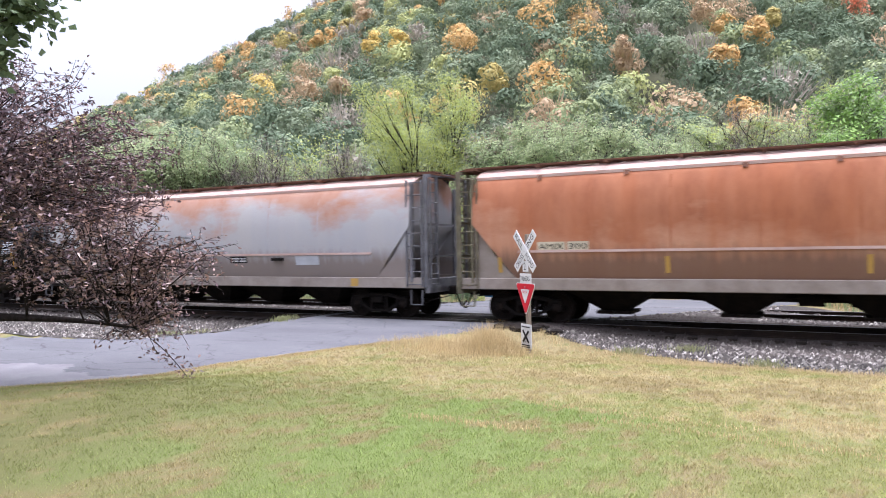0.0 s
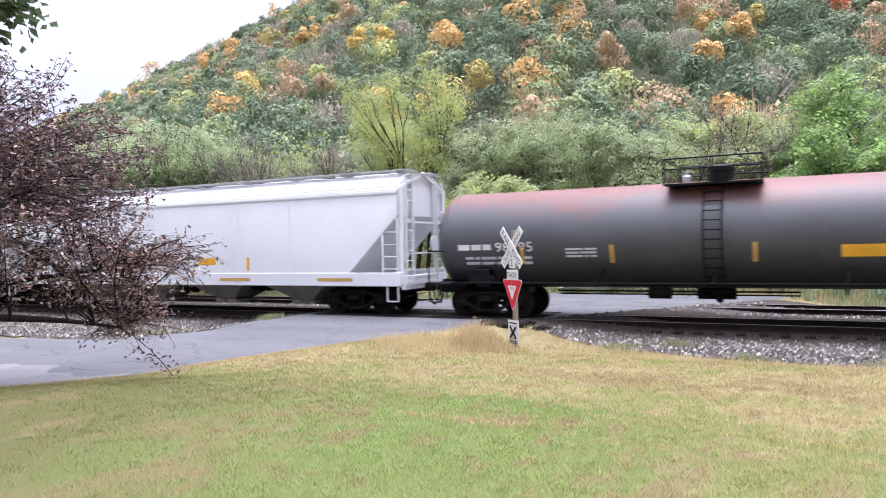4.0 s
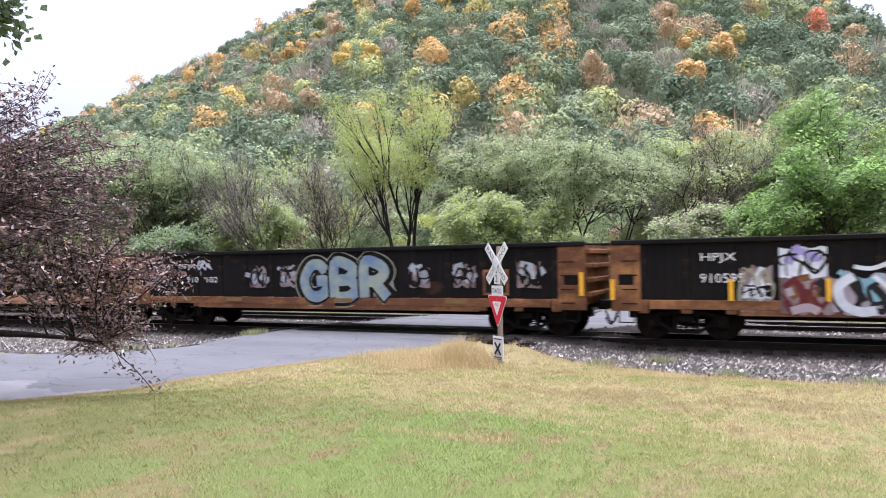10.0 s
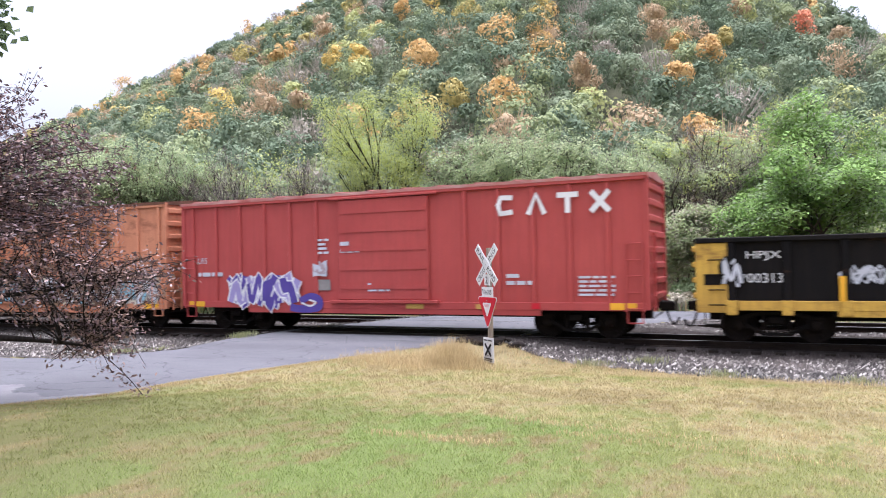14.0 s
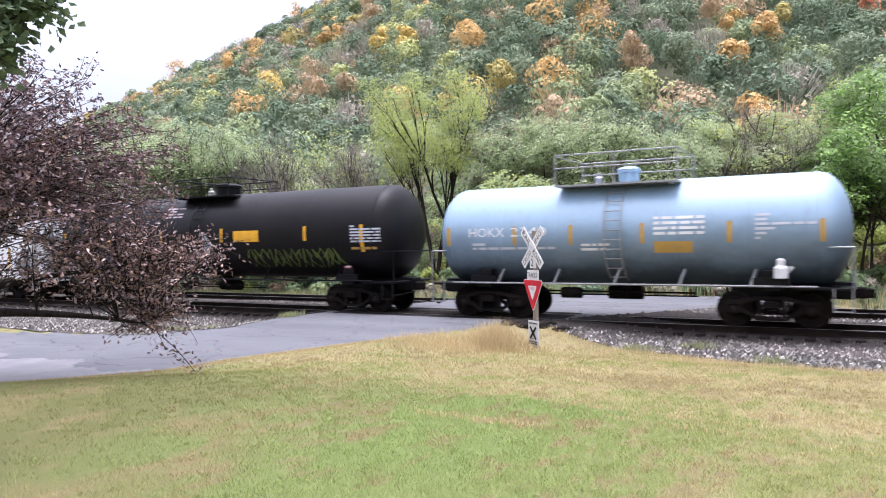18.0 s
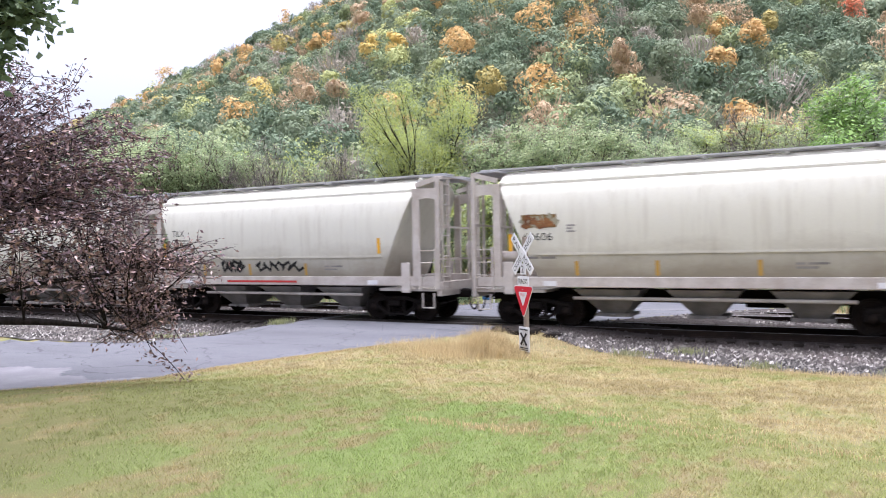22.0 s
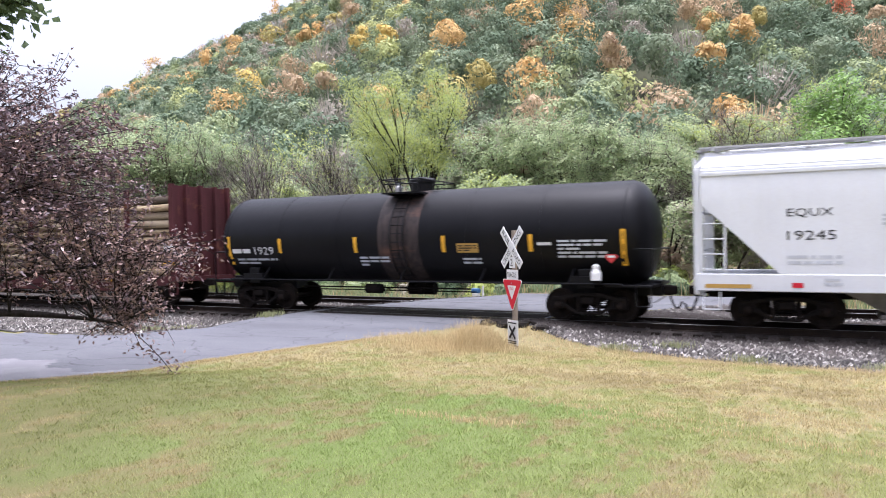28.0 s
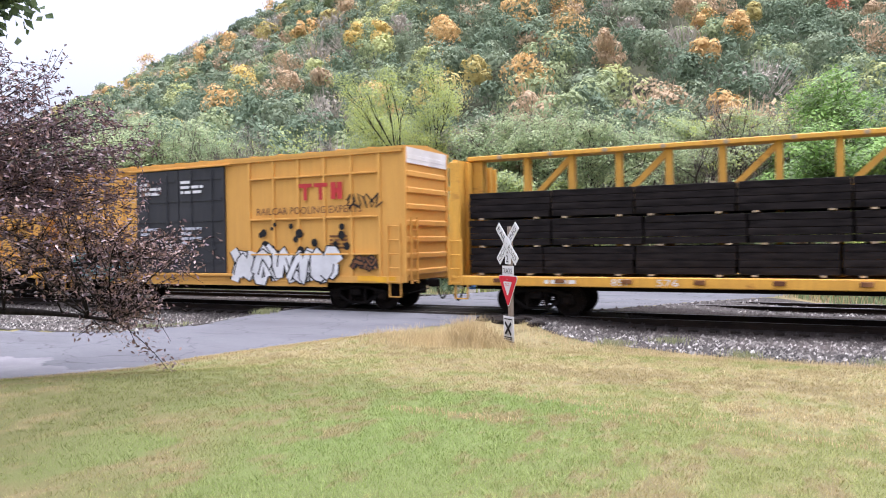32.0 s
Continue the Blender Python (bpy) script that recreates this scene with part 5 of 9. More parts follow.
def boxcar(label, hi, lo, paint, z0, z1, roof_paint, door, posts="ribs", spacing=1.05, white_top=False):
    """A boxcar. door: (x0, x1, paint, kind); posts: 'ribs', or 'grid' with cross rails between them."""
    car, half = start("boxcar", label, "boxcar", hi, lo, "boxcars in the train")
    e = half
    side = lambda z: 1.53
    bm = bmesh.new()
    box(bm, -e + 0.12, e - 0.12, -1.5, 1.5, z0 + 0.25, z1)
    part("body", bm, paint, car)
    bm = bmesh.new()
    prism(bm, [(1.6, z1 - 0.07), (1.6, z1 + 0.02), (0, z1 + 0.17), (-1.6, z1 + 0.02), (-1.6, z1 - 0.07)], -e, e)
    roof = part("roof", bm, roof_paint, car)
    rib = None
    for k in range(int(2 * e / 1.2)):
        x = -e + 0.6 + 1.2 * k
        if rib is None:
            bm = bmesh.new()
            for s in (-1, 1):
                bar(bm, (0, 0, z1 + 0.185), (0, s * 1.56, z1 + 0.04), 0.06, 0.04)
            rib = part("roof_rib", bm, roof_paint, roof)
            rib.location.x = x
        else:
            again("roof_rib", rib, roof, pose(x, 0, 0))
    for s in (-1, 1):
        bm = bmesh.new()
        box(bm, -e + 0.12, e - 0.12, s * 1.47, s * 1.56, z0 + 0.12, z0 + 0.34, 0.01)
        box(bm, -e + 3.0, e - 3.0, s * 1.47, s * 1.55, z0 - 0.03, z0 + 0.12)
        part("side_sill", bm, paint, car)
        bm = bmesh.new()
        box(bm, -e + 0.05, e - 0.05, s * 1.49, s * 1.59, z1 - 0.16, z1 - 0.06, 0.01)
        part("eave_rail", bm, paint, car)
        # corrugated ends
        bm = bmesh.new()
        box(bm, s * (e - 0.12), s * (e - 0.06), -1.5, 1.5, z0 + 0.2, z1)
        part("end_wall", bm, paint, car)
        n = 8
        for k in range(n):
            z = z0 + 0.45 + k * (z1 - z0 - 0.75) / (n - 1)
            bm = bmesh.new()
            bar(bm, (s * (e - 0.05), -1.38, z), (s * (e - 0.05), 1.38, z), 0.12, 0.2)
            bmesh.ops.bevel(bm, geom=bm.edges[:], offset=0.035, segments=1, affect="EDGES")
            part("end_rib", bm, "white" if white_top and k == n - 1 else paint, car)
        if white_top:
            bm = bmesh.new()
            box(bm, s * (e - 0.06), s * (e + 0.004), -1.5, 1.5, z1 - 0.5, z1)
            part("end_top_band", bm, "white", car)
        for y in (-1.47, 1.47):
            bm = bmesh.new()
            box(bm, s * (e - 0.14), s * (e + 0.01), y - 0.06, y + 0.06, z0 + 0.15, z1)
            part("corner_post", bm, paint, car)
        ladder(car, s * (e - 0.4), -1.58, z0 + 0.1, z0 + 2.0, 0.45, paint, step=0.42)
        ladder(car, s * (e + 0.06), -1.05, z0 + 0.1, z0 + 2.2, 0.4, paint, "y")
        stirrup(car, s * (e - 0.4), -1.5, paint, z0 + 0.2)
        bm = bmesh.new()
        box(bm, s * (e - 1.05), s * (e - 0.35), -1.575, -1.56, z0 + 0.15, z0 + 0.33)
        part("reflector", bm, "yellow", car)
    x0, x1, dpaint, kind = door
    first = None
    rail = None
    xs = []
    x = -e + spacing * 0.5
    while x < e - 0.3:
        if not (x0 - 0.15 < x < x1 + 0.15):
            xs.append(x)
        x += spacing
    for x in xs:
        if first is None:
            bm = bmesh.new()
            box(bm, -0.06, 0.06, -1.57, -1.49, z0 + 0.3, z1 - 0.12, 0.02)
            first = part("side_post", bm, paint, car)
            first.location.x = x
        else:
            again("side_post", first, car, pose(x, 0, 0))
        again("side_post", first, car, pose(x, 0, 0, 0, 0, 180))
    if posts == "grid":
        for z in (z0 + 1.05, z0 + 2.25, z1 - 0.75):
            for x in xs[:-1]:
                if x < x0 < x + spacing or x < x1 < x + spacing or x0 <= x <= x1:
                    continue
                if rail is None:
                    bm = bmesh.new()
                    box(bm, 0.07, spacing - 0.07, -1.605, -1.49, -0.03, 0.03, 0.01)
                    rail = part("side_rail", bm, paint, car)
                    rail.location = (x, 0, z)
                else:
                    again("side_rail", rail, car, pose(x, 0, z))
    # doors
    n = 2 if kind == "double" else 1
    w = (x1 - x0) / n
    for k in range(n):
        a, b = x0 + k * w + 0.02, x0 + (k + 1) * w - 0.02
        bm = bmesh.new()
        box(bm, a, b, -1.61, -1.5, z0 + 0.4, z1 - 0.22, 0.02)
        dr = part("door", bm, dpaint, car)
        m = 10 if kind == "fine" else 5
        for j in range(m):
            z = z0 + 0.8 + j * (z1 - z0 - 1.4) / (m - 1)
            bm = bmesh.new()
            bar(bm, (a + 0.1, -1.61, z), (b - 0.1, -1.61, z), 0.05, {"fine": 0.07, "ribbed": 0.12}.get(kind, 0.09))
            part("door_rib", bm, dpaint, dr)
        for dx in {"fine": (0.5,), "ribbed": ()}.get(kind, (0.3, 0.75)):
            bm = bmesh.new()
            rod(bm, (a + w * dx, -1.66, z0 + 0.45), (a + w * dx, -1.66, z1 - 0.3), 0.02, None, 6)
            box(bm, a + w * dx - 0.12, a + w * dx + 0.12, -1.68, -1.64, z0 + 1.25, z0 + 1.32)
            part("locking_bar", bm, dpaint, dr)
    for z, h in ((z0 + 0.3, 0.09), (z1 - 0.2, 0.07)):
        bm = bmesh.new()
        box(bm, x0 - (2.2 if kind == "fine" else 0.3), x1 + 0.3, -1.66, -1.5, z, z + h, 0.01)
        part("door_track", bm, paint, car)
    centre_sill(car, e - 0.2, 0.52)
    underframe(car, e - 3.4)
    for s in (-1, 1):
        truck(car, s * (e - 2.1))
    couplers(car, e + 0.1)
    brake_gear(car, 0.5)
    return car, half, side, xs


# ---- the train, leading car first ----
# two round-sided hoppers, eaten by rust
car, e, side = hopper("rust-red round-sided covered hopper with a pale lower end", 9.4, -10.1, "round", "rust_car", "grimy_frame", "pink_roof", "brown_trim", 4, end_paint="grimy_olive")
patch(car, "number_panel", -e + 2.8, -e + 3.62, 2.12, 2.38, "cream", side)
patch(car, "number_panel", -e + 3.68, -e + 4.3, 2.12, 2.38, "cream", side)
letters(car, "AMIX", -e + 2.84, 2.17, 0.16, "black", side, 0.74, lift=0.014)
letters(car, "300", -e + 3.73, 2.17, 0.16, "black", side, 0.52, lift=0.014)
reflectors(car, [-e + 1.6, -e + 6.4, -e + 11], 1.5, 1.95, side, "ochre_mark")
for x in (-7.0, -4.5, -1.5, 0.6, 3.5, 6.2):
    patch(car, "roof_strap", x, x + 0.14, 4.18, 4.32, "brown_trim", side, 0.05)
car, e, side = hopper("grey round-sided covered hopper with rust along the roof", -10.8, -30.25, "round", "grey_rust_car", "grimy_frame", "pink_roof", "brown_trim", 5, end_paint="grimy_grey", gusset="grey_rust_car")
patch(car, "number_panel", -e + 3.35, -e + 5.4, 2.24, 2.6, "dull_number_panel", side)
letters(car, "NDYX 894397", -e + 3.4, 2.28, 0.29, "black", side, 1.95, lift=0.014)
for x, z, w, h in ((4.9, 2.62, 0.1, 0.14), (5.05, 2.72, 0.1, 0.16), (5.2, 2.84, 0.12, 0.22), (4.0, 2.75, 0.06, 0.1), (3.95, 3.15, 0.08, 0.14), (4.3, 2.95, 0.06, 0.08)):
    patch(car, "rust_bleed", -e + x, -e + x + w, z, z + h, "rust_mark", side, 0.01)
bars(car, -e + 3.4, -e + 5.2, 1.95, 2.2, 2, "cream", side, 3)
patch(car, "data_plate", 1.4, 2.2, 1.82, 2.06, "black", side)
bars(car, 1.45, 2.15, 1.85, 2.03, 2, "white", side, 5, lift=0.014)
patch(car, "grey_patch", -1.4, -0.2, 1.75, 2.06, "grey_patch", side)
patch(car, "grey_patch", 4.4, 5.4, 1.75, 2.06, "grey_patch", side)
reflectors(car, [-e + 2.9, e - 2.9], 1.05, 1.3, lambda z: 1.5, "ochre_mark", 0.3)
bm = bmesh.new()
box(bm, 3.4, 3.9, -1.64, -1.56, 1.9, 2.0)
part("bracket", bm, "steel_dark", car)

# two long tanks
car, e, side = tank("long black tank car with white lettering", -31.5, -48.9, 1.48, 2.37, "black_paint")
letters(car, "ECUX 405210", -e + 1.75, 2.05, 0.27, "white", side, 2.2)
bars(car, -e + 1.9, -e + 4.6, 1.74, 1.92, 2, "silver", side, 9)
bars(car, -3.5, -2.5, 2.15, 2.55, 4, "white", side, 10)
bars(car, -2.7, -1.6, 1.5, 2.0, 5, "silver", side, 11)
reflectors(car, [-3.8, -1.42, 1.55, 4.4], 2.0, 2.5, side, "yellow", 0.2)
reflectors(car, [-e + 0.9, e - 0.85], 1.6, 2.5, side, "yellow", 0.16)
patch(car, "yellow_notice", 1.75, 2.55, 2.05, 2.35, "yellow", side)
bars(car, 1.82, 2.48, 2.1, 2.3, 2, "ochre_mark", side, 16, lift=0.012)
bars(car, 1.5, 2.55, 1.5, 1.98, 5, "silver", side, 12)
bars(car, 4.65, 5.8, 1.95, 2.1, 1, "silver", side, 17)
patch(car, "data_plate", 6.25, 6.9, 1.75, 2.0, "dull_grey", side)
bars(car, 6.3, 6.85, 1.78, 1.97, 2, "black", side, 14, lift=0.014)
patch(car, "white_card", 7.15, 7.4, 1.85, 2.05, "silver", side)
bars(car, 7.1, 8.2, 2.3, 2.85, 7, "silver", side, 13)
bm = bmesh.new()
lathe(bm, [(1.482, -0.05), (1.488, -0.03), (1.488, 0.03), (1.482, 0.05)], Matrix.Translation((1.35, 0, 2.37)) @ Matrix.Rotation(radians(90), 4, "Y"), 48)
part("worn_weld_band", bm, "saddle", car, smooth=True)
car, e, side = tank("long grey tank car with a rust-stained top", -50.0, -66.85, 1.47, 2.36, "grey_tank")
letters(car, "98195", -e + 2.4, 2.0, 0.28, "white", side, 1.15)
bars(car, -e + 1.2, -e + 2.3, 2.0, 2.3, 1, "white", side, 19)
bars(car, -e + 1.4, -e + 3.6, 1.6, 1.9, 2, "silver", side, 20)
reflectors(car, [-5.2, -2.6, 1.0, 4.2, 8.0], 1.65, 2.15, side, "ochre_mark")
patch(car, "yellow_notice", 2.9, 3.9, 1.75, 2.05, "yellow", side)
bars(car, 6.1, 7.5, 2.2, 2.8, 5, "silver", side, 21)
bars(car, -3.9, -3.0, 1.8, 2.1, 3, "silver", side, 22)
patch(car, "dark_plate", 6.4, 7.0, 1.2, 1.9, "black_paint", side)
reflectors(car, [e - 1.0], 1.5, 2.1, side, "ochre_mark")

# two long white hoppers
car, e, side = hopper("long white covered hopper with black lettering", -67.4, -87.8, "flat", "white_car", "white_car", "white_car", "grating", 4)
letters(car, "DCPX", -e + 2.0, 2.72, 0.24, "black", side, 0.72)
letters(car, "62887", -e + 2.0, 2.25, 0.25, "black", side, 1.45)
bars(car, -e + 2.25, -e + 4.2, 1.62, 1.98, 2, "grey_patch", side, 31)
bm = bmesh.new()
lathe(bm, [(0.2, 0.0), (0.3, 0.0), (0.3, 0.01), (0.2, 0.012)], Matrix.Translation((-e + 1.35, -1.585, 3.15)) @ Matrix.Rotation(radians(90), 4, "X"), 20)
part("faded_roundel", bm, "cream", car)
for x in (-e + 1.7, -3.0, 2.5, e - 3.4):
    patch(car, "reflector", x, x + 1.4, 1.13, 1.23, "ochre_mark", lambda z: 1.6, 0.012, 1)
bars(car, -e + 5.4, -e + 5.7, 2.4, 2.8, 3, "grey_patch", side, 32)
reflectors(car, [-2.0, 3.8], 1.5, 1.95, side)
patch(car, "yellow_notice", 1.4, 2.3, 1.7, 1.95, "yellow", side)
patch(car, "grey_patch", -e + 4.6, 1.0, 1.45, 2.4, "grey_patch", side, 0.004)
car, e, side = hopper("long white covered hopper with brown rust spots", -88.4, -108.9, "flat", "white_car_dirty", "white_car", "white_car", "white_car", 4, slope_top=2.7)
bars(car, -e + 2.0, -e + 2.95, 2.42, 2.8, 1, "blue_spray", side, 34)
letters(car, "81113", -e + 2.0, 2.05, 0.24, "black", side, 0.9)
bars(car, -e + 2.25, -e + 4.3, 1.55, 1.85, 2, "grey_patch", side, 35)
patch(car, "grey_patch", -2.2, 2.4, 1.43, 2.5, "grey_patch", side, 0.004)
patch(car, "yellow_notice", -0.8, 0.05, 1.55, 1.85, "yellow", side)
reflectors(car, [-7.4, -2.1, 0.4, 4.8, 7.9], 1.43, 1.9, side, "yellow", 0.13)
reflectors(car, [2.3], 1.43, 1.9, side, "ochre_mark", 0.2)
reflectors(car, [e - 2.5], 1.43, 2.5, side, "yellow", 0.13)
for x in (-5.6, -1.9, 2.4):
    patch(car, "rust_spot", x, x + 0.22, 3.62, 3.84, "rust_mark", side, 0.006, 1)
    patch(car, "rust_run", x + 0.06, x + 0.17, 3.4, 3.62, "gon_pale", side, 0.006, 1)
bars(car, 3.4, 4.6, 1.62, 1.85, 3, "grey_patch", side, 36)
patch(car, "data_plate", 5.4, 5.95, 1.5, 1.8, "black", side)

# five gondolas
car, e, side, px = gondola("gondola covered in silver, teal and violet graffiti", -109.92, -127.0, "gon_black", top=2.88, proud=1.48)
patch(car, "bare_orange_panel", e - 0.75, e - 0.05, 1.5, 2.5, "gon_orange", lambda z: 1.53)
piece(car, -e + 0.25, -1.5, 0.78, 2.55, "spray_white", "black", side, 41, 7, "grey_patch", 0.1)
for k in range(5):
    cloud = bmesh.new()
    stroke(cloud, ((-1.7 + 0.72 * k, 0.75), (-1.4 + 0.72 * k, 1.6), (-1.6 + 0.72 * k, 2.5)), 0.85, side, 0.004 + 0.0005 * k)
    part("paint_cloud", cloud, ("spray_white", "grey_patch", "spray_white", "sky_blue", "sky_blue")[k], car)
spray_letters(car, "TWAC", -1.6, 1.3, 0.9, 2.35, "black", "teal", side, 0.36, 0.5)
spray_letters(car, "KURS", 1.3, 6.4, 0.78, 2.6, "violet", "black", side, 0.56, 0.7)
scrawl(car, 2.6, 4.6, 1.2, 2.3, "lilac", side, 48, 0.07, 3, 0.05)
piece(car, 6.1, 7.2, 0.8, 2.2, "sky_blue", "grey_patch", side, 44, 2, "white", 0.06, 0.03)
piece(car, 7.1, e - 0.8, 0.8, 2.5, "dull_grey", "white", side, 45, 2, "grey_patch", 0.06, 0.028)
reflectors(car, [-e + 0.5, -5.2, -2.4, 0.2, 2.8, 5.2, e - 0.1], 1.2, 1.8, lambda z: 1.58, "yellow", 0.14)
car, e, side, px = gondola("black and rusty orange gondola with bulky graffiti", -127.55, -144.9, "gon_orange", 15, proud=1.5, pitch=1.085)
letters(car, "HPJX", -e + 2.3, 2.05, 0.26, "white", side, 0.85)
letters(car, "910595", -e + 2.28, 1.55, 0.24, "white", side, 1.05)


def sprayed(lines, width, material, lift):
    """Strokes of one spray can, as one patch of paint."""
    bm = bmesh.new()
    for i, pts in enumerate(lines):
        stroke(bm, soft_line(pts, 5), width, side, lift + 0.0004 * i)
    part("graffiti", bm, material, car)


# a grey cluster, a white shield over rust brown, and a lilac ring
piece(car, -5.45, -4.7, 0.8, 2.1, "gon_rust_grey", "dull_cream", side, 50, 2, "spray_white", 0.06)
piece(car, -5.4, -4.75, 1.15, 1.5, "spray_white", "gon_black", side, 501, 2, "", 0.05, 0.02, 0.1)
piece(car, -4.55, -3.5, 1.6, 2.45, "spray_white", "gon_black", side, 502, 2, "lilac", 0.05, 0.012, 0.12)
piece(car, -4.55, -3.35, 0.76, 1.78, "gon_rust_grey", "maroon_spray", side, 503, 2, "gon_orange", 0.1, 0.018, 0.2)
sprayed([((-3.72, 1.6), (-3.55, 1.45), (-3.62, 1.22))], 0.2, "black", 0.03)
sprayed([((-4.3, 0.85), (-3.95, 0.95), (-3.7, 0.85)), ((-4.4, 1.3), (-4.25, 1.35))], 0.2, "pinkish", 0.03)
piece(car, -3.4, -2.1, 0.76, 1.9, "patchy_lilac", "black", side, 504, 2, "sky_blue", 0.08, 0.02, 0.3)
sprayed([((-2.95, 1.7), (-3.28, 1.45), (-3.2, 1.05), (-2.85, 0.86), (-2.5, 0.9))], 0.22, "spray_white", 0.034)
sprayed([((-3.0, 1.55), (-2.85, 1.3), (-2.75, 1.1)), ((-2.6, 1.5), (-2.35, 1.2), (-2.3, 0.95))], 0.17, "black", 0.037)
sprayed([((-2.95, 1.93), (-2.6, 1.88), (-2.25, 2.0)), ((-2.55, 1.7), (-2.2, 1.35), (-2.1, 1.0))], 0.1, "spray_white", 0.04)
# a pink-rimmed head, a white wedge, and heavy black letters with white rims
piece(car, -2.15, -1.25, 0.76, 1.7, "gon_rust_grey", "maroon_spray", side, 505, 2, "black", 0.12, 0.018, 0.25)
sprayed([((-2.05, 1.2), (-2.0, 1.6), (-1.75, 1.78), (-1.5, 1.6), (-1.45, 1.2))], 0.12, "pinkish", 0.034)
sprayed([((-1.9, 1.4), (-1.72, 1.55), (-1.62, 1.3))], 0.16, "maroon_spray", 0.038)
piece(car, -1.0, 0.1, 0.78, 1.55, "spray_white", "dull_cream", side, 506, 1, "", 0.07, 0.02, 0.75)
sprayed([((-0.75, 1.25), (-0.4, 1.1), (-0.1, 0.95))], 0.24, "maroon_spray", 0.034)
sprayed([((0.05, 1.0), (0.35, 0.9), (0.75, 1.1), (0.45, 1.45), (0.3, 1.75), (0.6, 2.0), (0.9, 1.75))], 0.34, "spray_white", 0.04)
sprayed([((0.1, 0.98), (0.35, 0.95), (0.68, 1.12), (0.42, 1.45), (0.36, 1.72), (0.6, 1.9), (0.82, 1.72))], 0.21, "black", 0.044)
sprayed([((0.5, 1.62), (0.62, 1.68))], 0.2, "maroon_spray", 0.048)
sprayed([((1.15, 0.85), (1.25, 1.4), (1.3, 1.95), (1.75, 1.9), (1.85, 1.55), (1.4, 1.35))], 0.38, "spray_white", 0.04)
sprayed([((1.17, 0.9), (1.27, 1.4), (1.32, 1.86), (1.68, 1.84), (1.75, 1.56), (1.4, 1.42))], 0.24, "black", 0.044)
sprayed([((1.5, 0.9), (1.9, 0.84), (2.2, 0.95))], 0.24, "maroon_spray", 0.034)
sprayed([((2.2, 1.7), (1.98, 1.35), (2.2, 0.98), (2.55, 1.15), (2.6, 1.5), (2.3, 1.72))], 0.3, "dull_cream", 0.036)
sprayed([((2.2, 1.6), (2.08, 1.35), (2.22, 1.08), (2.48, 1.2), (2.48, 1.48), (2.3, 1.6))], 0.18, "maroon_spray", 0.042)
piece(car, 2.7, 4.1, 0.78, 1.75, "spray_white", "black", side, 507, 3, "maroon_spray", 0.13, 0.02, 0.35)
sprayed([((3.9, 2.5), (4.4, 1.9), (4.6, 0.95)), ((5.4, 2.5), (5.0, 1.85), (5.3, 1.3), (4.9, 0.95), (4.4, 1.1)), ((4.35, 1.85), (5.1, 1.85))], 0.3, "spray_white", 0.03)
for x in (-2.1, -1.1, 0.05, 0.42):
    patch(car, "ochre_lettering", x, x + (0.6 if x < 0 else 0.28), 2.05, 2.38, "faded_ochre", side)
for x in (-1.1, -0.75):
    patch(car, "ochre_lettering", x, x + 0.3, 1.68, 1.95, "faded_ochre", side)
bars(car, e - 2.1, e - 1.3, 1.75, 2.1, 3, "dull_grey", side, 54)
patch(car, "info_panel", e - 4.6, e - 3.8, 1.65, 2.05, "white", side)
patch(car, "info_panel_field", e - 4.5, e - 3.9, 1.72, 1.98, "black", side, 0.012)
reflectors(car, [-e + 0.05] + px[2::2] + [e - 0.1], 1.1, 1.65, lambda z: 1.58, "yellow", 0.12)
car, e, side, px = gondola("black and rusty orange gondola with a round blue graffito", -145.6, -162.9, "gon_orange", 15, proud=1.5)
letters(car, "HPJX", -e + 2.27, 2.05, 0.22, "white", side, 0.8)
letters(car, "910", -e + 2.65, 1.6, 0.2, "white", side, 0.55)
letters(car, "102", -e + 3.6, 1.6, 0.2, "white", side, 0.5)
piece(car, -1.0, 2.7, 0.8, 2.55, "gon_black", "dull_grey", side, 60, 3, "", 0.05, 0.004)
spray_letters(car, "GBR", -0.98, 2.58, 0.78, 2.52, "gon_black", "dull_cream", side, 0.58, 0.66)
spray_letters(car, "GBR", -0.9, 2.5, 0.86, 2.44, "patchy_blue", "gon_black", side, 0.36, 0.5, 0.03)
for k, x in enumerate((-7.7, -2.75, -1.45, 3.5, 5.0, 7.0)):
    piece(car, x - 0.34, x + 0.36, 1.4, 2.2, "gon_rust_grey", "gon_black", side, 62 + k, 2, "dull_grey", 0.07)
scrawl(car, -5.5, -4.9, 2.05, 2.4, "grey_patch", side, 69, 0.08, 3)
patch(car, "info_panel", 5.6, 6.4, 1.2, 1.95, "gon_orange", side)
patch(car, "info_panel_field", 5.68, 6.32, 1.28, 1.87, "gon_black", side, 0.014)
for x in (-6.4, -4.1, 0.4, 4.4):
    patch(car, "ochre_lettering", x, x + 0.7, 0.95, 1.08, "faded_ochre", side, 0.075, 1)
reflectors(car, [e - 0.1], 1.2, 1.85, lambda z: 1.58, "yellow", 0.12)
car, e, side, px = gondola("black and pale orange gondola with a large grey graffito", -163.9, -180.8, "gon_pale", 15, proud=1.5)
letters(car, "HP", -e + 1.65, 2.0, 0.26, "white", side, 0.4)
letters(car, "JX", -e + 2.75, 2.0, 0.26, "white", side, 0.4)
letters(car, "920", -e + 1.46, 1.55, 0.22, "white", side, 0.6)
letters(car, "178", -e + 2.7, 1.55, 0.22, "white", side, 0.6)
piece(car, -4.9, 0.35, 0.8, 2.5, "patchy_lilac", "maroon_spray", side, 71, 5, "pinkish", 0.07, 0.03, 0.16)
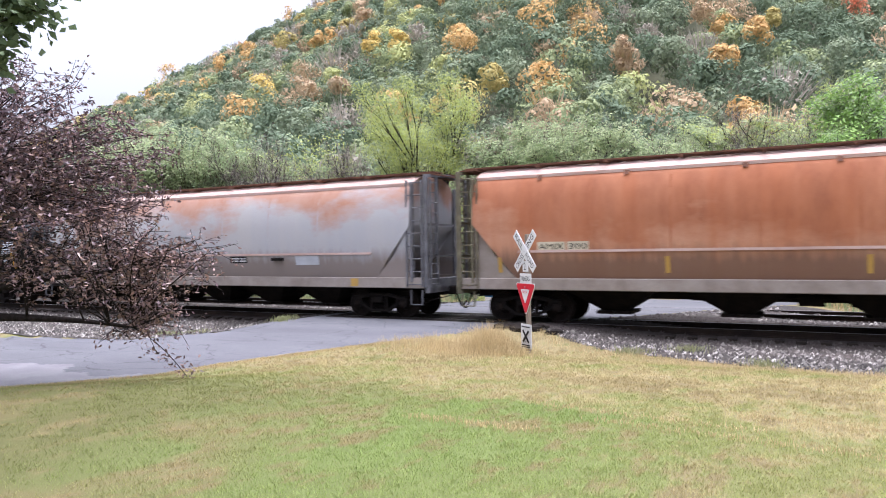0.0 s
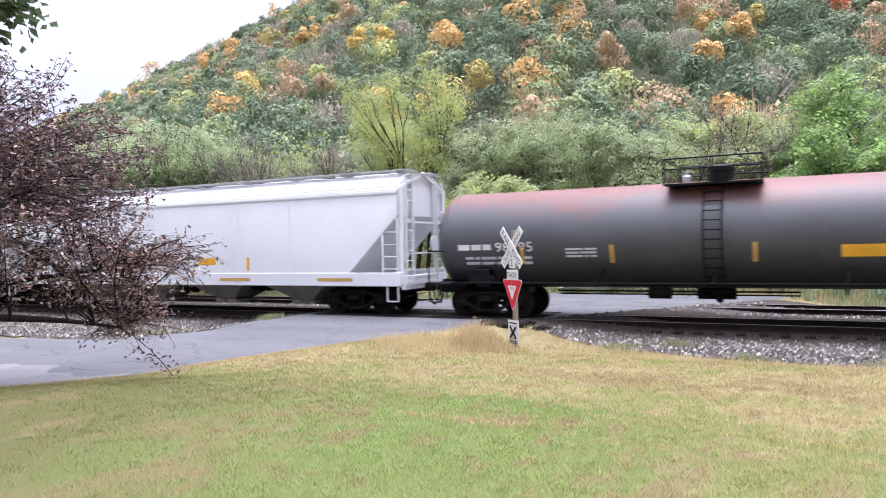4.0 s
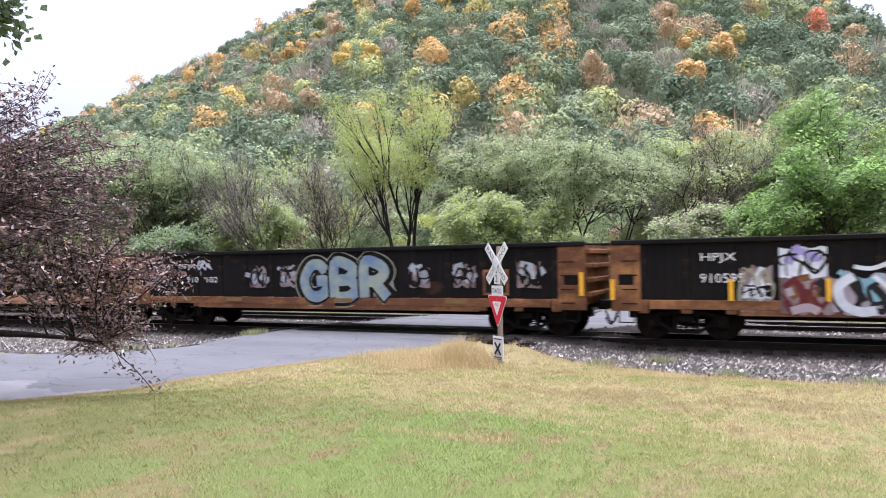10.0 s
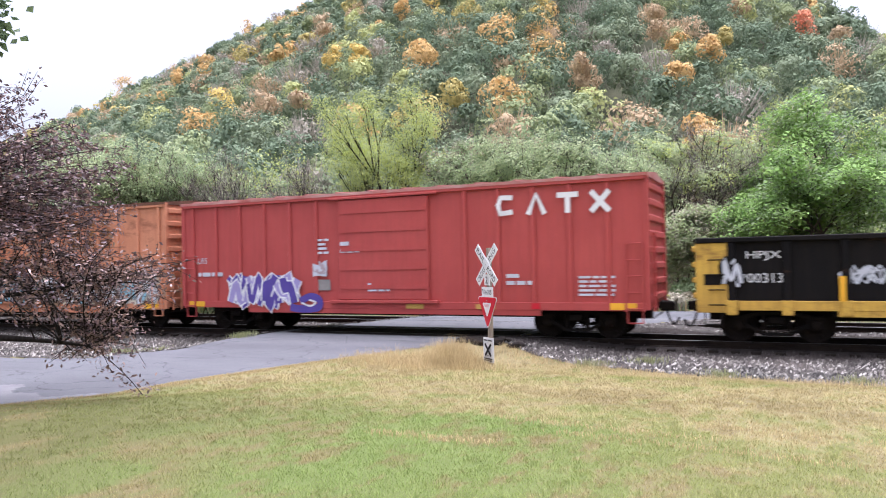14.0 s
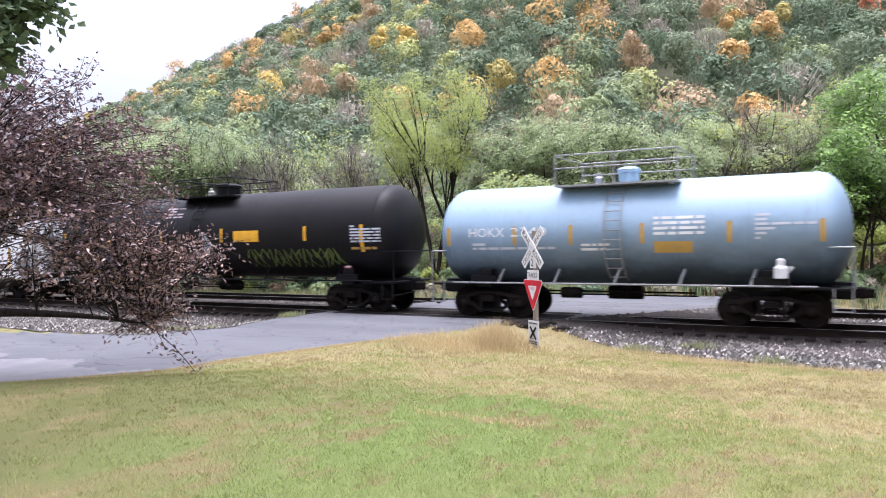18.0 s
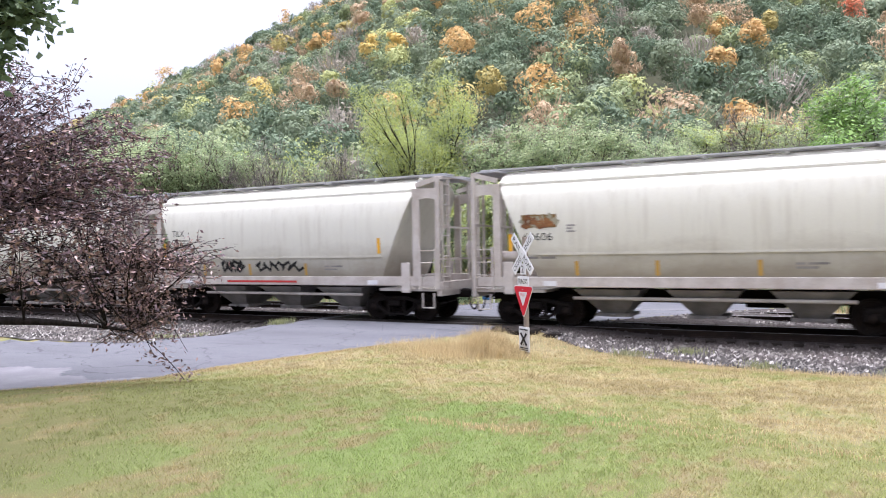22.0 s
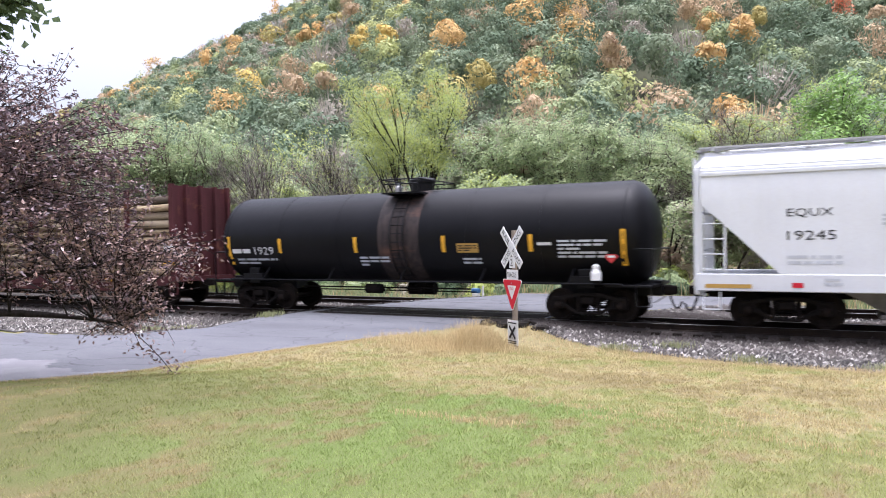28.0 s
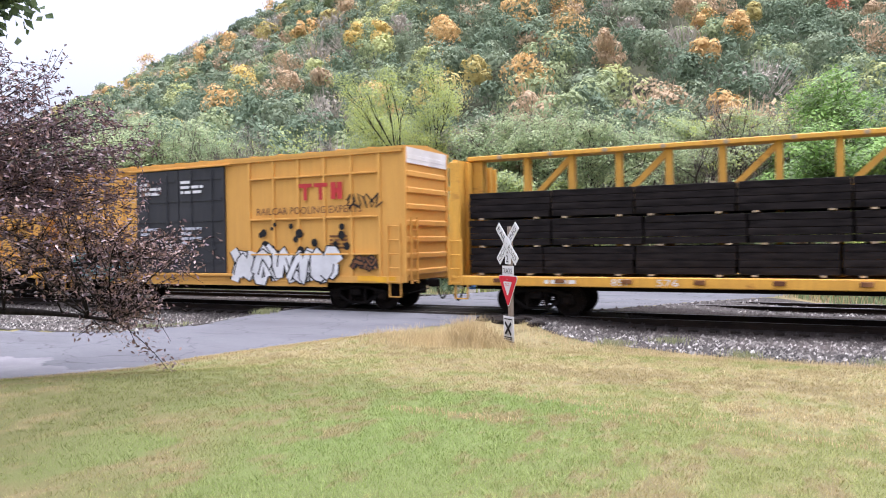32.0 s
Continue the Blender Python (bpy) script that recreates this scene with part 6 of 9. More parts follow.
for k, x in enumerate((1.2, 2.6, 4.0, 5.2)):
    piece(car, x - 0.38, x + 0.42, 1.2, 2.25, "gon_rust_grey", "pinkish", side, 72 + k, 2, "gon_black", 0.05)
patch(car, "info_panel", 6.3, 7.0, 1.4, 1.75, "grey_patch", side)
patch(car, "info_panel_field", 6.38, 6.92, 1.46, 1.69, "gon_black", side, 0.014)
reflectors(car, [-e + 0.05, -e + 3.4, 2.0, 5.4, e - 0.1], 1.2, 1.7, lambda z: 1.58, "yellow", 0.14)
car, e, side, px = gondola("black gondola with yellow sill and yellow end panels", -181.75, -198.65, "gon_yellow")
letters(car, "HPJX", -e + 1.2, 2.1, 0.24, "white", side, 0.8)
letters(car, "900313", -e + 1.05, 1.55, 0.24, "white", side, 0.98)
graffiti(car, -e + 0.6, -e + 1.05, 1.4, 2.2, 1, "silver", "gon_black", lambda z: 1.54, 81, 0.08)
scrawl(car, -5.2, -4.3, 1.5, 1.95, "silver", side, 82)
scrawl(car, -3.9, -3.0, 1.4, 1.95, "silver", side, 83)
for x, z, w, h in ((-2.2, 1.3, 1.1, 0.12), (-2.1, 1.95, 0.75, 0.14), (-1.0, 1.85, 0.6, 0.4), (0.2, 1.7, 0.5, 0.3), (1.6, 1.6, 0.45, 0.3), (-2.1, 1.3, 0.12, 0.7), (-0.3, 1.45, 0.5, 0.14), (3.2, 2.1, 1.1, 0.16), (4.4, 2.1, 0.8, 0.16), (5.5, 2.1, 1.2, 0.16), (7.0 - 0.2, 2.1, 0.7, 0.16)):
    patch(car, "faded_lettering", x, x + w, z, z + h, "faded_ochre", side, 0.008, 1)
scrawl(car, 4.3, 5.1, 1.55, 1.9, "dull_grey", side, 84, 0.06, 3)
patch(car, "info_panel", 5.55, 6.15, 1.3, 1.95, "faded_ochre", side)
patch(car, "info_panel_field", 5.6, 6.1, 1.35, 1.9, "gon_black", side, 0.014)
reflectors(car, [-e + 3.3, -3.3, -0.9, 1.3, 3.4, 5.3], 1.1, 1.7, lambda z: 1.58, "yellow", 0.14)
reflectors(car, [5.25], 1.1, 2.1, lambda z: 1.585, "yellow", 0.16)

# three boxcars
car, e, side, px = boxcar("faded red boxcar with large white letters and violet graffiti", -199.8, -216.1, "box_red", 0.7, 4.48, "red_roof", (-1.5, 1.72, "box_red", "ribbed"))
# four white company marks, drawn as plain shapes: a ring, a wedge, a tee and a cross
for x, lines in ((3.9, [((0.5, 0.1), (0.12, 0.06), (0.06, 0.3), (0.14, 0.52), (0.5, 0.5))]), (4.8, [((0.06, 0.0), (0.3, 0.56), (0.54, 0.0))]), (5.7, [((0.0, 0.5), (0.6, 0.5)), ((0.3, 0.5), (0.3, 0.0))]), (6.6, [((0.05, 0.0), (0.55, 0.56)), ((0.05, 0.56), (0.55, 0.0))])):
    bm = bmesh.new()
    for i, pts in enumerate(lines):
        stroke(bm, [(x + u, 3.52 + v) for u, v in pts], 0.15, lambda z: 1.575, 0.008 + 0.0006 * i)
    part("company_mark", bm, "white", car)
letters(car, "LRS", -e + 0.75, 2.35, 0.2, "silver", side, 0.42)
bars(car, -e + 0.75, -e + 1.9, 1.85, 2.1, 1, "silver", side, 91)
graffiti(car, -5.85, -3.2, 0.75, 2.0, 4, "violet", "white", lambda z: 1.57, 92, 0.26, "lilac")
bm = bmesh.new()
stroke(bm, soft_line([(-3.4, 0.85), (-2.9, 0.8), (-2.3, 0.85), (-2.25, 1.1), (-2.6, 1.2), (-3.0, 1.05)]), 0.24, lambda z: 1.57, 0.03)
part("graffiti", bm, "violet", car)
bm = bmesh.new()
stroke(bm, soft_line([(-2.95, 1.0), (-2.6, 0.9), (-2.4, 1.02), (-2.65, 1.1)]), 0.06, lambda z: 1.57, 0.034)
part("graffiti", bm, "white", car)
piece(car, -2.5, -1.95, 1.85, 2.4, "silver", "pinkish", lambda z: 1.57, 93, 1, "", 0.06, 0.006, 0.5)
bars(car, -2.4, -1.9, 2.55, 3.1, 4, "silver", side, 96)
patch(car, "grey_patch", -2.4, -1.85, 1.4, 1.75, "slope", side)
bars(car, -0.4, 0.4, 1.35, 1.65, 3, "silver", lambda z: 1.62, 94)
bars(car, -1.4, -0.7, 2.55, 3.0, 2, "silver", lambda z: 1.62, 97)
bars(car, e - 1.9, e - 0.9, 1.2, 1.8, 5, "silver", side, 95)
bars(car, e - 4.0, e - 3.2, 1.5, 1.9, 2, "silver", side, 96)
for x in (0.9, 3.2):
    patch(car, "reflector", x, x + 0.6, 0.84, 0.98, "ochre_mark", lambda z: 1.57, 0.01, 1)
patch(car, "red_tag", 4.9, 5.15, 0.86, 1.02, "red", lambda z: 1.57, 0.01, 1)
car, e, side, px = boxcar("chalky orange boxcar with graffiti along the lower half", -216.9, -233.5, "box_orange", 0.6, 4.62, "brown_trim", (-1.6, 1.4, "box_orange", "fine"))
graffiti(car, -e + 0.9, -2.2, 0.85, 2.1, 8, "cream", "slope", lambda z: 1.56, 101, 0.36, "pinkish", "cream")
graffiti(car, -1.6, 1.4, 0.85, 2.1, 4, "pinkish", "black", lambda z: 1.66, 102, 0.22, "sky_blue")
graffiti(car, 1.7, e - 0.4, 0.85, 2.0, 7, "grey_patch", "slope", lambda z: 1.56, 103, 0.3, "sky_blue", "cream")
bm = bmesh.new()
lathe(bm, [(0.02, 0.0), (0.85, 0.0), (0.85, 0.008), (0.02, 0.01)], Matrix.Translation((-e + 1.7, -1.578, 3.55)) @ Matrix.Rotation(radians(90), 4, "X"), 28)
part("faded_roundel", bm, "pale_salmon", car)
for k, x in enumerate((3.4, 4.2, 5.0)):
    for j in range(3):
        patch(car, "faded_letter", x, x + 0.5, 3.9 - 0.4 * j, 4.14 - 0.4 * j, "gon_orange", lambda z: 1.57, 0.012, 1)
patch(car, "data_plate", -e + 0.9, -e + 1.55, 1.95, 2.3, "black", lambda z: 1.57, 0.05, 1)
patch(car, "data_plate", -e + 1.75, -e + 2.4, 1.95, 2.3, "black", lambda z: 1.57, 0.05, 1)
bars(car, -e + 0.95, -e + 1.5, 2.0, 2.25, 2, "white", lambda z: 1.57, 104, lift=0.056)
bars(car, -1.95, -1.7, 2.2, 3.0, 4, "white", side, 105, lift=0.05)
car, e, side, px = boxcar("tall dark maroon boxcar with panelled sides", -234.6, -251.0, "box_maroon", 0.72, 5.14, "maroon_roof", (-2.9, 0.9, "box_maroon", "ribbed"), "grid")
for body, x, z, w in (("UC", 0.78, 2.72, 0.5), ("RY", 1.62, 2.72, 0.45), ("15", 0.88, 2.25, 0.4), ("76", 1.62, 2.25, 0.42), ("9", 2.4, 2.25, 0.22)):
    letters(car, body, -e + x, z, 0.24, "white", side, w)
bars(car, -0.6, 0.45, 4.05, 4.35, 2, "white", lambda z: 1.62, 111)
bars(car, -2.75, -2.4, 3.15, 3.4, 2, "white", lambda z: 1.62, 112)
bars(car, -1.6, -0.7, 2.35, 2.5, 1, "silver", lambda z: 1.62, 113)
patch(car, "white_card", -1.35, -1.05, 1.9, 2.1, "white", lambda z: 1.62, 0.05, 1)
patch(car, "red_tag", -0.72, -0.52, 2.1, 2.3, "red", lambda z: 1.62, 0.05, 1)
bars(car, -2.1, 0.3, 1.55, 1.75, 1, "silver", lambda z: 1.62, 114)
for x in (e - 3.2, e - 2.65, e - 2.0, e - 1.55):
    bars(car, x, x + 0.38, 1.85, 2.55, 6, "silver", side, 115)
bars(car, -e + 1.65, -e + 2.2, 1.1, 1.8, 4, "silver", side, 116)
for x, z in ((-e + 0.85, 1.25), (-e + 2.9, 1.25), (-2.75, 1.5), (0.55, 1.5), (e - 4.3, 1.25), (e - 1.6, 1.25)):
    patch(car, "reflector", x, x + 0.24, z, z + 0.48, "yellow", lambda z: 1.57, 0.06, 1)

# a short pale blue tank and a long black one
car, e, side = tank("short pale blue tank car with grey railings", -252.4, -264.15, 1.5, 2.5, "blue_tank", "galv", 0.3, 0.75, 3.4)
letters(car, "HOKX", -e + 1.5, 2.45, 0.27, "white", side, 1.15)
letters(car, "2340", -e + 2.85, 2.45, 0.27, "white", side, 1.1)
bars(car, -e + 1.6, -e + 4.2, 2.05, 2.3, 2, "silver", side, 121)
bars(car, 1.1, 2.4, 2.4, 2.95, 4, "white", side, 122)
patch(car, "yellow_notice", 1.1, 2.1, 1.95, 2.25, "ochre_mark", side)
bars(car, 3.6, 5.0, 2.25, 2.95, 6, "silver", side, 123)
bars(car, -0.9, -0.1, 2.0, 2.25, 2, "white", side, 124)
reflectors(car, [-e + 0.8, -2.9, -1.2, 0.8, 3.0, 5.1], 2.2, 2.75, side, "ochre_mark", 0.12)
bm = bmesh.new()
lathe(bm, [(0.16, 0.0), (0.16, 0.25), (0.1, 0.32), (0.1, 0.45), (0.02, 0.5)], Matrix.Translation((e - 1.7, -1.5, 1.3)), 12)
part("valve_housing", bm, "white", car)
placard(car, e - 1.6, 1.55, side, "white")
car, e, side = tank("long brownish-black tank car with green graffiti lines", -265.35, -282.85, 1.6, 2.73, "brown_black", "black_paint", 0.5, 0.55, 2.8)
letters(car, "UTLX 258205", -e + 1.5, 2.25, 0.26, "ochre_mark", side, 2.2)
bars(car, -e + 1.6, -e + 3.4, 1.7, 2.05, 2, "ochre_mark", side, 130)
bars(car, -1.9, -0.9, 3.4, 3.85, 4, "pinkish", side, 131)
patch(car, "yellow_notice", 1.9, 3.1, 2.45, 2.85, "yellow", side)
reflectors(car, [-4.9, -1.9, 1.3, 5.2], 2.45, 2.95, side, "yellow", 0.13)
reflectors(car, [-e + 0.9, e - 1.2], 2.05, 2.95, side, "yellow", 0.14)
bars(car, 7.1, 8.3, 2.35, 2.95, 6, "silver", side, 132)
bars(car, 7.1, 8.1, 2.1, 2.25, 1, "ochre_mark", side, 133)
scrawl(car, -4.6, -2.0, 1.65, 2.25, "lime_green", side, 134, 0.05, 11)
scrawl(car, -1.9, -0.6, 1.7, 2.3, "lime_green", side, 135, 0.05, 6)
scrawl(car, 2.4, 6.0, 1.5, 2.2, "lime_green", side, 136, 0.05, 14)
scrawl(car, 5.9, 6.6, 1.6, 2.2, "lime_green", side, 137, 0.07, 3)
scrawl(car, 0.1, 0.7, 2.0, 2.9, "silver", side, 138, 0.06, 3)
bm = bmesh.new()
for pts in (((-5.6, 2.2), (-5.3, 1.9), (-4.9, 1.55)), ((-5.5, 1.85), (-5.0, 1.95))):
    stroke(bm, pts, 0.25, side, 0.02)
part("blue_splash", bm, "blue_spray", car)
placard(car, e - 1.2 - 0.9, 1.55, side, "red_mark")

# a long white hopper and five short beige ones
car, e, side = hopper("long white covered hopper with pale grey lettering", -283.65, -304.55, "flat", "white_car", "white_car", "white_car", "white_car", 4, slope_top=2.7)
letters(car, "MLLX", -e + 1.3, 2.55, 0.24, "grey_patch", side, 0.8)
letters(car, "26875", -e + 1.3, 2.05, 0.26, "grey_patch", side, 0.95)
bars(car, -e + 1.4, -e + 2.4, 1.6, 1.8, 2, "grey_patch", side, 141)
bars(car, -1.9, -1.0, 1.6, 2.1, 4, "grey_patch", side, 142)
bars(car, 5.2, 6.2, 2.3, 2.55, 2, "grey_patch", side, 143)
patch(car, "data_plate", 4.6, 5.2, 1.6, 1.95, "black", side)
reflectors(car, [-6.4, -3.0, 0.7, 4.2], 1.43, 1.9, side, "yellow", 0.13)
reflectors(car, [-e + 0.9, e - 2.4], 1.43, 2.4, side, "yellow", 0.13)
for x in (-3.4, 0.6, 5.4):
    patch(car, "yellow_dot", x, x + 0.2, 1.14, 1.26, "yellow", lambda z: 1.6, 0.012, 1)

BEIGE = [(-305.2, -318.6, "60606"), (-319.4, -332.8, "30928"), (-333.5, -346.9, "31278"), (-347.8, -361.05, "31104"), (-361.7, -374.75, "30976")]
for n, (hi, lo, number) in enumerate(BEIGE):
    label = "short beige covered hopper with wide open ends"
    label = {0: "short beige covered hopper with a small orange tag", 1: "short beige covered hopper with black graffiti tags"}.get(n, label)
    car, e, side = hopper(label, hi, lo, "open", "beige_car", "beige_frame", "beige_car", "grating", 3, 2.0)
    if n:
        letters(car, "TILX", -e + 1.85, 2.95, 0.22, "black", side, 0.6)
    else:
        piece(car, -e + 1.8, -e + 2.85, 2.86, 3.26, "faded_ochre", "gon_orange", side, 150, 3, "dull_cream", 0.07, 0.008, 0.1)
    letters(car, number, -e + 1.85, 2.5, 0.22, "black", side, 0.88)
    bars(car, -e + 1.9, -e + 2.8, 1.95, 2.07, 1, "slope", side, 151)
    bars(car, -e + 3.15, -e + 3.4, 2.7, 2.95, 3, "slope", side, 152)
    reflectors(car, [-3.3, -1.1, 1.4], 1.5, 1.9, side, "ochre_mark", 0.11)
    reflectors(car, [-e + 1.45, e - 2.3], 2.2, 2.7, side, "yellow", 0.12)
    bars(car, 2.2, 3.0, 1.65, 1.85, 2, "slope", side, 153)
    for x in (e - 2.6, -e + 2.6):
        patch(car, "sill_plate", x - 0.2, x + 0.2, 1.2, 1.34, "white", lambda z: 1.5, 0.012, 1)
    if n == 1:
        scrawl(car, -2.4, -1.4, 1.62, 2.02, "black", side, 154, 0.12, 5)
        scrawl(car, -0.8, 1.2, 1.65, 1.98, "black", side, 155, 0.1, 6)
        patch(car, "red_stripe", -2.2, 1.0, 1.25, 1.32, "red_mark", lambda z: 1.5, 0.012, 1)
    bm = bmesh.new()
    rod(bm, (-e + 3.2, -1.2, 0.85), (e - 3.2, -1.2, 0.85), 0.05, None, 8)
    part("air_pipe", bm, "beige_frame", car)
car, e, side = hopper("long white covered hopper with bold black letters", -375.3, -396.2, "flat", "white_car", "white_car", "white_car", "grating", 4)
letters(car, "EQUX", -e + 2.3, 2.78, 0.23, "black", side, 1.0)
letters(car, "19245", -e + 2.3, 2.24, 0.23, "black", side, 1.06)
bars(car, -e + 2.3, -e + 3.5, 1.62, 1.9, 2, "grey_patch", side, 161)
bars(car, -e + 4.3, -e + 4.6, 2.55, 2.85, 3, "grey_patch", side, 162)
bars(car, -e + 8.2, -e + 9.7, 2.1, 2.75, 6, "grey_patch", side, 163)
for x in (-e + 0.4, -e + 4.5, -e + 8.4, 1.8, 5.8, e - 1.7):
    patch(car, "reflector", x, x + 1.1, 1.05, 1.15, "ochre_mark", lambda z: 1.6, 0.012, 1)
for x in (-e + 4.8, -e + 9.6, 3.0):
    patch(car, "yellow_dot", x, x + 0.22, 1.2, 1.32, "yellow", lambda z: 1.6, 0.012, 1)
patch(car, "red_tag", -e + 2.4, -e + 2.65, 1.08, 1.2, "red", lambda z: 1.6, 0.012, 1)
bars(car, -e + 3.1, -e + 3.5, 1.12, 1.34, 2, "grey_patch", lambda z: 1.6, 164, lift=0.014)

# a black tank with a rust-streaked waist
car, e, side = tank("black tank car with a rust-streaked waist", -397.05, -412.85, 1.52, 2.5, "black_paint", "black_paint", 0.4, 0.3, 1.3)
bars(car, -e + 1.05, -e + 1.95, 1.95, 2.22, 1, "white", side, 170)
letters(car, "1929", -e + 2.05, 1.95, 0.27, "white", side, 0.85)
bars(car, -e + 1.2, -e + 3.0, 1.6, 1.85, 2, "silver", side, 171)
bm = bmesh.new()
lathe(bm, [(1.518, -0.75), (1.524, -0.72), (1.524, 0.72), (1.518, 0.75)], Matrix.Translation((0, 0, 2.5)) @ Matrix.Rotation(radians(90), 4, "Y"), 48)
part("rusty_saddle", bm, "saddle", car, "rust-streaked band round the waist", smooth=True)
patch(car, "yellow_notice", 2.05, 2.75, 1.98, 2.26, "ochre_mark", side)
bars(car, 2.1, 2.7, 2.02, 2.22, 3, "black", side, 176, lift=0.012)
bars(car, 2.2, 2.8, 1.62, 1.85, 2, "silver", side, 172)
bars(car, 5.2, 6.6, 1.8, 2.35, 5, "silver", side, 173)
bars(car, 4.6, 5.1, 2.15, 2.3, 1, "white", side, 174)
reflectors(car, [-4.7, -1.6, 1.6, 4.4], 2.0, 2.5, side, "yellow", 0.13)
reflectors(car, [-e + 0.9, e - 0.85], 1.6, 2.6, side, "yellow", 0.14)
placard(car, e - 1.2, 1.85, side, "red_mark")
bars(car, -1.5, -0.4, 1.55, 1.9, 3, "silver", side, 175)
bm = bmesh.new()
lathe(bm, [(0.15, 0.0), (0.15, 0.2), (0.1, 0.3), (0.1, 0.4), (0.02, 0.45)], Matrix.Translation((e - 1.6, -1.5, 1.2)), 12)
part("valve_housing", bm, "white", car)


# ---- the pole flatcar ----
def pole_car(hi, lo):
    car, e = start("bulkhead_flatcar", "maroon bulkhead flatcar with tall side stakes", "flatcar", hi, lo)
    bm = bmesh.new()
    box(bm, -e + 0.1, e - 0.1, -1.5, 1.5, 0.95, 1.12)
    part("deck", bm, "log_car", car)
    for s in (-1, 1):
        bm = bmesh.new()
        box(bm, -e + 0.1, e - 0.1, s * 1.44, s * 1.54, 0.78, 1.14, 0.02)
        box(bm, -e + 3.4, e - 3.4, s * 1.42, s * 1.5, 0.55, 0.78)
        part("side_sill", bm, "log_car", car)
        bm = bmesh.new()
        box(bm, s * (e - 0.55), s * (e - 0.45), -1.45, 1.45, 1.1, 4.6)
        wall = part("bulkhead", bm, "log_car", car)
        for y in (-1.45, -0.75, 0, 0.75, 1.45):
            bm = bmesh.new()
            bar(bm, (s * (e - 0.35), y, 1.1), (s * (e - 0.42), y, 4.65), 0.14, 0.22)
            part("stiffener", bm, "log_car", wall)
        for y in (-1.45, 1.45):
            bm = bmesh.new()
            bar(bm, (s * (e - 0.1), y, 1.1), (s * (e - 0.4), y, 3.4), 0.12, 0.16)
            part("brace", bm, "log_car", wall)
        ladder(car, s * (e - 0.3), -1.6, 0.9, 2.2, 0.4, "log_car", step=0.4)
        stirrup(car, s * (e - 0.3), -1.5, "log_car", 0.85)
    patch(car, "yellow_notice", e - 0.75, e - 0.1, 1.55, 1.75, "yellow", lambda z: 1.55, 0.05, 1)
    patch(car, "data_plate", e - 0.7, e - 0.15, 2.0, 2.3, "white", lambda z: 1.55, 0.05, 1)
    xs = [-7.68, -4.48, -1.88, 1.33, 4.23, 7.28]
    for x in xs:
        for s in (-1, 1):
            bm = bmesh.new()
            box(bm, x - 0.085, x + 0.085, s * 1.42, s * 1.58, 0.85, 4.5, 0.015)
            bar(bm, (x - 0.3, s * 1.52, 1.15), (x - 0.08, s * 1.52, 1.75), 0.06, 0.08)
            bar(bm, (x + 0.3, s * 1.52, 1.15), (x + 0.08, s * 1.52, 1.75), 0.06, 0.08)
            part("stake", bm, "log_car", car)
    for x in xs[3:6]:
        patch(car, "worn_white_paint", x - 0.07, x + 0.07, 1.3, 2.1, "pinkish", lambda z: 1.58, 0.006, 1)
    for f in (0.15, 0.26, 0.38, 0.5, 0.63, 0.8):
        patch(car, "reflector", -e + f * 2 * e, -e + f * 2 * e + 0.4, 0.93, 1.05, "yellow", lambda z: 1.545, 0.008, 1)
    bars(car, -0.9, 0.9, 0.84, 1.05, 1, "silver", lambda z: 1.545, 181)
    centre_sill(car, e - 0.3, 0.6, 0.95)
    bm = bmesh.new()
    prism(bm, [(-0.5, 0.95), (-0.5, 0.42), (0.5, 0.42), (0.5, 0.95)], -e + 3.6, e - 3.6)
    part("fishbelly_sill", bm, "steel_dark", car)
    for s in (-1, 1):
        truck(car, s * (e - 2.2))
    couplers(car, e)
    brake_gear(car, 1.0)
    # the poles, laid in rows between the stakes, each a peeled trunk
    load = thing("pole_load", "stack of peeled wooden poles between flatcar stakes", "log load")
    MOVERS.append((load, (hi + lo) / 2, NEAR_TRACK, 0.0))
    rng = random.Random(77)
    z = 1.12
    r = 0.165
    row = 0
    while z < 4.1:
        for k in range(7):
            y = -1.2 + 0.39 * k + (0.08 if row % 2 else 0.0) + rng.uniform(-0.03, 0.05)
            ends_at = [-e + 0.62 + rng.uniform(0, 0.15), e - 0.62 - rng.uniform(0, 0.12)]
            split = rng.choice((0.45, 0.5, 0.68, 0.7)) if rng.random() < 0.6 else None
            runs = [(ends_at[0], ends_at[1])] if split is None else [(ends_at[0] + rng.uniform(0, 0.8), -e + 2 * e * split - rng.uniform(0, 0.3)), (-e + 2 * e * split + 0.05, ends_at[1])]
            for a, b in runs:
                bm = bmesh.new()
                n = 8
                big, small = r * rng.uniform(0.82, 1.0), r * rng.uniform(0.6, 0.82)
                if rng.random() < 0.5:
                    big, small = small, big
                prof = []
                for j in range(n + 1):
                    u = j / n
                    prof.append(((big + (small - big) * u) * rng.uniform(0.975, 1.02), a + (b - a) * u))
                lathe(bm, prof, Matrix.Translation((0, y, z + r)) @ Matrix.Rotation(radians(90), 4, "Y"), 10)
                sway, tilt = rng.uniform(-0.06, 0.04), rng.uniform(-0.05, 0.05)
                for v in bm.verts:
                    u = (v.co.x - a) / (b - a)
                    v.co.z += sway * math.sin(u * math.pi) + tilt * (u - 0.5)
                part("pole", bm, rng.choice(("log", "log", "log", "log", "log", "log", "log_grey", "log_grey", "log_dark")), load, smooth=True)
        z += 2 * r * 0.94
        row += 1


pole_car(-414.4, -434.52)


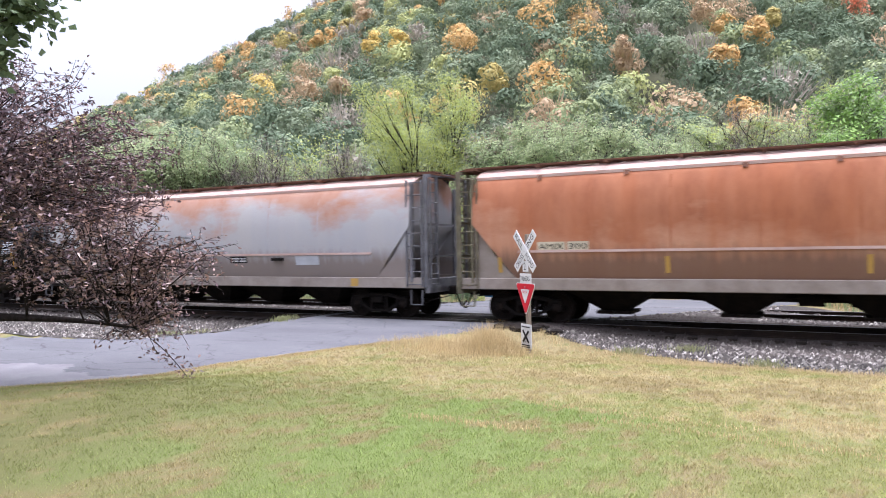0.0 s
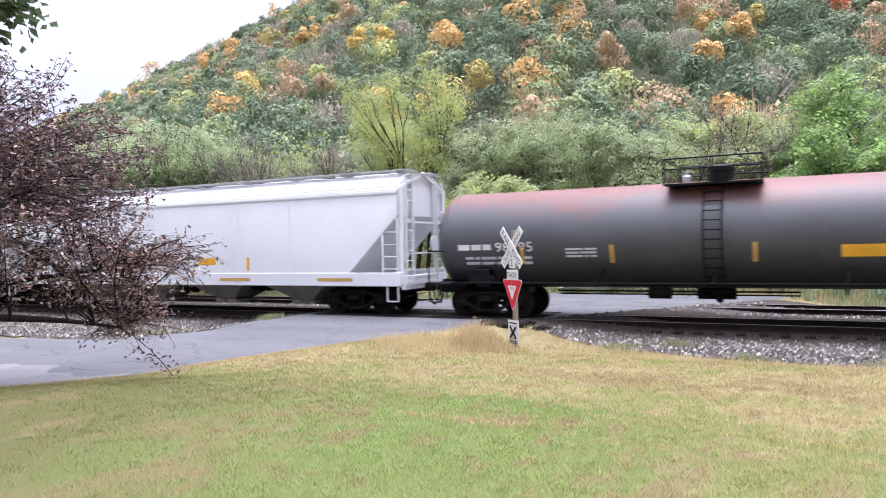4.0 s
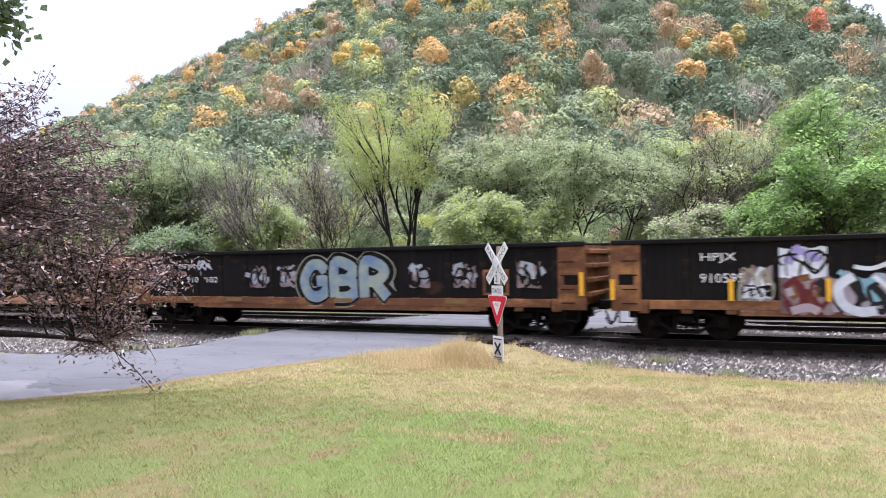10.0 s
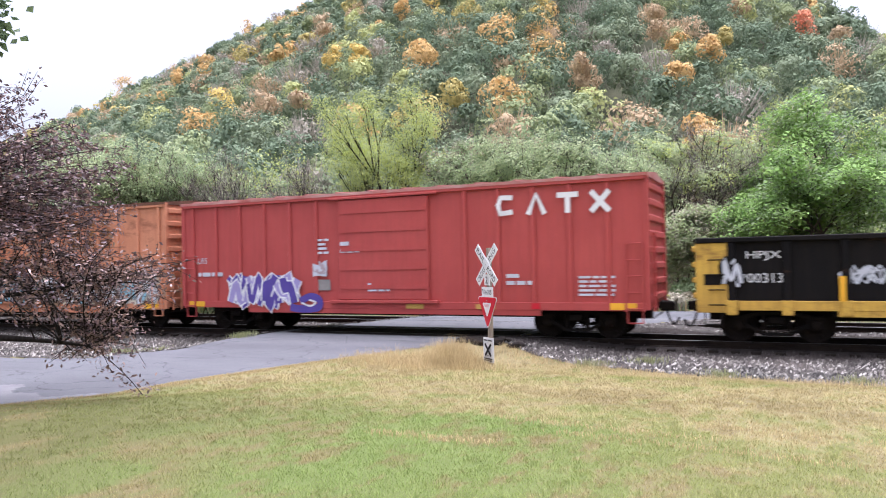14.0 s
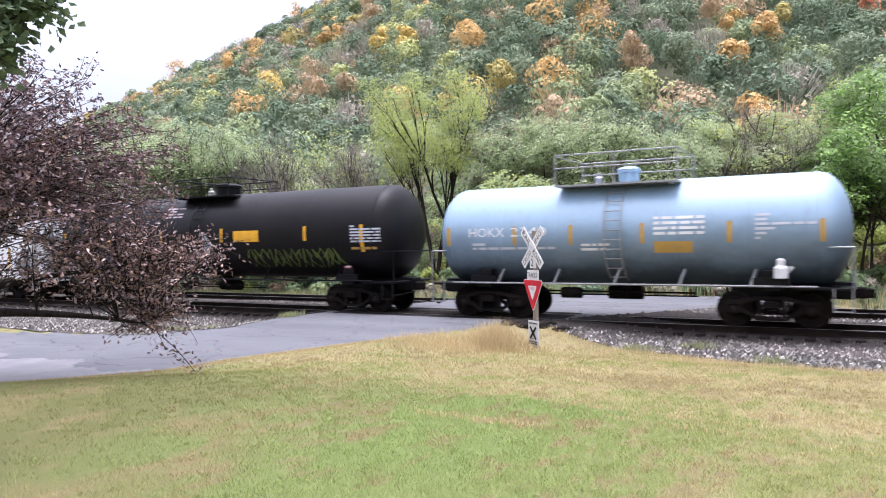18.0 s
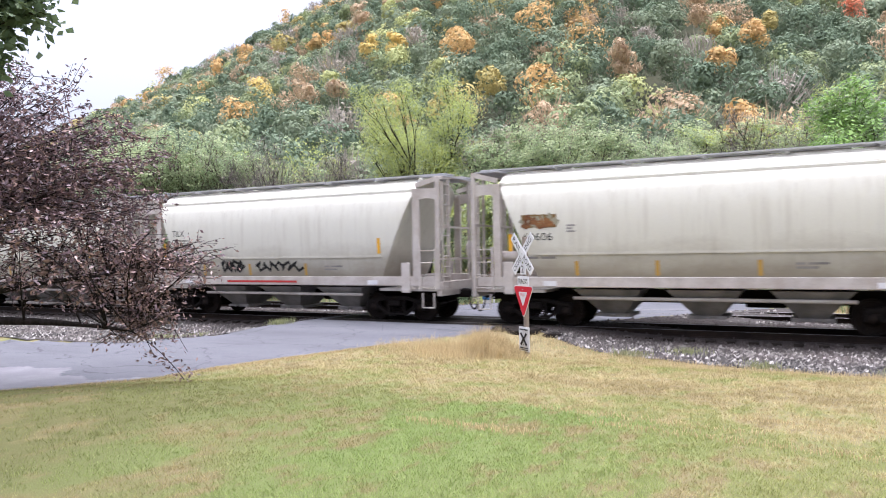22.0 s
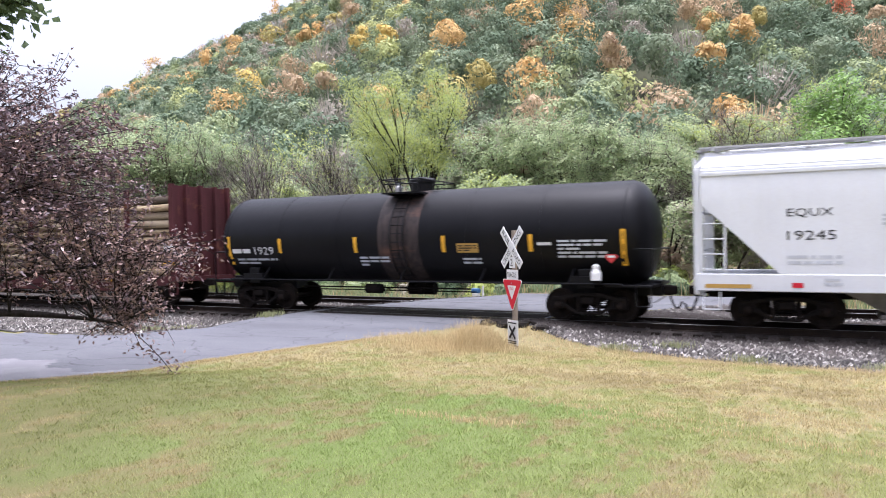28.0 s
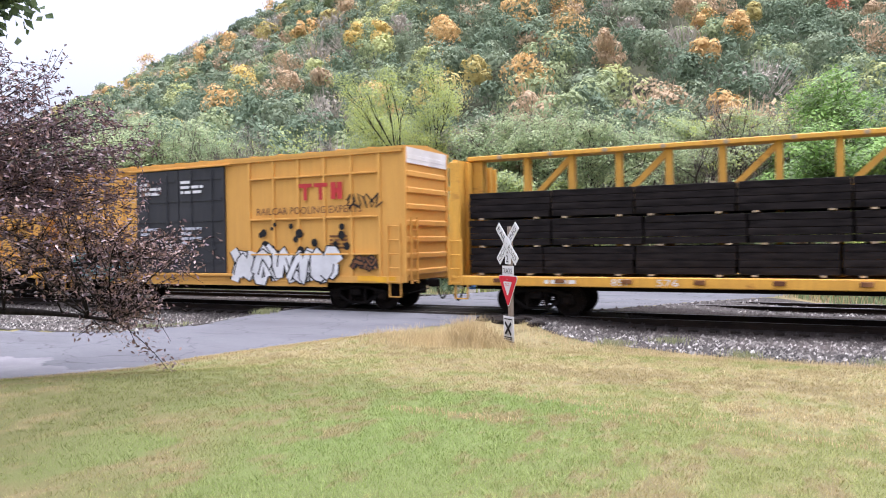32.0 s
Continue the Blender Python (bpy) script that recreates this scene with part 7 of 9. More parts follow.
# ---- the centre-beam flatcar with bundles of black timber ----
def beam_car(hi, lo):
    car, e = start("centrebeam_flatcar", "yellow centre-beam flatcar with truss and end bulkheads", "flatcar", hi, lo)
    bm = bmesh.new()
    box(bm, -e + 0.05, e - 0.05, -1.45, 1.45, 1.05, 1.16)
    part("deck", bm, "beam_yellow", car)
    for s in (-1, 1):
        bm = bmesh.new()
        box(bm, -e + 0.05, e - 0.05, s * 1.42, s * 1.54, 0.9, 1.18, 0.02)
        part("side_sill", bm, "beam_yellow", car)
        bm = bmesh.new()
        prism(bm, [(-1.5, 1.1), (1.5, 1.1), (1.5, 3.4), (1.2, 4.7), (-1.2, 4.7), (-1.5, 3.4)], s * (e - 0.06) - 0.05, s * (e - 0.06) + 0.05)
        wall = part("bulkhead", bm, "beam_yellow", car)
        for y in (-1.45, -0.5, 0.5, 1.45):
            bm = bmesh.new()
            bar(bm, (s * (e - 0.2), y, 1.1), (s * (e - 0.2), y * 0.85, 4.65), 0.12, 0.26)
            part("stiffener", bm, "beam_yellow", wall)
        for z in (1.7, 2.4, 3.1, 3.8, 4.5):
            bm = bmesh.new()
            bar(bm, (s * (e + 0.02), -1.4, z), (s * (e + 0.02), 1.4, z), 0.1, 0.12)
            part("stiffener", bm, "beam_yellow", wall)
        for y in (-0.12, 0.12):
            bm = bmesh.new()
            box(bm, s * (e - 0.1), s * (e - 0.55), y - 0.05, y + 0.05, 3.5, 4.72)
            part("bulkhead_web", bm, "beam_yellow", car)
        for y in (-1.46, 1.46):
            bm = bmesh.new()
            box(bm, s * (e - 0.05), s * (e - 0.35), y - 0.06, y + 0.06, 1.1, 4.6, 0.02)
            part("bulkhead_flange", bm, "beam_yellow", car)
        ladder(car, s * (e - 0.25), -1.6, 0.9, 2.3, 0.4, "beam_yellow", step=0.4)
        stirrup(car, s * (e - 0.4), -1.5, "beam_yellow")
    bm = bmesh.new()
    box(bm, -e + 0.1, e - 0.1, -0.32, 0.32, 4.72, 4.86, 0.02)
    part("top_chord", bm, "beam_yellow", car)
    for k in range(14):
        x = -e + 1.2 + k * (2 * e - 2.4) / 13
        bm = bmesh.new()
        lathe(bm, [(0.07, 0.0), (0.07, 0.04), (0.04, 0.05)], Matrix.Translation((x, -0.34, 4.78)) @ Matrix.Rotation(radians(90), 4, "X"), 10)
        part("load_hook", bm, "lath", car)
    xs = np.linspace(-e + 2.0, e - 2.0, 15)
    post = None
    for k, x in enumerate(xs):
        if post is None:
            bm = bmesh.new()
            box(bm, -0.09, 0.09, -0.14, 0.14, 1.1, 4.75, 0.01)
            post = part("truss_post", bm, "beam_yellow", car)
            post.location.x = x
        else:
            again("truss_post", post, car, pose(x, 0, 0))
    for k in range(14):
        if k % 2 == 0:
            a, b = (xs[k], xs[k + 1]) if k < 7 else (xs[k + 1], xs[k])
            bm = bmesh.new()
            bar(bm, (b, 0, 4.7), (a, 0, 3.3), 0.16, 0.16)
            part("truss_diagonal", bm, "beam_yellow", car)
    bars(car, -e + 3.0, -e + 3.9, 0.94, 1.14, 1, "white", lambda z: 1.545, 190)
    letters(car, "857", -e + 4.9, 0.95, 0.18, "white", lambda z: 1.545, 0.5)
    letters(car, "576", -e + 6.1, 0.95, 0.18, "white", lambda z: 1.545, 0.55)
    for k in range(12):
        x = -e + 1.6 + k * (2 * e - 3.2) / 11
        bm = bmesh.new()
        box(bm, x - 0.14, x + 0.14, -1.6, -1.53, 1.0, 1.12, 0.01)
        part("winch", bm, "gon_orange", car)
    centre_sill(car, e - 0.3, 0.7, 1.05)
    for s in (-1, 1):
        truck(car, s * (e - 2.6))
    couplers(car, e + 0.05)
    brake_gear(car, 1.0)
    # three courses of timber bundles on laths
    rng = random.Random(31)
    for course in range(3):
        z = 1.2 + 0.82 * course
        x = -e + 0.5
        while x < e - 0.9:
            n = rng.choice((2.35, 2.6, 2.6))
            n = min(n, e - 0.5 - x)
            if course == 2 and x > e * 0.28:
                if not (0.42 * e < x < 0.62 * e):
                    x += n
                    continue
            b = thing("timber_bundle", "bundle of black treated timber on pale laths", "timber bundle", "timber bundles on the flatcar")
            MOVERS.append((b, (hi + lo) / 2 + x + n / 2, NEAR_TRACK, z))
            for j in range(4):
                for y in range(2):
                    for s in (-1, 1):
                        bm = bmesh.new()
                        box(bm, -n / 2 + rng.uniform(0.01, 0.06), n / 2 - rng.uniform(0.01, 0.06), s * (0.42 + 0.5 * y) - 0.24, s * (0.42 + 0.5 * y) + 0.24 - rng.uniform(0, 0.02), 0.05 + 0.19 * j, 0.05 + 0.19 * j + 0.182, 0.012)
                        part("timber", bm, "lumber", b)
            if x + n > e - 1.0 or course == 2:      # bundles whose sawn ends lie open
                for j in range(4):
                    for y in range(2):
                        for s in (-1, 1):
                            bm = bmesh.new()
                            box(bm, n / 2 - 0.004, n / 2 + 0.004, s * (0.42 + 0.5 * y) - 0.2, s * (0.42 + 0.5 * y) + 0.18, 0.07 + 0.19 * j, 0.07 + 0.19 * j + 0.14)
                            part("sawn_end", bm, "sawn_dark", b)
            for dx in (-n * 0.33, n * 0.33):
                bm = bmesh.new()
                box(bm, dx - 0.07, dx + 0.07, -1.2, 1.2, 0.0, 0.05)
                part("lath", bm, "lath", b)
            x += n


beam_car(-435.55, -459.2)

# two yellow boxcars at the end of what is seen
car, e, side, px = boxcar("yellow boxcar with black double doors and white graffiti", -460.7, -477.0, "box_yellow", 0.8, 5.2, "box_yellow", (-3.6, 0.85, "door_black", "double"), "grid", 1.06, True)
bm = bmesh.new()
for a, b, c, d in ((0.0, 0.55, 0.42, 0.55), (0.2, 0.34, 0.0, 0.42), (0.62, 1.17, 0.42, 0.55), (0.82, 0.96, 0.0, 0.42), (1.3, 1.5, 0.0, 0.55), (1.55, 1.75, 0.0, 0.55), (1.4, 1.65, 0.2, 0.36)):
    bm.faces.new([bm.verts.new((4.1 + u, -1.575 - 0.001 * a, 3.65 + v)) for u, v in ((a, c), (b, c), (b, d), (a, d))])
part("red_emblem", bm, "red_mark", car)
letters(car, "RAILCAR POOLING EXPERTS", 2.3, 3.2, 0.24, "brown_trim", lambda z: 1.575, 4.3)
graffiti(car, 1.3, 5.5, 0.86, 2.1, 5, "white", "black", lambda z: 1.57, 201, 0.36)
rng = random.Random(8)
for k in range(22):
    x, z = rng.uniform(2.2, 6.0), rng.uniform(1.9, 2.9)
    bm = bmesh.new()
    lathe(bm, [(0.01, 0), (rng.uniform(0.06, 0.17), 0.0), (0.01, 0.003)], Matrix.Translation((x, -1.572, z)) @ Matrix.Rotation(radians(90), 4, "X"), 9)
    part("spray_blot", bm, "black", car)
scrawl(car, 6.0, 7.3, 3.3, 3.8, "black", lambda z: 1.575, 202, 0.06, 5)
for x in (-3.3, -1.2):
    bars(car, x, x + 1.1, 4.05, 4.6, 3, "white", lambda z: 1.66, 203)
    bars(car, x, x + 1.0, 2.2, 2.9, 4, "silver", lambda z: 1.66, 204)
patch(car, "white_card", -2.0, -1.65, 1.9, 2.25, "white", lambda z: 1.66, 0.05, 1)
bars(car, 5.3, 6.0, 2.0, 2.5, 4, "gon_orange", side, 205)
patch(car, "yellow_notice", 6.4, 7.1, 0.98, 1.15, "yellow", lambda z: 1.57, 0.01, 1)
graffiti(car, 6.3, 7.1, 1.35, 1.8, 2, "gon_orange", "black", lambda z: 1.57, 206, 0.1)
graffiti(car, -e + 0.8, -3.9, 0.9, 2.0, 4, "sky_blue", "teal", lambda z: 1.57, 207, 0.3, "pinkish", "grey_patch")
boxcar("yellow boxcar at the tail of the train", -478.0, -494.3, "box_yellow", 0.8, 5.2, "box_yellow", (-2.7, 1.75, "door_black", "double"), "grid", 1.06, True)


# ---- woods: leaves are small blades gathered in clumps, boughs are tapered tubes ----
GREENS = {
    "dark": leaf_paint("dark_green_leaves", (0.085, 0.13, 0.07), (0.16, 0.21, 0.11), through=0.3),
    "blue": leaf_paint("blue_green_leaves", (0.15, 0.215, 0.13), (0.26, 0.33, 0.2), through=0.35),
    "mid": leaf_paint("green_leaves", (0.195, 0.265, 0.135), (0.34, 0.42, 0.22), through=0.5),
    "pale": leaf_paint("pale_green_leaves", (0.285, 0.355, 0.175), (0.5, 0.555, 0.325), through=0.5),
    "bright": leaf_paint("bright_green_leaves", (0.17, 0.3, 0.075), (0.32, 0.47, 0.14), through=0.28),
    "lime": leaf_paint("yellow_green_leaves", (0.36, 0.43, 0.12), (0.58, 0.62, 0.22), through=0.45),
    "yellow": leaf_paint("yellow_autumn_leaves", (0.46, 0.35, 0.12), (0.6, 0.45, 0.16), through=0.28),
    "orange": leaf_paint("orange_autumn_leaves", (0.42, 0.27, 0.13), (0.54, 0.36, 0.18), through=0.28),
    "rust": leaf_paint("rust_brown_leaves", (0.28, 0.2, 0.14), (0.4, 0.29, 0.2), through=0.28),
    "grey": leaf_paint("thin_grey_brown_foliage", (0.28, 0.255, 0.19), (0.42, 0.385, 0.29), through=0.28),
    "red": leaf_paint("red_maple_leaves", (0.48, 0.17, 0.1), (0.6, 0.26, 0.15), through=0.28),
    "purple": leaf_paint("dark_purple_leaves", (0.04, 0.026, 0.031), (0.21, 0.125, 0.128), 0.36, 0.16),
    "russet": leaf_paint("russet_leaves", (0.15, 0.09, 0.078), (0.36, 0.23, 0.18), 0.32, 0.15),
    "straw": leaf_paint("dry_straw_grass", (0.42, 0.33, 0.17), (0.64, 0.52, 0.29), 0.8, 0.45),
    "weed": leaf_paint("pale_weeds", (0.2, 0.23, 0.1), (0.36, 0.36, 0.19), 0.8),
}
M["bark"] = surface("grey_brown_bark", (0.05, 0.042, 0.036), (0.1, 0.085, 0.07), 6, 30, 0.9, 0, 0.6, (3, 3, 0.6))
M["twig"] = surface("grey_brown_twigs", (0.16, 0.14, 0.125), (0.25, 0.22, 0.2), 3, 20, 0.9, 0, 0.0)
M["bark_dark"] = surface("dark_wet_bark", (0.018, 0.015, 0.014), (0.04, 0.033, 0.03), 6, 30, 0.85, 0, 0.6, (3, 3, 0.6))
M["bark_red"] = surface("reddish_bark", (0.075, 0.05, 0.045), (0.13, 0.095, 0.085), 6, 30, 0.9, 0, 0.6, (3, 3, 0.6))


def at(az, el, d):
    """A place d metres from the viewing point, az degrees to the left of the line square to the railway and el degrees up."""
    a, e = radians(az), radians(el)
    return Vector((-math.sin(a) * math.cos(e) * d, math.cos(a) * math.cos(e) * d, 2.25 + math.sin(e) * d))


def raw_mesh(name, co, faces, material, smooth=False):
    """A mesh from arrays: co (n, 3), faces (m, 3 or 4)."""
    me = bpy.data.meshes.new(name)
    k = faces.shape[1]
    me.vertices.add(len(co))
    me.vertices.foreach_set("co", co.astype(np.float32).ravel())
    me.loops.add(faces.size)
    me.loops.foreach_set("vertex_index", faces.astype(np.int32).ravel())
    me.polygons.add(len(faces))
    me.polygons.foreach_set("loop_start", np.arange(0, faces.size, k, dtype=np.int32))
    me.update(calc_edges=True)
    if smooth:
        me.shade_smooth()
    me.materials.append(material)
    return me


def scales(rng, centres, normals, length, width, loose=0.4):
    """Leaf sprays that lie along the outside of a crown, like shingles out of order."""
    n = len(centres)
    k = normals + rng.normal(0, loose, (n, 3))
    k /= np.linalg.norm(k, axis=1, keepdims=True)
    a = np.cross(k, rng.normal(size=(n, 3)))
    a /= np.linalg.norm(a, axis=1, keepdims=True) + 1e-9
    b = np.cross(k, a)
    s = rng.uniform(0.6, 1.25, (n, 1))
    L, W = a * length * s * 0.5, b * width * s * 0.5
    co = np.stack([centres - L - W, centres + L * 0.9 - W * 0.4, centres + W * 1.2 + L * 0.1], 1).reshape(-1, 3)
    return co, np.arange(3 * n).reshape(-1, 3)


def tubes(segments, sides=5):
    """Tapered tubes for rows of (x0, y0, z0, x1, y1, z1, r0, r1)."""
    s = np.array(segments, float)
    p, q, r0, r1 = s[:, :3], s[:, 3:6], s[:, 6], s[:, 7]
    d = q - p
    d /= np.linalg.norm(d, axis=1, keepdims=True) + 1e-9
    ref = np.where(np.abs(d[:, 2:3]) > 0.9, [[1.0, 0, 0]], [[0, 0, 1.0]])
    u = np.cross(d, ref)
    u /= np.linalg.norm(u, axis=1, keepdims=True) + 1e-9
    v = np.cross(d, u)
    ang = np.arange(sides) * 2 * np.pi / sides
    ring = np.cos(ang)[None, :, None] * u[:, None] + np.sin(ang)[None, :, None] * v[:, None]
    a = p[:, None] + ring * r0[:, None, None]
    b = q[:, None] + ring * r1[:, None, None]
    co = np.concatenate([a, b], 1).reshape(-1, 3)
    i = np.arange(sides)
    base = np.stack([i, (i + 1) % sides, (i + 1) % sides + sides, i + sides], -1)
    f = (base[None] + (np.arange(len(s)) * 2 * sides)[:, None, None]).reshape(-1, 4)
    return co, f


def boughs(rows, thin=0.03):
    """Tubes for a tree: six sides for limbs, three for thin twigs."""
    a, fa = tubes([s for s in rows if s[6] >= thin], 6)
    b, fb = tubes([s for s in rows if s[6] < thin], 3)
    return np.concatenate([a, b]), np.concatenate([fa, fb + len(a)])


def grow(rng, base, height, spread_by, stems, levels=3, lean=0.25, fork=(3, 5), start=0.35):
    """Stems that fork into boughs and twigs: the tubes and the twig ends."""
    segs, tips = [], []

    def branch(p, d, length, r, level):
        n = 4 if level == 0 else 3
        p0, twig = Vector(p), level >= levels
        for k in range(n):
            d = d + Vector(rng.normal(0, 0.11, 3))
            d.z += 0.05 if level else 0.0
            d.normalize()
            q = p + d * (length / n)
            if not twig:
                segs.append((*p, *q, r * (1 - 0.6 * k / n), r * (1 - 0.6 * (k + 1) / n)))
            if level < levels and (k + 1) / n >= start:
                for _ in range(int(rng.integers(fork[0] - 1, fork[1]))):
                    side = Vector(rng.normal(0, 1, 3))
                    side = (side - d * side.dot(d)).normalized()
                    e = (d * rng.uniform(0.65, 1.1) + side * rng.uniform(0.4, 0.9) * spread_by).normalized()
                    branch(q, e, length * rng.uniform(0.34, 0.5), max(r * 0.45, 0.008), level + 1)
            p = q
        if twig:
            segs.append((*p0, *p, r, r * 0.4))
        if level >= levels - 1:
            tips.append(tuple(p))

    for s in range(stems):
        a = rng.uniform(0, 2 * math.pi)
        off = Vector((math.cos(a), math.sin(a), 0)) * (0.1 + 0.12 * stems) * (stems > 1)
        d = (Vector((0, 0, 1)) + Vector((math.cos(a), math.sin(a), 0)) * rng.uniform(0.3, 1.0) * lean * (1.4 if stems > 1 else 0.5)).normalized()
        branch(Vector(base) + off, d, height * rng.uniform(0.58, 0.72), 0.018 * height / math.sqrt(stems), 0)
    return segs, np.array(tips)


def sprays(rng, centres, axis, length, leaflet, pairs=3, droop=0.3):
    """Compound leaves: a stalk that leans out from the axis and droops, with pairs of pointed leaflets, one triangle each."""
    n = len(centres)
    out = centres[:, :2] - axis[:, :2]
    out = out / (np.linalg.norm(out, axis=1, keepdims=True) + 1e-6)
    a = np.concatenate([out + rng.normal(0, 0.75, (n, 2)), rng.normal(-droop, 0.25, (n, 1))], 1)
    a /= np.linalg.norm(a, axis=1, keepdims=True)
    up = np.array([0, 0, 1.0]) + rng.normal(0, 0.3, (n, 3))
    b = np.cross(up, a)
    b /= np.linalg.norm(b, axis=1, keepdims=True) + 1e-9
    k = np.cross(a, b)
    size = rng.uniform(0.65, 1.25, (n, 1))
    tris = []
    for i in range(pairs):
        u = (i + 0.6) / pairs
        foot = centres + a * (length * size * (u - 0.4)) - k * (0.25 * length * size * u * u)
        for s in (-1, 1):
            d = b * s + a * (0.35 + 0.25 * u) - k * rng.uniform(0.05, 0.45, (n, 1))
            d /= np.linalg.norm(d, axis=1, keepdims=True)
            L = leaflet * size * rng.uniform(0.75, 1.15, (n, 1)) * (1.1 - 0.35 * u)
            w = a * (0.34 * L)
            tris.append(np.stack([foot + 0.25 * L * d - w, foot + 0.3 * L * d + w, foot + L * d], 1))
    co = np.concatenate(tris, 1).reshape(-1, 3)
    return co, np.arange(len(co)).reshape(-1, 3)


def flakes(rng, centres, length, width, hang=0.0):
    """Small single leaves, one triangle each; hang draws their tips downwards."""
    n = len(centres)
    a = rng.normal(size=(n, 3))
    a[:, 2] = a[:, 2] * 0.6 - hang
    a /= np.linalg.norm(a, axis=1, keepdims=True)
    b = np.cross(a, rng.normal(size=(n, 3)))
    b /= np.linalg.norm(b, axis=1, keepdims=True) + 1e-9
    s = rng.uniform(0.65, 1.3, (n, 1))
    L, W = a * length * s, b * width * s * 0.5
    co = np.stack([centres - 0.3 * L, centres + 0.1 * L + W, centres + 0.7 * L - 0.3 * W], 1).reshape(-1, 3)
    return co, np.arange(3 * n).reshape(-1, 3)


def twig_fans(rng, tips, count, length, width):
    """Fine bare twigs that rise from the ends of the boughs."""
    c = np.repeat(tips, count, 0) + rng.normal(0, 0.12, (len(tips) * count, 3))
    n = len(c)
    d = rng.normal(0, 0.55, (n, 3)) + [0, 0, 0.8]
    d /= np.linalg.norm(d, axis=1, keepdims=True)
    b = np.cross(d, rng.normal(size=(n, 3)))
    b *= 0.5 * width / (np.linalg.norm(b, axis=1, keepdims=True) + 1e-9)
    co = np.stack([c - b, c + b, c + d * length * rng.uniform(0.5, 1.3, (n, 1))], 1).reshape(-1, 3)
    return co, np.arange(3 * n).reshape(-1, 3)


def tree(name, label, x, y, height, paint, seed, spread_by=1.0, stems=1, leafy=5, clump=0.7, leaf=0.25, levels=3, bark="bark", second=None, lean=0.25, start=0.35, low=0.0, kind="compound", twigs=0):
    """A broadleaf tree in leaf: trunk with limbs, and a crown of compound leaves or of many small single ones."""
    rng = np.random.default_rng(seed)
    z = float(ground_height(np.array(x), np.array(y))) - 0.1
    z = max(z, float(hill_height(np.array(x), np.array(y))))
    segs, tips = grow(rng, (0, 0, 0), height, spread_by, stems, levels, lean, start=start)
    top = tips[:, 2].max()
    k = height / (top + 0.3)
    rows = [tuple(k * c for c in s[:6]) + s[6:] for s in segs]
    co, f = boughs(rows)
    root = thing(name, label, "tree", "trees behind the tracks")
    root.location = (x, y, z)
    trunk = new("trunk", raw_mesh("trunk", co, f, M[bark], True))
    trunk.parent = root
    tips = tips * k
    tips = tips[tips[:, 2] > low * height]
    if twigs:
        co, f = twig_fans(rng, tips, twigs, 0.75, 0.022)
        o = new("twig_tangle", raw_mesh("twig_tangle", co, f, M["twig"]))
        o.parent = root
    if leafy:
        n = len(tips)
        c = np.repeat(tips, leafy, 0) + rng.normal(0, clump * 0.5, (n * leafy, 3)) * [1, 1, 0.42]
        which = rng.random(len(c)) < (0.3 if second else -1)
        for sel, name_of, green in ((~which, "crown", paint), (which, "crown_tinge", second)):
            if not sel.any():
                continue
            if kind == "compound":
                lc, lf = sprays(rng, c[sel], np.zeros((int(sel.sum()), 3)), 2.6 * leaf, leaf)
            else:
                lc, lf = flakes(rng, c[sel], leaf, leaf * 0.45, 0.5)
            o = new(name_of, raw_mesh(name_of, lc, lf, GREENS[green]))
            o.parent = root
    return root


# ---- the hill ----
RIDGE_AZ = [-180, -60, -30, -18, -12, -9, -6.8, -4, -1, 4, 10, 18, 26, 32, 35, 38, 41, 44.4, 47.3, 51, 54, 60, 70, 90, 180]
RIDGE_EL = [0, 0.5, 1.0, 4.0, 8.0, 10.3, 12.4, 14.5, 16.4, 18.8, 21.0, 22.3, 21.5, 19.6, 18.3, 16.8, 15.3, 13.4, 11.9, 9.9, 8.3, 5.0, 2.0, 0.5, 0]


def hill_height(x, y):
    az = np.degrees(np.arctan2(-x, y))
    r = np.hypot(x, y)
    el = np.interp(az, RIDGE_AZ, RIDGE_EL)
    far = np.interp(az, [-20, 0, 20, 40, 55], [190, 200, 215, 270, 340])
    crest = 2.25 + np.tan(np.radians(el)) * far
    t = np.clip((r - 58) / (far - 58), 0, 1)
    lumps = 3.0 * np.sin(x * 0.045 + 1) * np.sin(y * 0.05) * t * (1 - t)
    back = np.clip((r - far) / 300, 0, 1)
    return np.where((el > 0.6) & (y > 0), crest * t ** 1.15 * (1 - back) + lumps, -5.0)


def hill():
    az = np.radians(np.linspace(-45, 80, 110))
    rr = np.concatenate([np.linspace(50, 240, 60), np.linspace(250, 640, 26)])
    A, R = np.meshgrid(az, rr)
    X, Y = -np.sin(A) * R, np.cos(A) * R
    co = np.stack([X, Y, hill_height(X, Y)], -1).reshape(-1, 3)
    i = np.arange(A.size).reshape(A.shape)
    f = np.stack([i[:-1, 1:], i[:-1, :-1], i[1:, :-1], i[1:, 1:]], -1).reshape(-1, 4)
    # litter colour darkened so the gaps between crowns read as shade
    M["litter"] = surface("litter_and_brush_with_gap_shade", (0.05, 0.058, 0.035), (0.09, 0.09, 0.055), 0.2, 4, 0.95, 0, 0.5, world_space=True)
    return tagged(new("hill", raw_mesh("hill", co, f, M["litter"], True)), "steep hill under autumn woods", "hill", kind="structure")


hill()


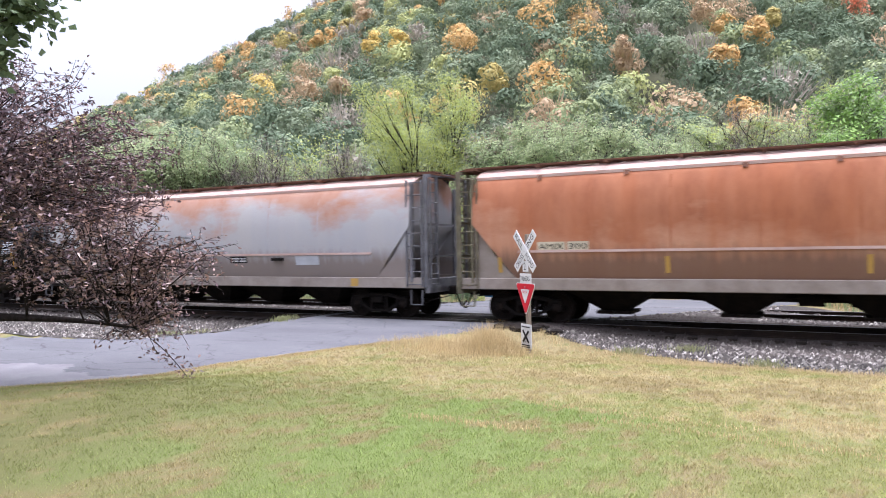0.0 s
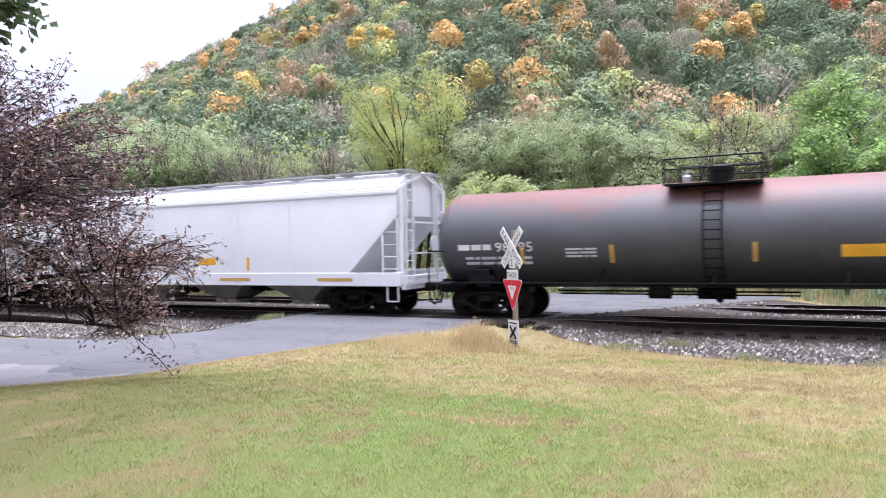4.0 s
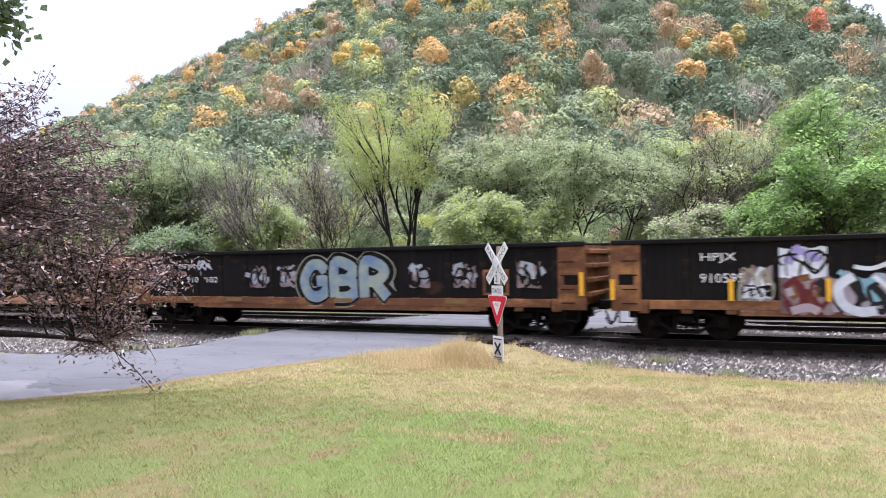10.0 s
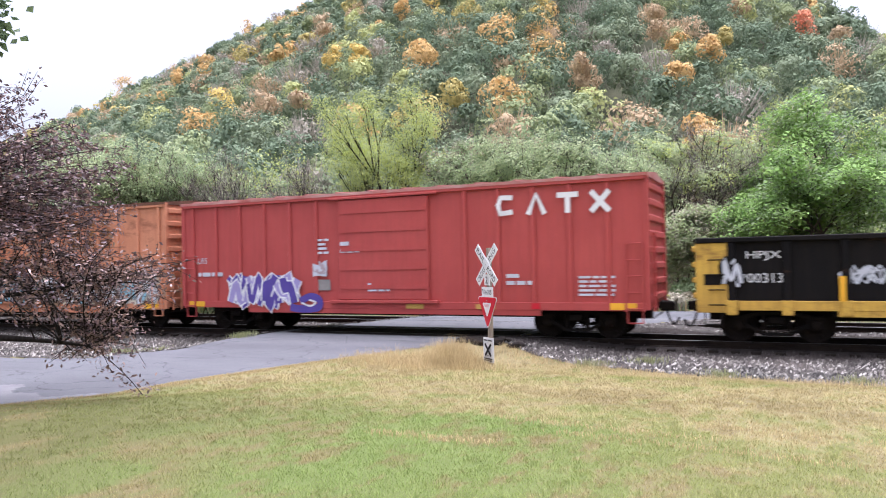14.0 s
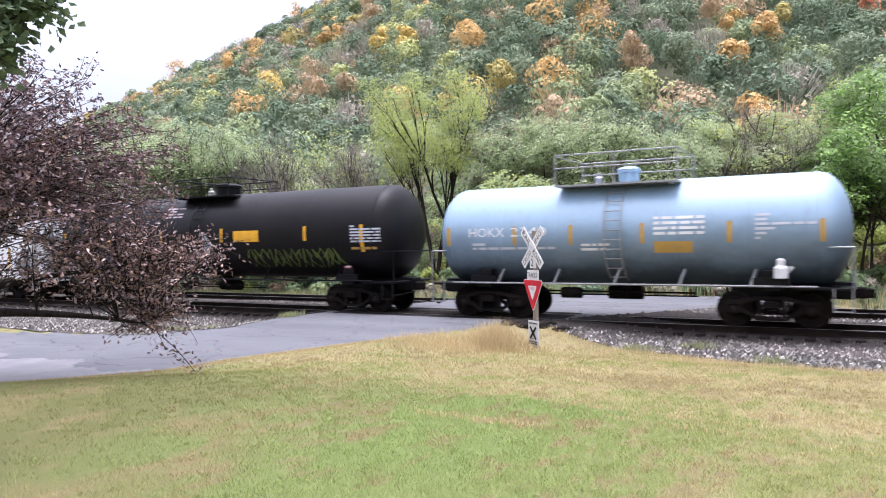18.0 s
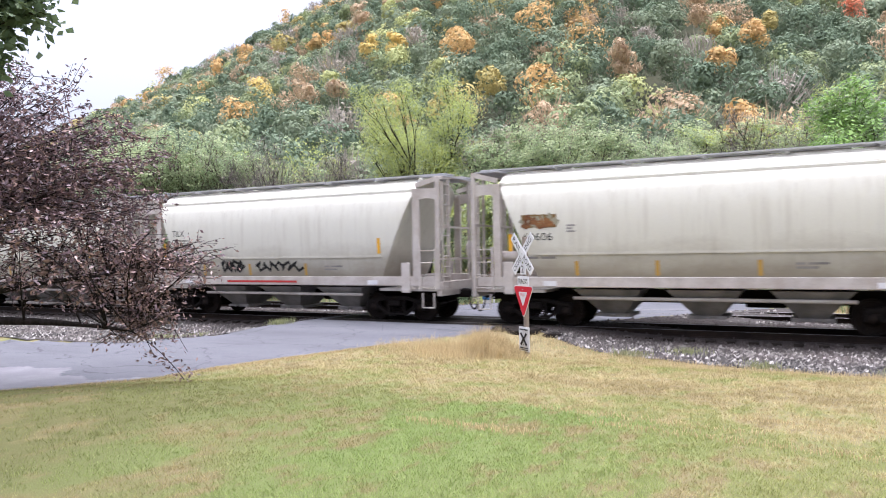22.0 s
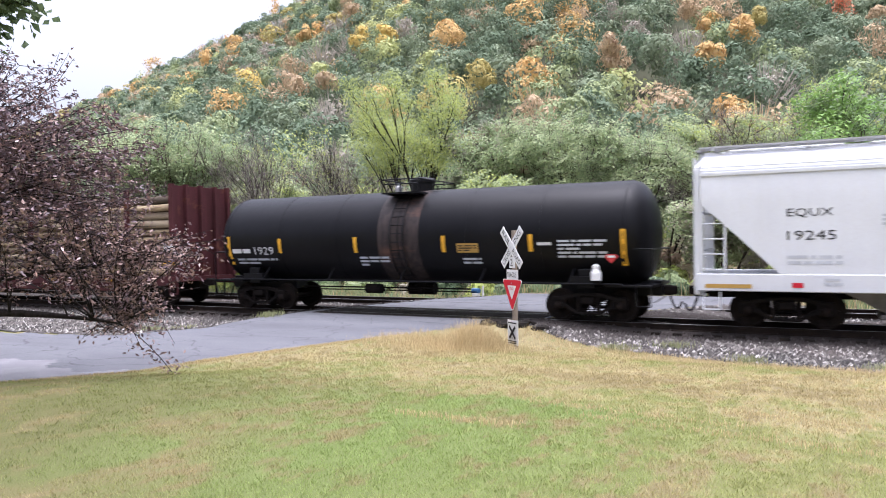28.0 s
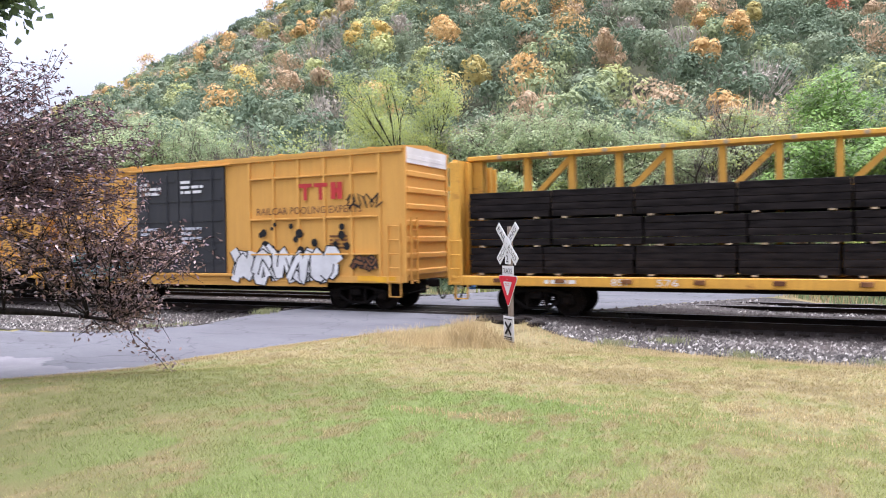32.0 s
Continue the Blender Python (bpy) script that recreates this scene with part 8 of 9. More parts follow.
def crowns(rng, places, radii, per, leaf, tall=0.7, lobes=10, taper=0.0, loose=0.4):
    """Leafy crowns of several bulging lobes each at the given places; taper draws them in towards the top."""
    n = len(places)
    lob = rng.normal(0, 1, (n, lobes, 3)) + [0, 0, 0.35]
    lob /= np.linalg.norm(lob, axis=2, keepdims=True)
    out = lob.copy()
    lob[:, :, :2] *= 1.0 - taper * np.clip(lob[:, :, 2:], 0, 1)
    lob[:, :, 2] *= tall
    lob = lob * radii[:, None, None] * rng.uniform(0.35, 0.62, (n, lobes, 1))
    size = radii[:, None] * rng.uniform(0.32, 0.5, (n, lobes))
    pick = rng.integers(0, lobes, (n, per))
    d = rng.normal(0, 1, (n, per, 3)) + 0.55 * np.take_along_axis(out, pick[:, :, None], 1) + [0, 0, 0.5]
    d /= np.linalg.norm(d, axis=2, keepdims=True)
    c = places[:, None] + np.take_along_axis(lob, pick[:, :, None], 1) + d * np.take_along_axis(size, pick, 1)[:, :, None] * rng.uniform(0.75, 1.08, (n, per, 1))
    co, f = scales(rng, c.reshape(-1, 3), d.reshape(-1, 3), leaf, leaf * 0.7, loose)
    return co, f


# aerial haze is mixed into these colours: paler and bluer than near leaves
HAZY_HILL = {
    "dark": leaf_paint("hillside_dark_green", (0.14, 0.19, 0.125), (0.21, 0.27, 0.17), rough=0.95, through=0.2, even=0.6),
    "blue": leaf_paint("hillside_grey_green", (0.21, 0.262, 0.17), (0.3, 0.35, 0.225), rough=0.95, through=0.2, even=0.6),
    "mid": leaf_paint("hillside_green", (0.27, 0.325, 0.17), (0.37, 0.42, 0.22), rough=0.95, through=0.2, even=0.6),
    "lime": leaf_paint("hillside_yellow_green", (0.422, 0.458, 0.197), (0.547, 0.560, 0.262), rough=0.95, through=0.2, even=0.6),
    "yellow": leaf_paint("hillside_yellow", (0.627, 0.482, 0.168), (0.784, 0.605, 0.224), rough=0.95, through=0.2, even=0.6),
    "orange": leaf_paint("hillside_orange", (0.582, 0.392, 0.168), (0.717, 0.493, 0.224), rough=0.95, through=0.2, even=0.6),
    "rust": leaf_paint("hillside_brown", (0.448, 0.336, 0.213), (0.582, 0.442, 0.286), rough=0.95, through=0.2, even=0.6),
    "ochre": leaf_paint("hillside_ochre", (0.426, 0.370, 0.146), (0.560, 0.470, 0.190), rough=0.95, through=0.2, even=0.6),
    "grey": leaf_paint("hillside_bare_grey", (0.33, 0.3, 0.25), (0.43, 0.39, 0.32), rough=0.95, through=0.2, even=0.6),
    "red": leaf_paint("hillside_red", (0.775, 0.289, 0.180), (0.800, 0.391, 0.245), rough=0.95, through=0.2, even=0.6),
}


def bare_crowns(rng, places, radii, per):
    """Leafless crowns: fine upright branches that fan out from the fork."""
    n = len(places)
    d = rng.normal(0, 1, (n, per, 3))
    d[:, :, 2] = np.abs(d[:, :, 2]) + 0.25
    d /= np.linalg.norm(d, axis=2, keepdims=True)
    r = radii[:, None, None]
    foot = places[:, None] + d * r * rng.uniform(0.15, 0.8, (n, per, 1)) - [0, 0, 0.5]
    tip = foot + (d + [0, 0, 0.5]) * r * rng.uniform(0.2, 0.42, (n, per, 1))
    w = np.cross(d, rng.normal(size=(n, per, 3)))
    w *= 0.09 / (np.linalg.norm(w, axis=2, keepdims=True) + 1e-9)
    co = np.stack([foot - w, foot + w, tip], 2).reshape(-1, 3)
    return co, np.arange(len(co)).reshape(-1, 3)


# single trees that stand out on the slope: bearing, elevation, colour, width in degrees
MARKS = [(16.5, 18.4, "yellow", 2.7), (19.7, 16.4, "orange", 3.3), (22.5, 18.4, "ochre", 2.4), (25.2, 19.5, "yellow", 1.9), (27.7, 18.2, "orange", 1.4), (26.4, 14.8, "orange", 1.8), (33.1, 13.9, "yellow", 1.5),
         (31.4, 14.7, "yellow", 1.2), (42.2, 10.6, "yellow", 3.0), (42.6, 14.0, "orange", 1.9), (39.6, 17.2, "orange", 1.4), (44.6, 13.1, "orange", 1.6), (48.4, 12.4, "orange", 2.2), (37.3, 15.2, "orange", 1.3),
         (33.8, 16.4, "rust", 1.8), (-1.6, 15.2, "red", 1.9), (3.8, 12.8, "orange", 2.4), (5.8, 11.4, "orange", 1.1), (-4.3, 13.4, "rust", 1.5), (1.6, 16.4, "lime", 1.9), (6.3, 14.9, "orange", 1.2), (13.8, 12.8, "rust", 1.4),
         (12.1, 12.4, "rust", 1.6), (3.5, 14.4, "ochre", 1.4), (7.7, 15.4, "rust", 1.4), (11.7, 14.4, "grey", 1.9), (14.0, 15.7, "grey", 2.4), (23.8, 12.1, "ochre", 2.2), (20.2, 13.8, "rust", 1.6), (38.7, 10.3, "rust", 2.8),
         (35.6, 10.0, "rust", 2.2), (29.7, 17.4, "orange", 1.6), (36.1, 11.7, "lime", 1.4), (2.6, 17.3, "rust", 1.2), (8.2, 17.1, "rust", 1.2), (41.2, 12.4, "grey", 1.9), (29.3, 15.6, "grey", 2.1), (32.0, 17.6, "lime", 1.6), (35.5, 16.1, "ochre", 1.4)]


def hill_woods():
    rng = np.random.default_rng(11)
    pts = []
    # one tree to each cell of a jittered grid in bearing and distance
    for d0 in np.linspace(62, 345, 54):
        step = np.degrees(5.2 / d0)
        for az in np.arange(-30, 64, step):
            a, d = az + rng.uniform(-0.5, 0.5) * step, d0 + rng.uniform(-3, 3)
            far = np.interp(a, [-20, 0, 20, 40, 55], [190, 200, 215, 270, 340])
            if d > far + 6:
                continue
            x, y = -math.sin(radians(a)) * d, math.cos(radians(a)) * d
            z = float(hill_height(np.array(x), np.array(y)))
            el = math.degrees(math.atan2(z - 2.25, d))
            if z < 1.0 or el > 22.5 or rng.random() < 0.01:
                continue
            pts.append((x, y, z, a, el, d))
    pts = np.array(pts)
    # patches of colour over the slope, warmer on its left shoulder
    u = rng.random(len(pts))
    warm = np.array([noise.noise((p[3] * 0.11, p[4] * 0.3, 3.0)) for p in pts]) * 0.75 + np.clip((pts[:, 3] - 26) * 0.012, -0.16, 0.12)
    kinds = np.where(u < 0.46 - 0.35 * warm, "dark", np.where(u < 0.7 - 0.35 * warm, "blue", np.where(u < 0.82 - 0.3 * warm, "mid", np.where(u < 0.845 - 0.25 * warm, "lime",
            np.where(u < 0.9 - 0.2 * warm, "grey", np.where(u < 0.945 - 0.1 * warm, "rust", np.where(u < 0.965, "ochre", "orange"))))))).astype("U8")
    rad = rng.uniform(3.2, 5.0, len(pts))
    high = rng.uniform(4.0, 7.0, len(pts))
    crown_el = np.degrees(np.arctan2(pts[:, 2] + high - 2.25, pts[:, 5]))
    taken = set()
    for a, e, c, wide in MARKS:
        gap = (pts[:, 3] - a) ** 2 + (crown_el - e) ** 2
        for i in np.argsort(gap):
            if int(i) not in taken:
                break
        taken.add(int(i))
        kinds[i] = c
        rad[i] = np.clip(np.tan(radians(wide / 2)) * pts[i, 5] * 1.25, 2.6, 6.0)
        high[i] += 2.6
    words = {"dark": "dark green trees on the hillside", "blue": "blue-green trees on the hillside", "mid": "green trees on the hillside", "lime": "yellow-green trees on the hillside", "grey": "grey half-bare trees on the hillside",
             "rust": "rust-brown autumn trees on the hillside", "orange": "orange autumn trees on the hillside", "yellow": "yellow autumn trees on the hillside", "ochre": "ochre and olive trees on the hillside", "red": "red maple on the hillside"}
    for c in sorted(set(kinds)):
        on = kinds == c
        q, r = pts[on], rad[on]
        top = q[:, :3] + np.stack([np.zeros(len(q)), np.zeros(len(q)), high[on]], 1)
        near = q[:, 5] < 165
        cs, fs, base = [], [], 0
        tall, taper = (1.3, 0.45) if c in ("yellow", "orange", "red", "lime") else (0.95, 0.1)
        for sel, per, leaf in ((near, 640, 0.56), (~near, 460, 0.8)):
            if sel.any():
                thin = 0.35 if c == "grey" else 0.75 if c == "rust" else 1.0
                co, f = crowns(rng, top[sel], r[sel], int(per * thin), leaf, tall, 9, taper, 0.2)
                cs.append(co)
                fs.append(f + base)
                base += len(co)
        if c in ("grey", "rust"):
            co, f = bare_crowns(rng, top, r, 200 if c == "grey" else 90)
            cs.append(co)
            fs.append(f + base)
        ob = new("hillside_trees", raw_mesh("hillside_trees", np.concatenate(cs), np.concatenate(fs), HAZY_HILL[c]))
        tagged(ob, words[c], "trees", kind="stuff")


hill_woods()

# ---- trees along the far side of the tracks: bearing, distance, height, then their looks ----
ROW = [
    ("multi-stemmed tree with pale green tops and bare stems", 51.0, 50, 11.4, "pale", dict(stems=5, start=0.45, bark="bark_red", second="mid", spread_by=0.5, low=0.34, leafy=1, lean=0.14)),
    ("multi-stemmed tree with pale green tops and bare stems", 48.4, 46, 10.4, "pale", dict(stems=6, start=0.45, bark="bark_red", second="mid", spread_by=0.5, low=0.34, leafy=1, lean=0.14)),
    ("multi-stemmed tree with green tops and reddish bare stems", 45.6, 47, 10.2, "mid", dict(stems=6, start=0.45, bark="bark_red", second="pale", spread_by=0.5, low=0.34, leafy=1, lean=0.14)),
    ("slender tree with yellow-green tops and bare stems", 43.6, 48, 9.6, "pale", dict(stems=4, start=0.45, bark="bark_red", second="lime", spread_by=0.5, low=0.34, leafy=1, lean=0.14)),
    ("leaning green tree with vines beside bare stems", 42.0, 50, 8.6, "mid", dict(stems=2, second="pale", bark="bark_red", leafy=3)),
    ("low green tree with flat layered boughs", 44.6, 40, 4.6, "mid", dict(stems=2, second="blue", spread_by=1.3, lean=0.5, leafy=3)),
    ("low green tree with spreading boughs", 40.4, 43, 6.2, "pale", dict(stems=2, second="lime", spread_by=1.2, leafy=4)),
    ("half-bare grey tree with fine twigs", 36.6, 43, 9.3, "grey", dict(stems=8, lean=0.75, leafy=1, leaf=0.14, clump=0.8, spread_by=0.45, start=0.5, kind="single", twigs=1)),
    ("half-bare grey tree with fine twigs", 33.6, 47, 9.0, "grey", dict(stems=6, lean=0.6, leafy=2, leaf=0.15, clump=0.8, second="lime", spread_by=0.45, start=0.5, kind="single", twigs=1)),
    ("tall yellow-green tree with a forked trunk", 28.7, 43, 12.9, "lime", dict(stems=3, lean=0.05, leafy=26, second="pale", bark="bark_dark", clump=0.85, leaf=0.19, spread_by=0.3, start=0.5, low=0.36, kind="single")),
    ("dark green tree hung with vines", 24.8, 46, 9.4, "mid", dict(stems=2, second="grey", spread_by=0.8, twigs=2)),
    ("pale green tree with brownish seed clusters", 22.0, 46, 9.9, "pale", dict(stems=2, second="rust", lean=0.4, spread_by=1.0, twigs=2)),
    ("low green tree with layered boughs", 24.0, 40, 5.4, "mid", dict(stems=4, second="bright", lean=0.5, spread_by=1.1, leafy=3, low=0.3)),
    ("pale green tree with dark forked stems", 17.6, 42, 9.4, "pale", dict(stems=4, second="mid", lean=0.5, bark="bark_dark", start=0.62, spread_by=1.05, low=0.5, leafy=3, twigs=1)),
    ("pale green tree with a low spreading crown", 20.2, 39, 6.2, "pale", dict(stems=4, second="lime", lean=0.5, spread_by=1.1, leafy=3, low=0.35, bark="bark_dark")),
    ("pale green tree with several dark stems", 13.6, 42, 9.5, "pale", dict(stems=5, second="mid", lean=0.45, bark="bark_dark", start=0.62, spread_by=1.05, low=0.5, leafy=3, twigs=1)),
    ("pale green tree with several dark stems", 10.2, 43, 9.3, "pale", dict(stems=5, second="lime", lean=0.45, bark="bark_dark", start=0.65, spread_by=0.95, low=0.58, leafy=3, twigs=1)),
    ("half-bare grey tree beside green ones", 5.4, 43, 9.4, "grey", dict(stems=4, leafy=2, leaf=0.16, lean=0.5, second="pale", clump=0.8, kind="single", twigs=2)),
    ("low pale green tree with leaning stems", 7.0, 38, 4.8, "pale", dict(stems=3, second="grey", lean=0.5, leafy=3)),
    ("yellowish green tree with thin foliage", 1.0, 46, 11.2, "lime", dict(stems=2, leafy=14, second="mid", kind="single", leaf=0.2, twigs=1)),
    ("bright green tree with long compound leaves", -1.6, 38, 7.4, "bright", dict(stems=3, second="mid", lean=0.5, leaf=0.27, leafy=4, spread_by=1.0, low=0.3)),
    ("bright green tree with long compound leaves", -5.2, 40, 9.8, "bright", dict(stems=3, second="mid", lean=0.4, leaf=0.27, leafy=4, spread_by=1.0, low=0.3)),
    ("bright green tree beside the hill's foot", -9.0, 44, 9.4, "bright", dict(stems=2, second="mid", lean=0.4, leaf=0.27, leafy=4)),
    ("tall thin tree with sparse yellowish leaves", -14.5, 46, 12.6, "lime", dict(stems=3, leafy=14, second="grey", lean=0.3, spread_by=0.7, kind="single", twigs=2)),
    ("green tree in a dense row", -18.2, 44, 9.0, "mid", dict(stems=2, second="pale")),
    ("large green tree with open boughs", -22.5, 40, 14.0, "mid", dict(stems=2, leafy=4, second="bright", clump=0.9, leaf=0.27, low=0.3)),
    ("large green tree with open boughs", -28.0, 42, 15.0, "mid", dict(stems=2, leafy=3, second="bright", clump=0.9, leaf=0.27, low=0.25)),
    ("large green tree with open boughs", -34.0, 42, 15.5, "mid", dict(stems=2, leafy=3, second="bright", clump=0.9, leaf=0.27)),
    ("large green tree beyond the tracks", 56.5, 54, 9.0, "mid", dict(stems=3, second="pale", leafy=3)),
    ("large green tree beyond the tracks", 62.0, 58, 9.5, "pale", dict(stems=2, second="mid", leafy=3)),
]
for n, (label, az, d, h, paint, looks) in enumerate(ROW):
    p = at(az, 0, d)
    tree("tree", label, p.x, p.y, h, paint, 100 + n, **looks)


def undergrowth():
    """Brush at the foot of the trees and a deeper belt of woods behind them, as foliage in lobes."""
    rng = np.random.default_rng(5)
    sets = {k: [] for k in ("mid", "pale", "dark", "lime", "grey", "blue", "rust")}
    names = list(sets)
    for az in np.arange(-42, 70, 1.1):
        for d, r, lo, hi, odds in ((36, 0.8, 0.0, 0.5, (3, 3, 0, 4, 3, 0, 2)), (44, 1.1, 0.2, 1.2, (3, 3, 0, 4, 3, 0, 2)), (46, 1.3, 0.8, 3.4, (3, 4, 0, 4, 2, 1, 0)), (49, 1.5, 0.4, 2.8, (3, 4, 0, 5, 2, 0, 1)), (53, 2.0, 1.0, 4.2, (3, 4, 1, 4, 2, 1, 1)), (57, 2.8, 3.0, 7.0, (4, 3, 3, 2, 2, 3, 1)), (64, 3.2, 4.0, 8.5, (4, 4, 3, 3, 2, 3, 1))):
            if rng.random() < 0.16:
                continue
            p = at(az + rng.uniform(-1, 1), 0, d + rng.uniform(-2.5, 2.5))
            if p.y < 33.5:
                p = p * (34.5 / max(p.y, 20))
            z = max(float(ground_height(np.array(p.x), np.array(p.y))), float(hill_height(np.array(p.x), np.array(p.y))), -0.5)
            fade = np.interp(az, [-42, -24, -16, -10, 40, 56, 70], [1, 1, 0.75, 1, 1, 0.7, 0.6])
            k = names[rng.choice(7, p=np.array(odds) / sum(odds))]
            sets[k].append((p.x, p.y, z + rng.uniform(lo, hi) * fade, r * rng.uniform(0.7, 1.25)))
    # low growth along the edge of the far ballast and across the end of the road
    for x in np.arange(-40, 32, 0.75):
        for y in (31.3, 32.6):
            if rng.random() < 0.25:
                continue
            k = names[rng.choice(7, p=np.array((4, 2, 4, 1, 2, 2, 2)) / 17)]
            px, py = x + rng.uniform(-0.4, 0.4), y + rng.uniform(-0.5, 0.5)
            z = float(ground_height(np.array(px), np.array(py)))
            sets[k].append((px, py, z + rng.uniform(0.0, 0.35), rng.uniform(0.5, 0.95)))
    for k, v in sets.items():
        q = np.array(v)
        co, f = crowns(rng, q[:, :3], q[:, 3], 440, 0.25)
        ob = new("brush", raw_mesh("brush", co, f, GREENS[k]))
        tagged(ob, {"mid": "green brush under the trees", "pale": "pale green brush under the trees", "dark": "dark green brush under the trees", "lime": "yellow-green brush under the trees", "grey": "grey-brown brush under the trees",
                    "blue": "blue-green brush under the trees", "rust": "rust-brown brush under the trees"}[k], "brush", kind="stuff")


undergrowth()


# ---- the near tree with dark purple leaves: boughs from a trunk beside the view ----
def leaf_blades(rng, centres, length, width):
    """Pointed leaves, each folded along its rib."""
    n = len(centres)
    a = rng.normal(size=(n, 3))
    a[:, 2] = a[:, 2] * 0.6 - 0.35
    a /= np.linalg.norm(a, axis=1, keepdims=True)
    b = np.cross(a, rng.normal(size=(n, 3)))
    b /= np.linalg.norm(b, axis=1, keepdims=True) + 1e-9
    c = np.cross(a, b)
    s = rng.uniform(0.65, 1.2, (n, 1))
    L, W, U = a * length * s, b * width * s * 0.5, c * width * s * 0.18
    co = np.stack([centres, centres + 0.45 * L + W + U, centres + L, centres + 0.45 * L - W + U], 1).reshape(-1, 3)
    base = (np.arange(n) * 4)[:, None]
    f = np.concatenate([base + np.array([[0, 1, 2]]), base + np.array([[0, 2, 3]])])
    return co, f


def curve_path(p0, p1, p2, n):
    t = np.linspace(0, 1, n)[:, None]
    return (1 - t) ** 2 * np.array(p0) + 2 * t * (1 - t) * np.array(p1) + t ** 2 * np.array(p2)


def purple_tree():
    rng = np.random.default_rng(21)
    reach = lambda az, el, d: at(az, el, 1.55 * d)
    foot = reach(65.5, 0, 9.0)
    foot.z = float(ground_height(np.array(foot.x), np.array(foot.y))) - 0.05
    crotch = Vector((foot.x, foot.y, 1.3))
    tree_ob = thing("purple_leaf_tree", "small tree with dark purple leaves and drooping boughs", "tree")
    tree_ob.location = foot
    o = np.array(foot)
    segs = []
    for k in range(4):
        a, b = k / 4, (k + 1) / 4
        segs.append((*(o * (1 - a) + np.array(crotch) * a), *(o * (1 - b) + np.array(crotch) * b), 0.15 - 0.03 * a, 0.15 - 0.03 * b))
    goals = []
    # the dome of the crown, and a lower bough that reaches out towards the tracks
    for k in range(560):
        u = rng.normal(0, 1, 3)
        u /= np.linalg.norm(u)
        r = rng.uniform(0.55, 1.0) ** 0.5
        az = 61.6 + 13.2 * u[0] * r
        el = 5.2 + 8.2 * u[2] * r
        if el < -0.6 + 0.12 * (az - 52) or (el < 2.4 and rng.random() < 0.8):
            continue
        goals.append((reach(az, el, 9.0 + 2.3 * u[1] * r), 0))
    for k in range(92):
        az = rng.uniform(45.4, 60)
        out = np.interp(az, [45, 48, 52, 60], [0.3, 0.8, 1.0, 1.0])
        el = rng.uniform(np.interp(az, [45, 49, 53, 60], [-3.4, -4.2, -2.6, -1.0]), 3.4) * out - 0.6
        goals.append((reach(az, el, 8.2 + rng.uniform(-1.3, 1.3)), 1))
    for k in range(14):
        az = rng.uniform(47.5, 52.5)
        goals.append((reach(az, -3.4 - rng.uniform(0, 2.6), 8.0 + rng.uniform(-0.7, 0.7)), 1))
    # the long low limb with a drooping tip
    limb = curve_path(crotch, reach(57, -4.0, 8.2), reach(51.2, -5.4, 7.9), 9)
    tip = curve_path(limb[-1], reach(49.3, -6.6, 7.9), reach(47.6, -9.2, 7.9), 6)
    low = np.concatenate([limb, tip[1:]])
    for i, (a, b) in enumerate(zip(low, low[1:])):
        segs.append((*a, *b, 0.1 * max(1 - i / 9, 0) + 0.007, 0.1 * max(1 - (i + 1) / 9, 0) + 0.007))
    second = curve_path(crotch, reach(59, -1.5, 8.4), reach(50.5, -1.2, 8.2), 9)
    for i, (a, b) in enumerate(zip(second, second[1:])):
        segs.append((*a, *b, 0.08 * (1 - i / 9) + 0.008, 0.08 * (1 - (i + 1) / 9) + 0.008))
    hubs = []
    for k in range(9):
        h = reach(rng.uniform(55, 72), rng.uniform(-1, 7), 9.0 + rng.uniform(-1.0, 1.0))
        path = curve_path(crotch, (crotch + h) / 2 + Vector((0, 0, 0.35)), h, 7)
        for i, (a, b) in enumerate(zip(path, path[1:])):
            segs.append((*a, *b, 0.055 * (1 - i / 8), 0.055 * (1 - (i + 1) / 8)))
        hubs += [p for p in path[3:]]
    low_hubs = [p for p in low[3:9]] + [p for p in second[2:]]
    spots, tints = [], []
    for g, kind in goals:
        pool = np.array(low_hubs if kind else hubs)
        g = np.array(g)
        near = pool[np.argmin(np.linalg.norm(pool - g, axis=1) * rng.uniform(0.8, 1.3, len(pool)))]
        mid = (near + g) / 2 + np.array([0, 0, 0.12]) + rng.normal(0, 0.08, 3)
        path = curve_path(near, mid, g, 7)
        for i, (a, b) in enumerate(zip(path, path[1:])):
            segs.append((*a, *b, 0.017 * (1 - i / 8), 0.017 * (1 - (i + 1) / 8)))
        for q in path[2:]:
            for _ in range(2):
                d = rng.normal(0, 1, 3)
                d[2] = d[2] * 0.5 - 0.1
                d /= np.linalg.norm(d)
                e = q + d * rng.uniform(0.16, 0.52)
                segs.append((*q, *e, 0.006, 0.003))
                for w in np.linspace(0.2, 1.0, 5 if kind else 12):
                    spots.append(q + (e - q) * w + rng.normal(0, 0.03, 3))
                    tints.append(kind)
        for q in path[1:]:
            for _ in range(3):
                spots.append(q + rng.normal(0, 0.07, 3))
                tints.append(kind)
    for q in tip[1:]:
        for _ in range(30):
            spots.append(q + rng.normal(0, 0.11, 3))
            tints.append(1)
    co, f = boughs(segs, 0.02)
    t = new("trunk", raw_mesh("trunk", co - o, f, M["bark_dark"], True))
    t.parent = tree_ob
    spots, tints = np.array(spots) - o, np.array(tints)
    pick = rng.random(len(spots)) < np.where(tints == 1, 0.6, 0.25)
    for sel, paint, name in ((~pick, "purple", "crown"), (pick, "russet", "crown_tinge")):
        co, f = leaf_blades(rng, spots[sel], 0.082, 0.036)
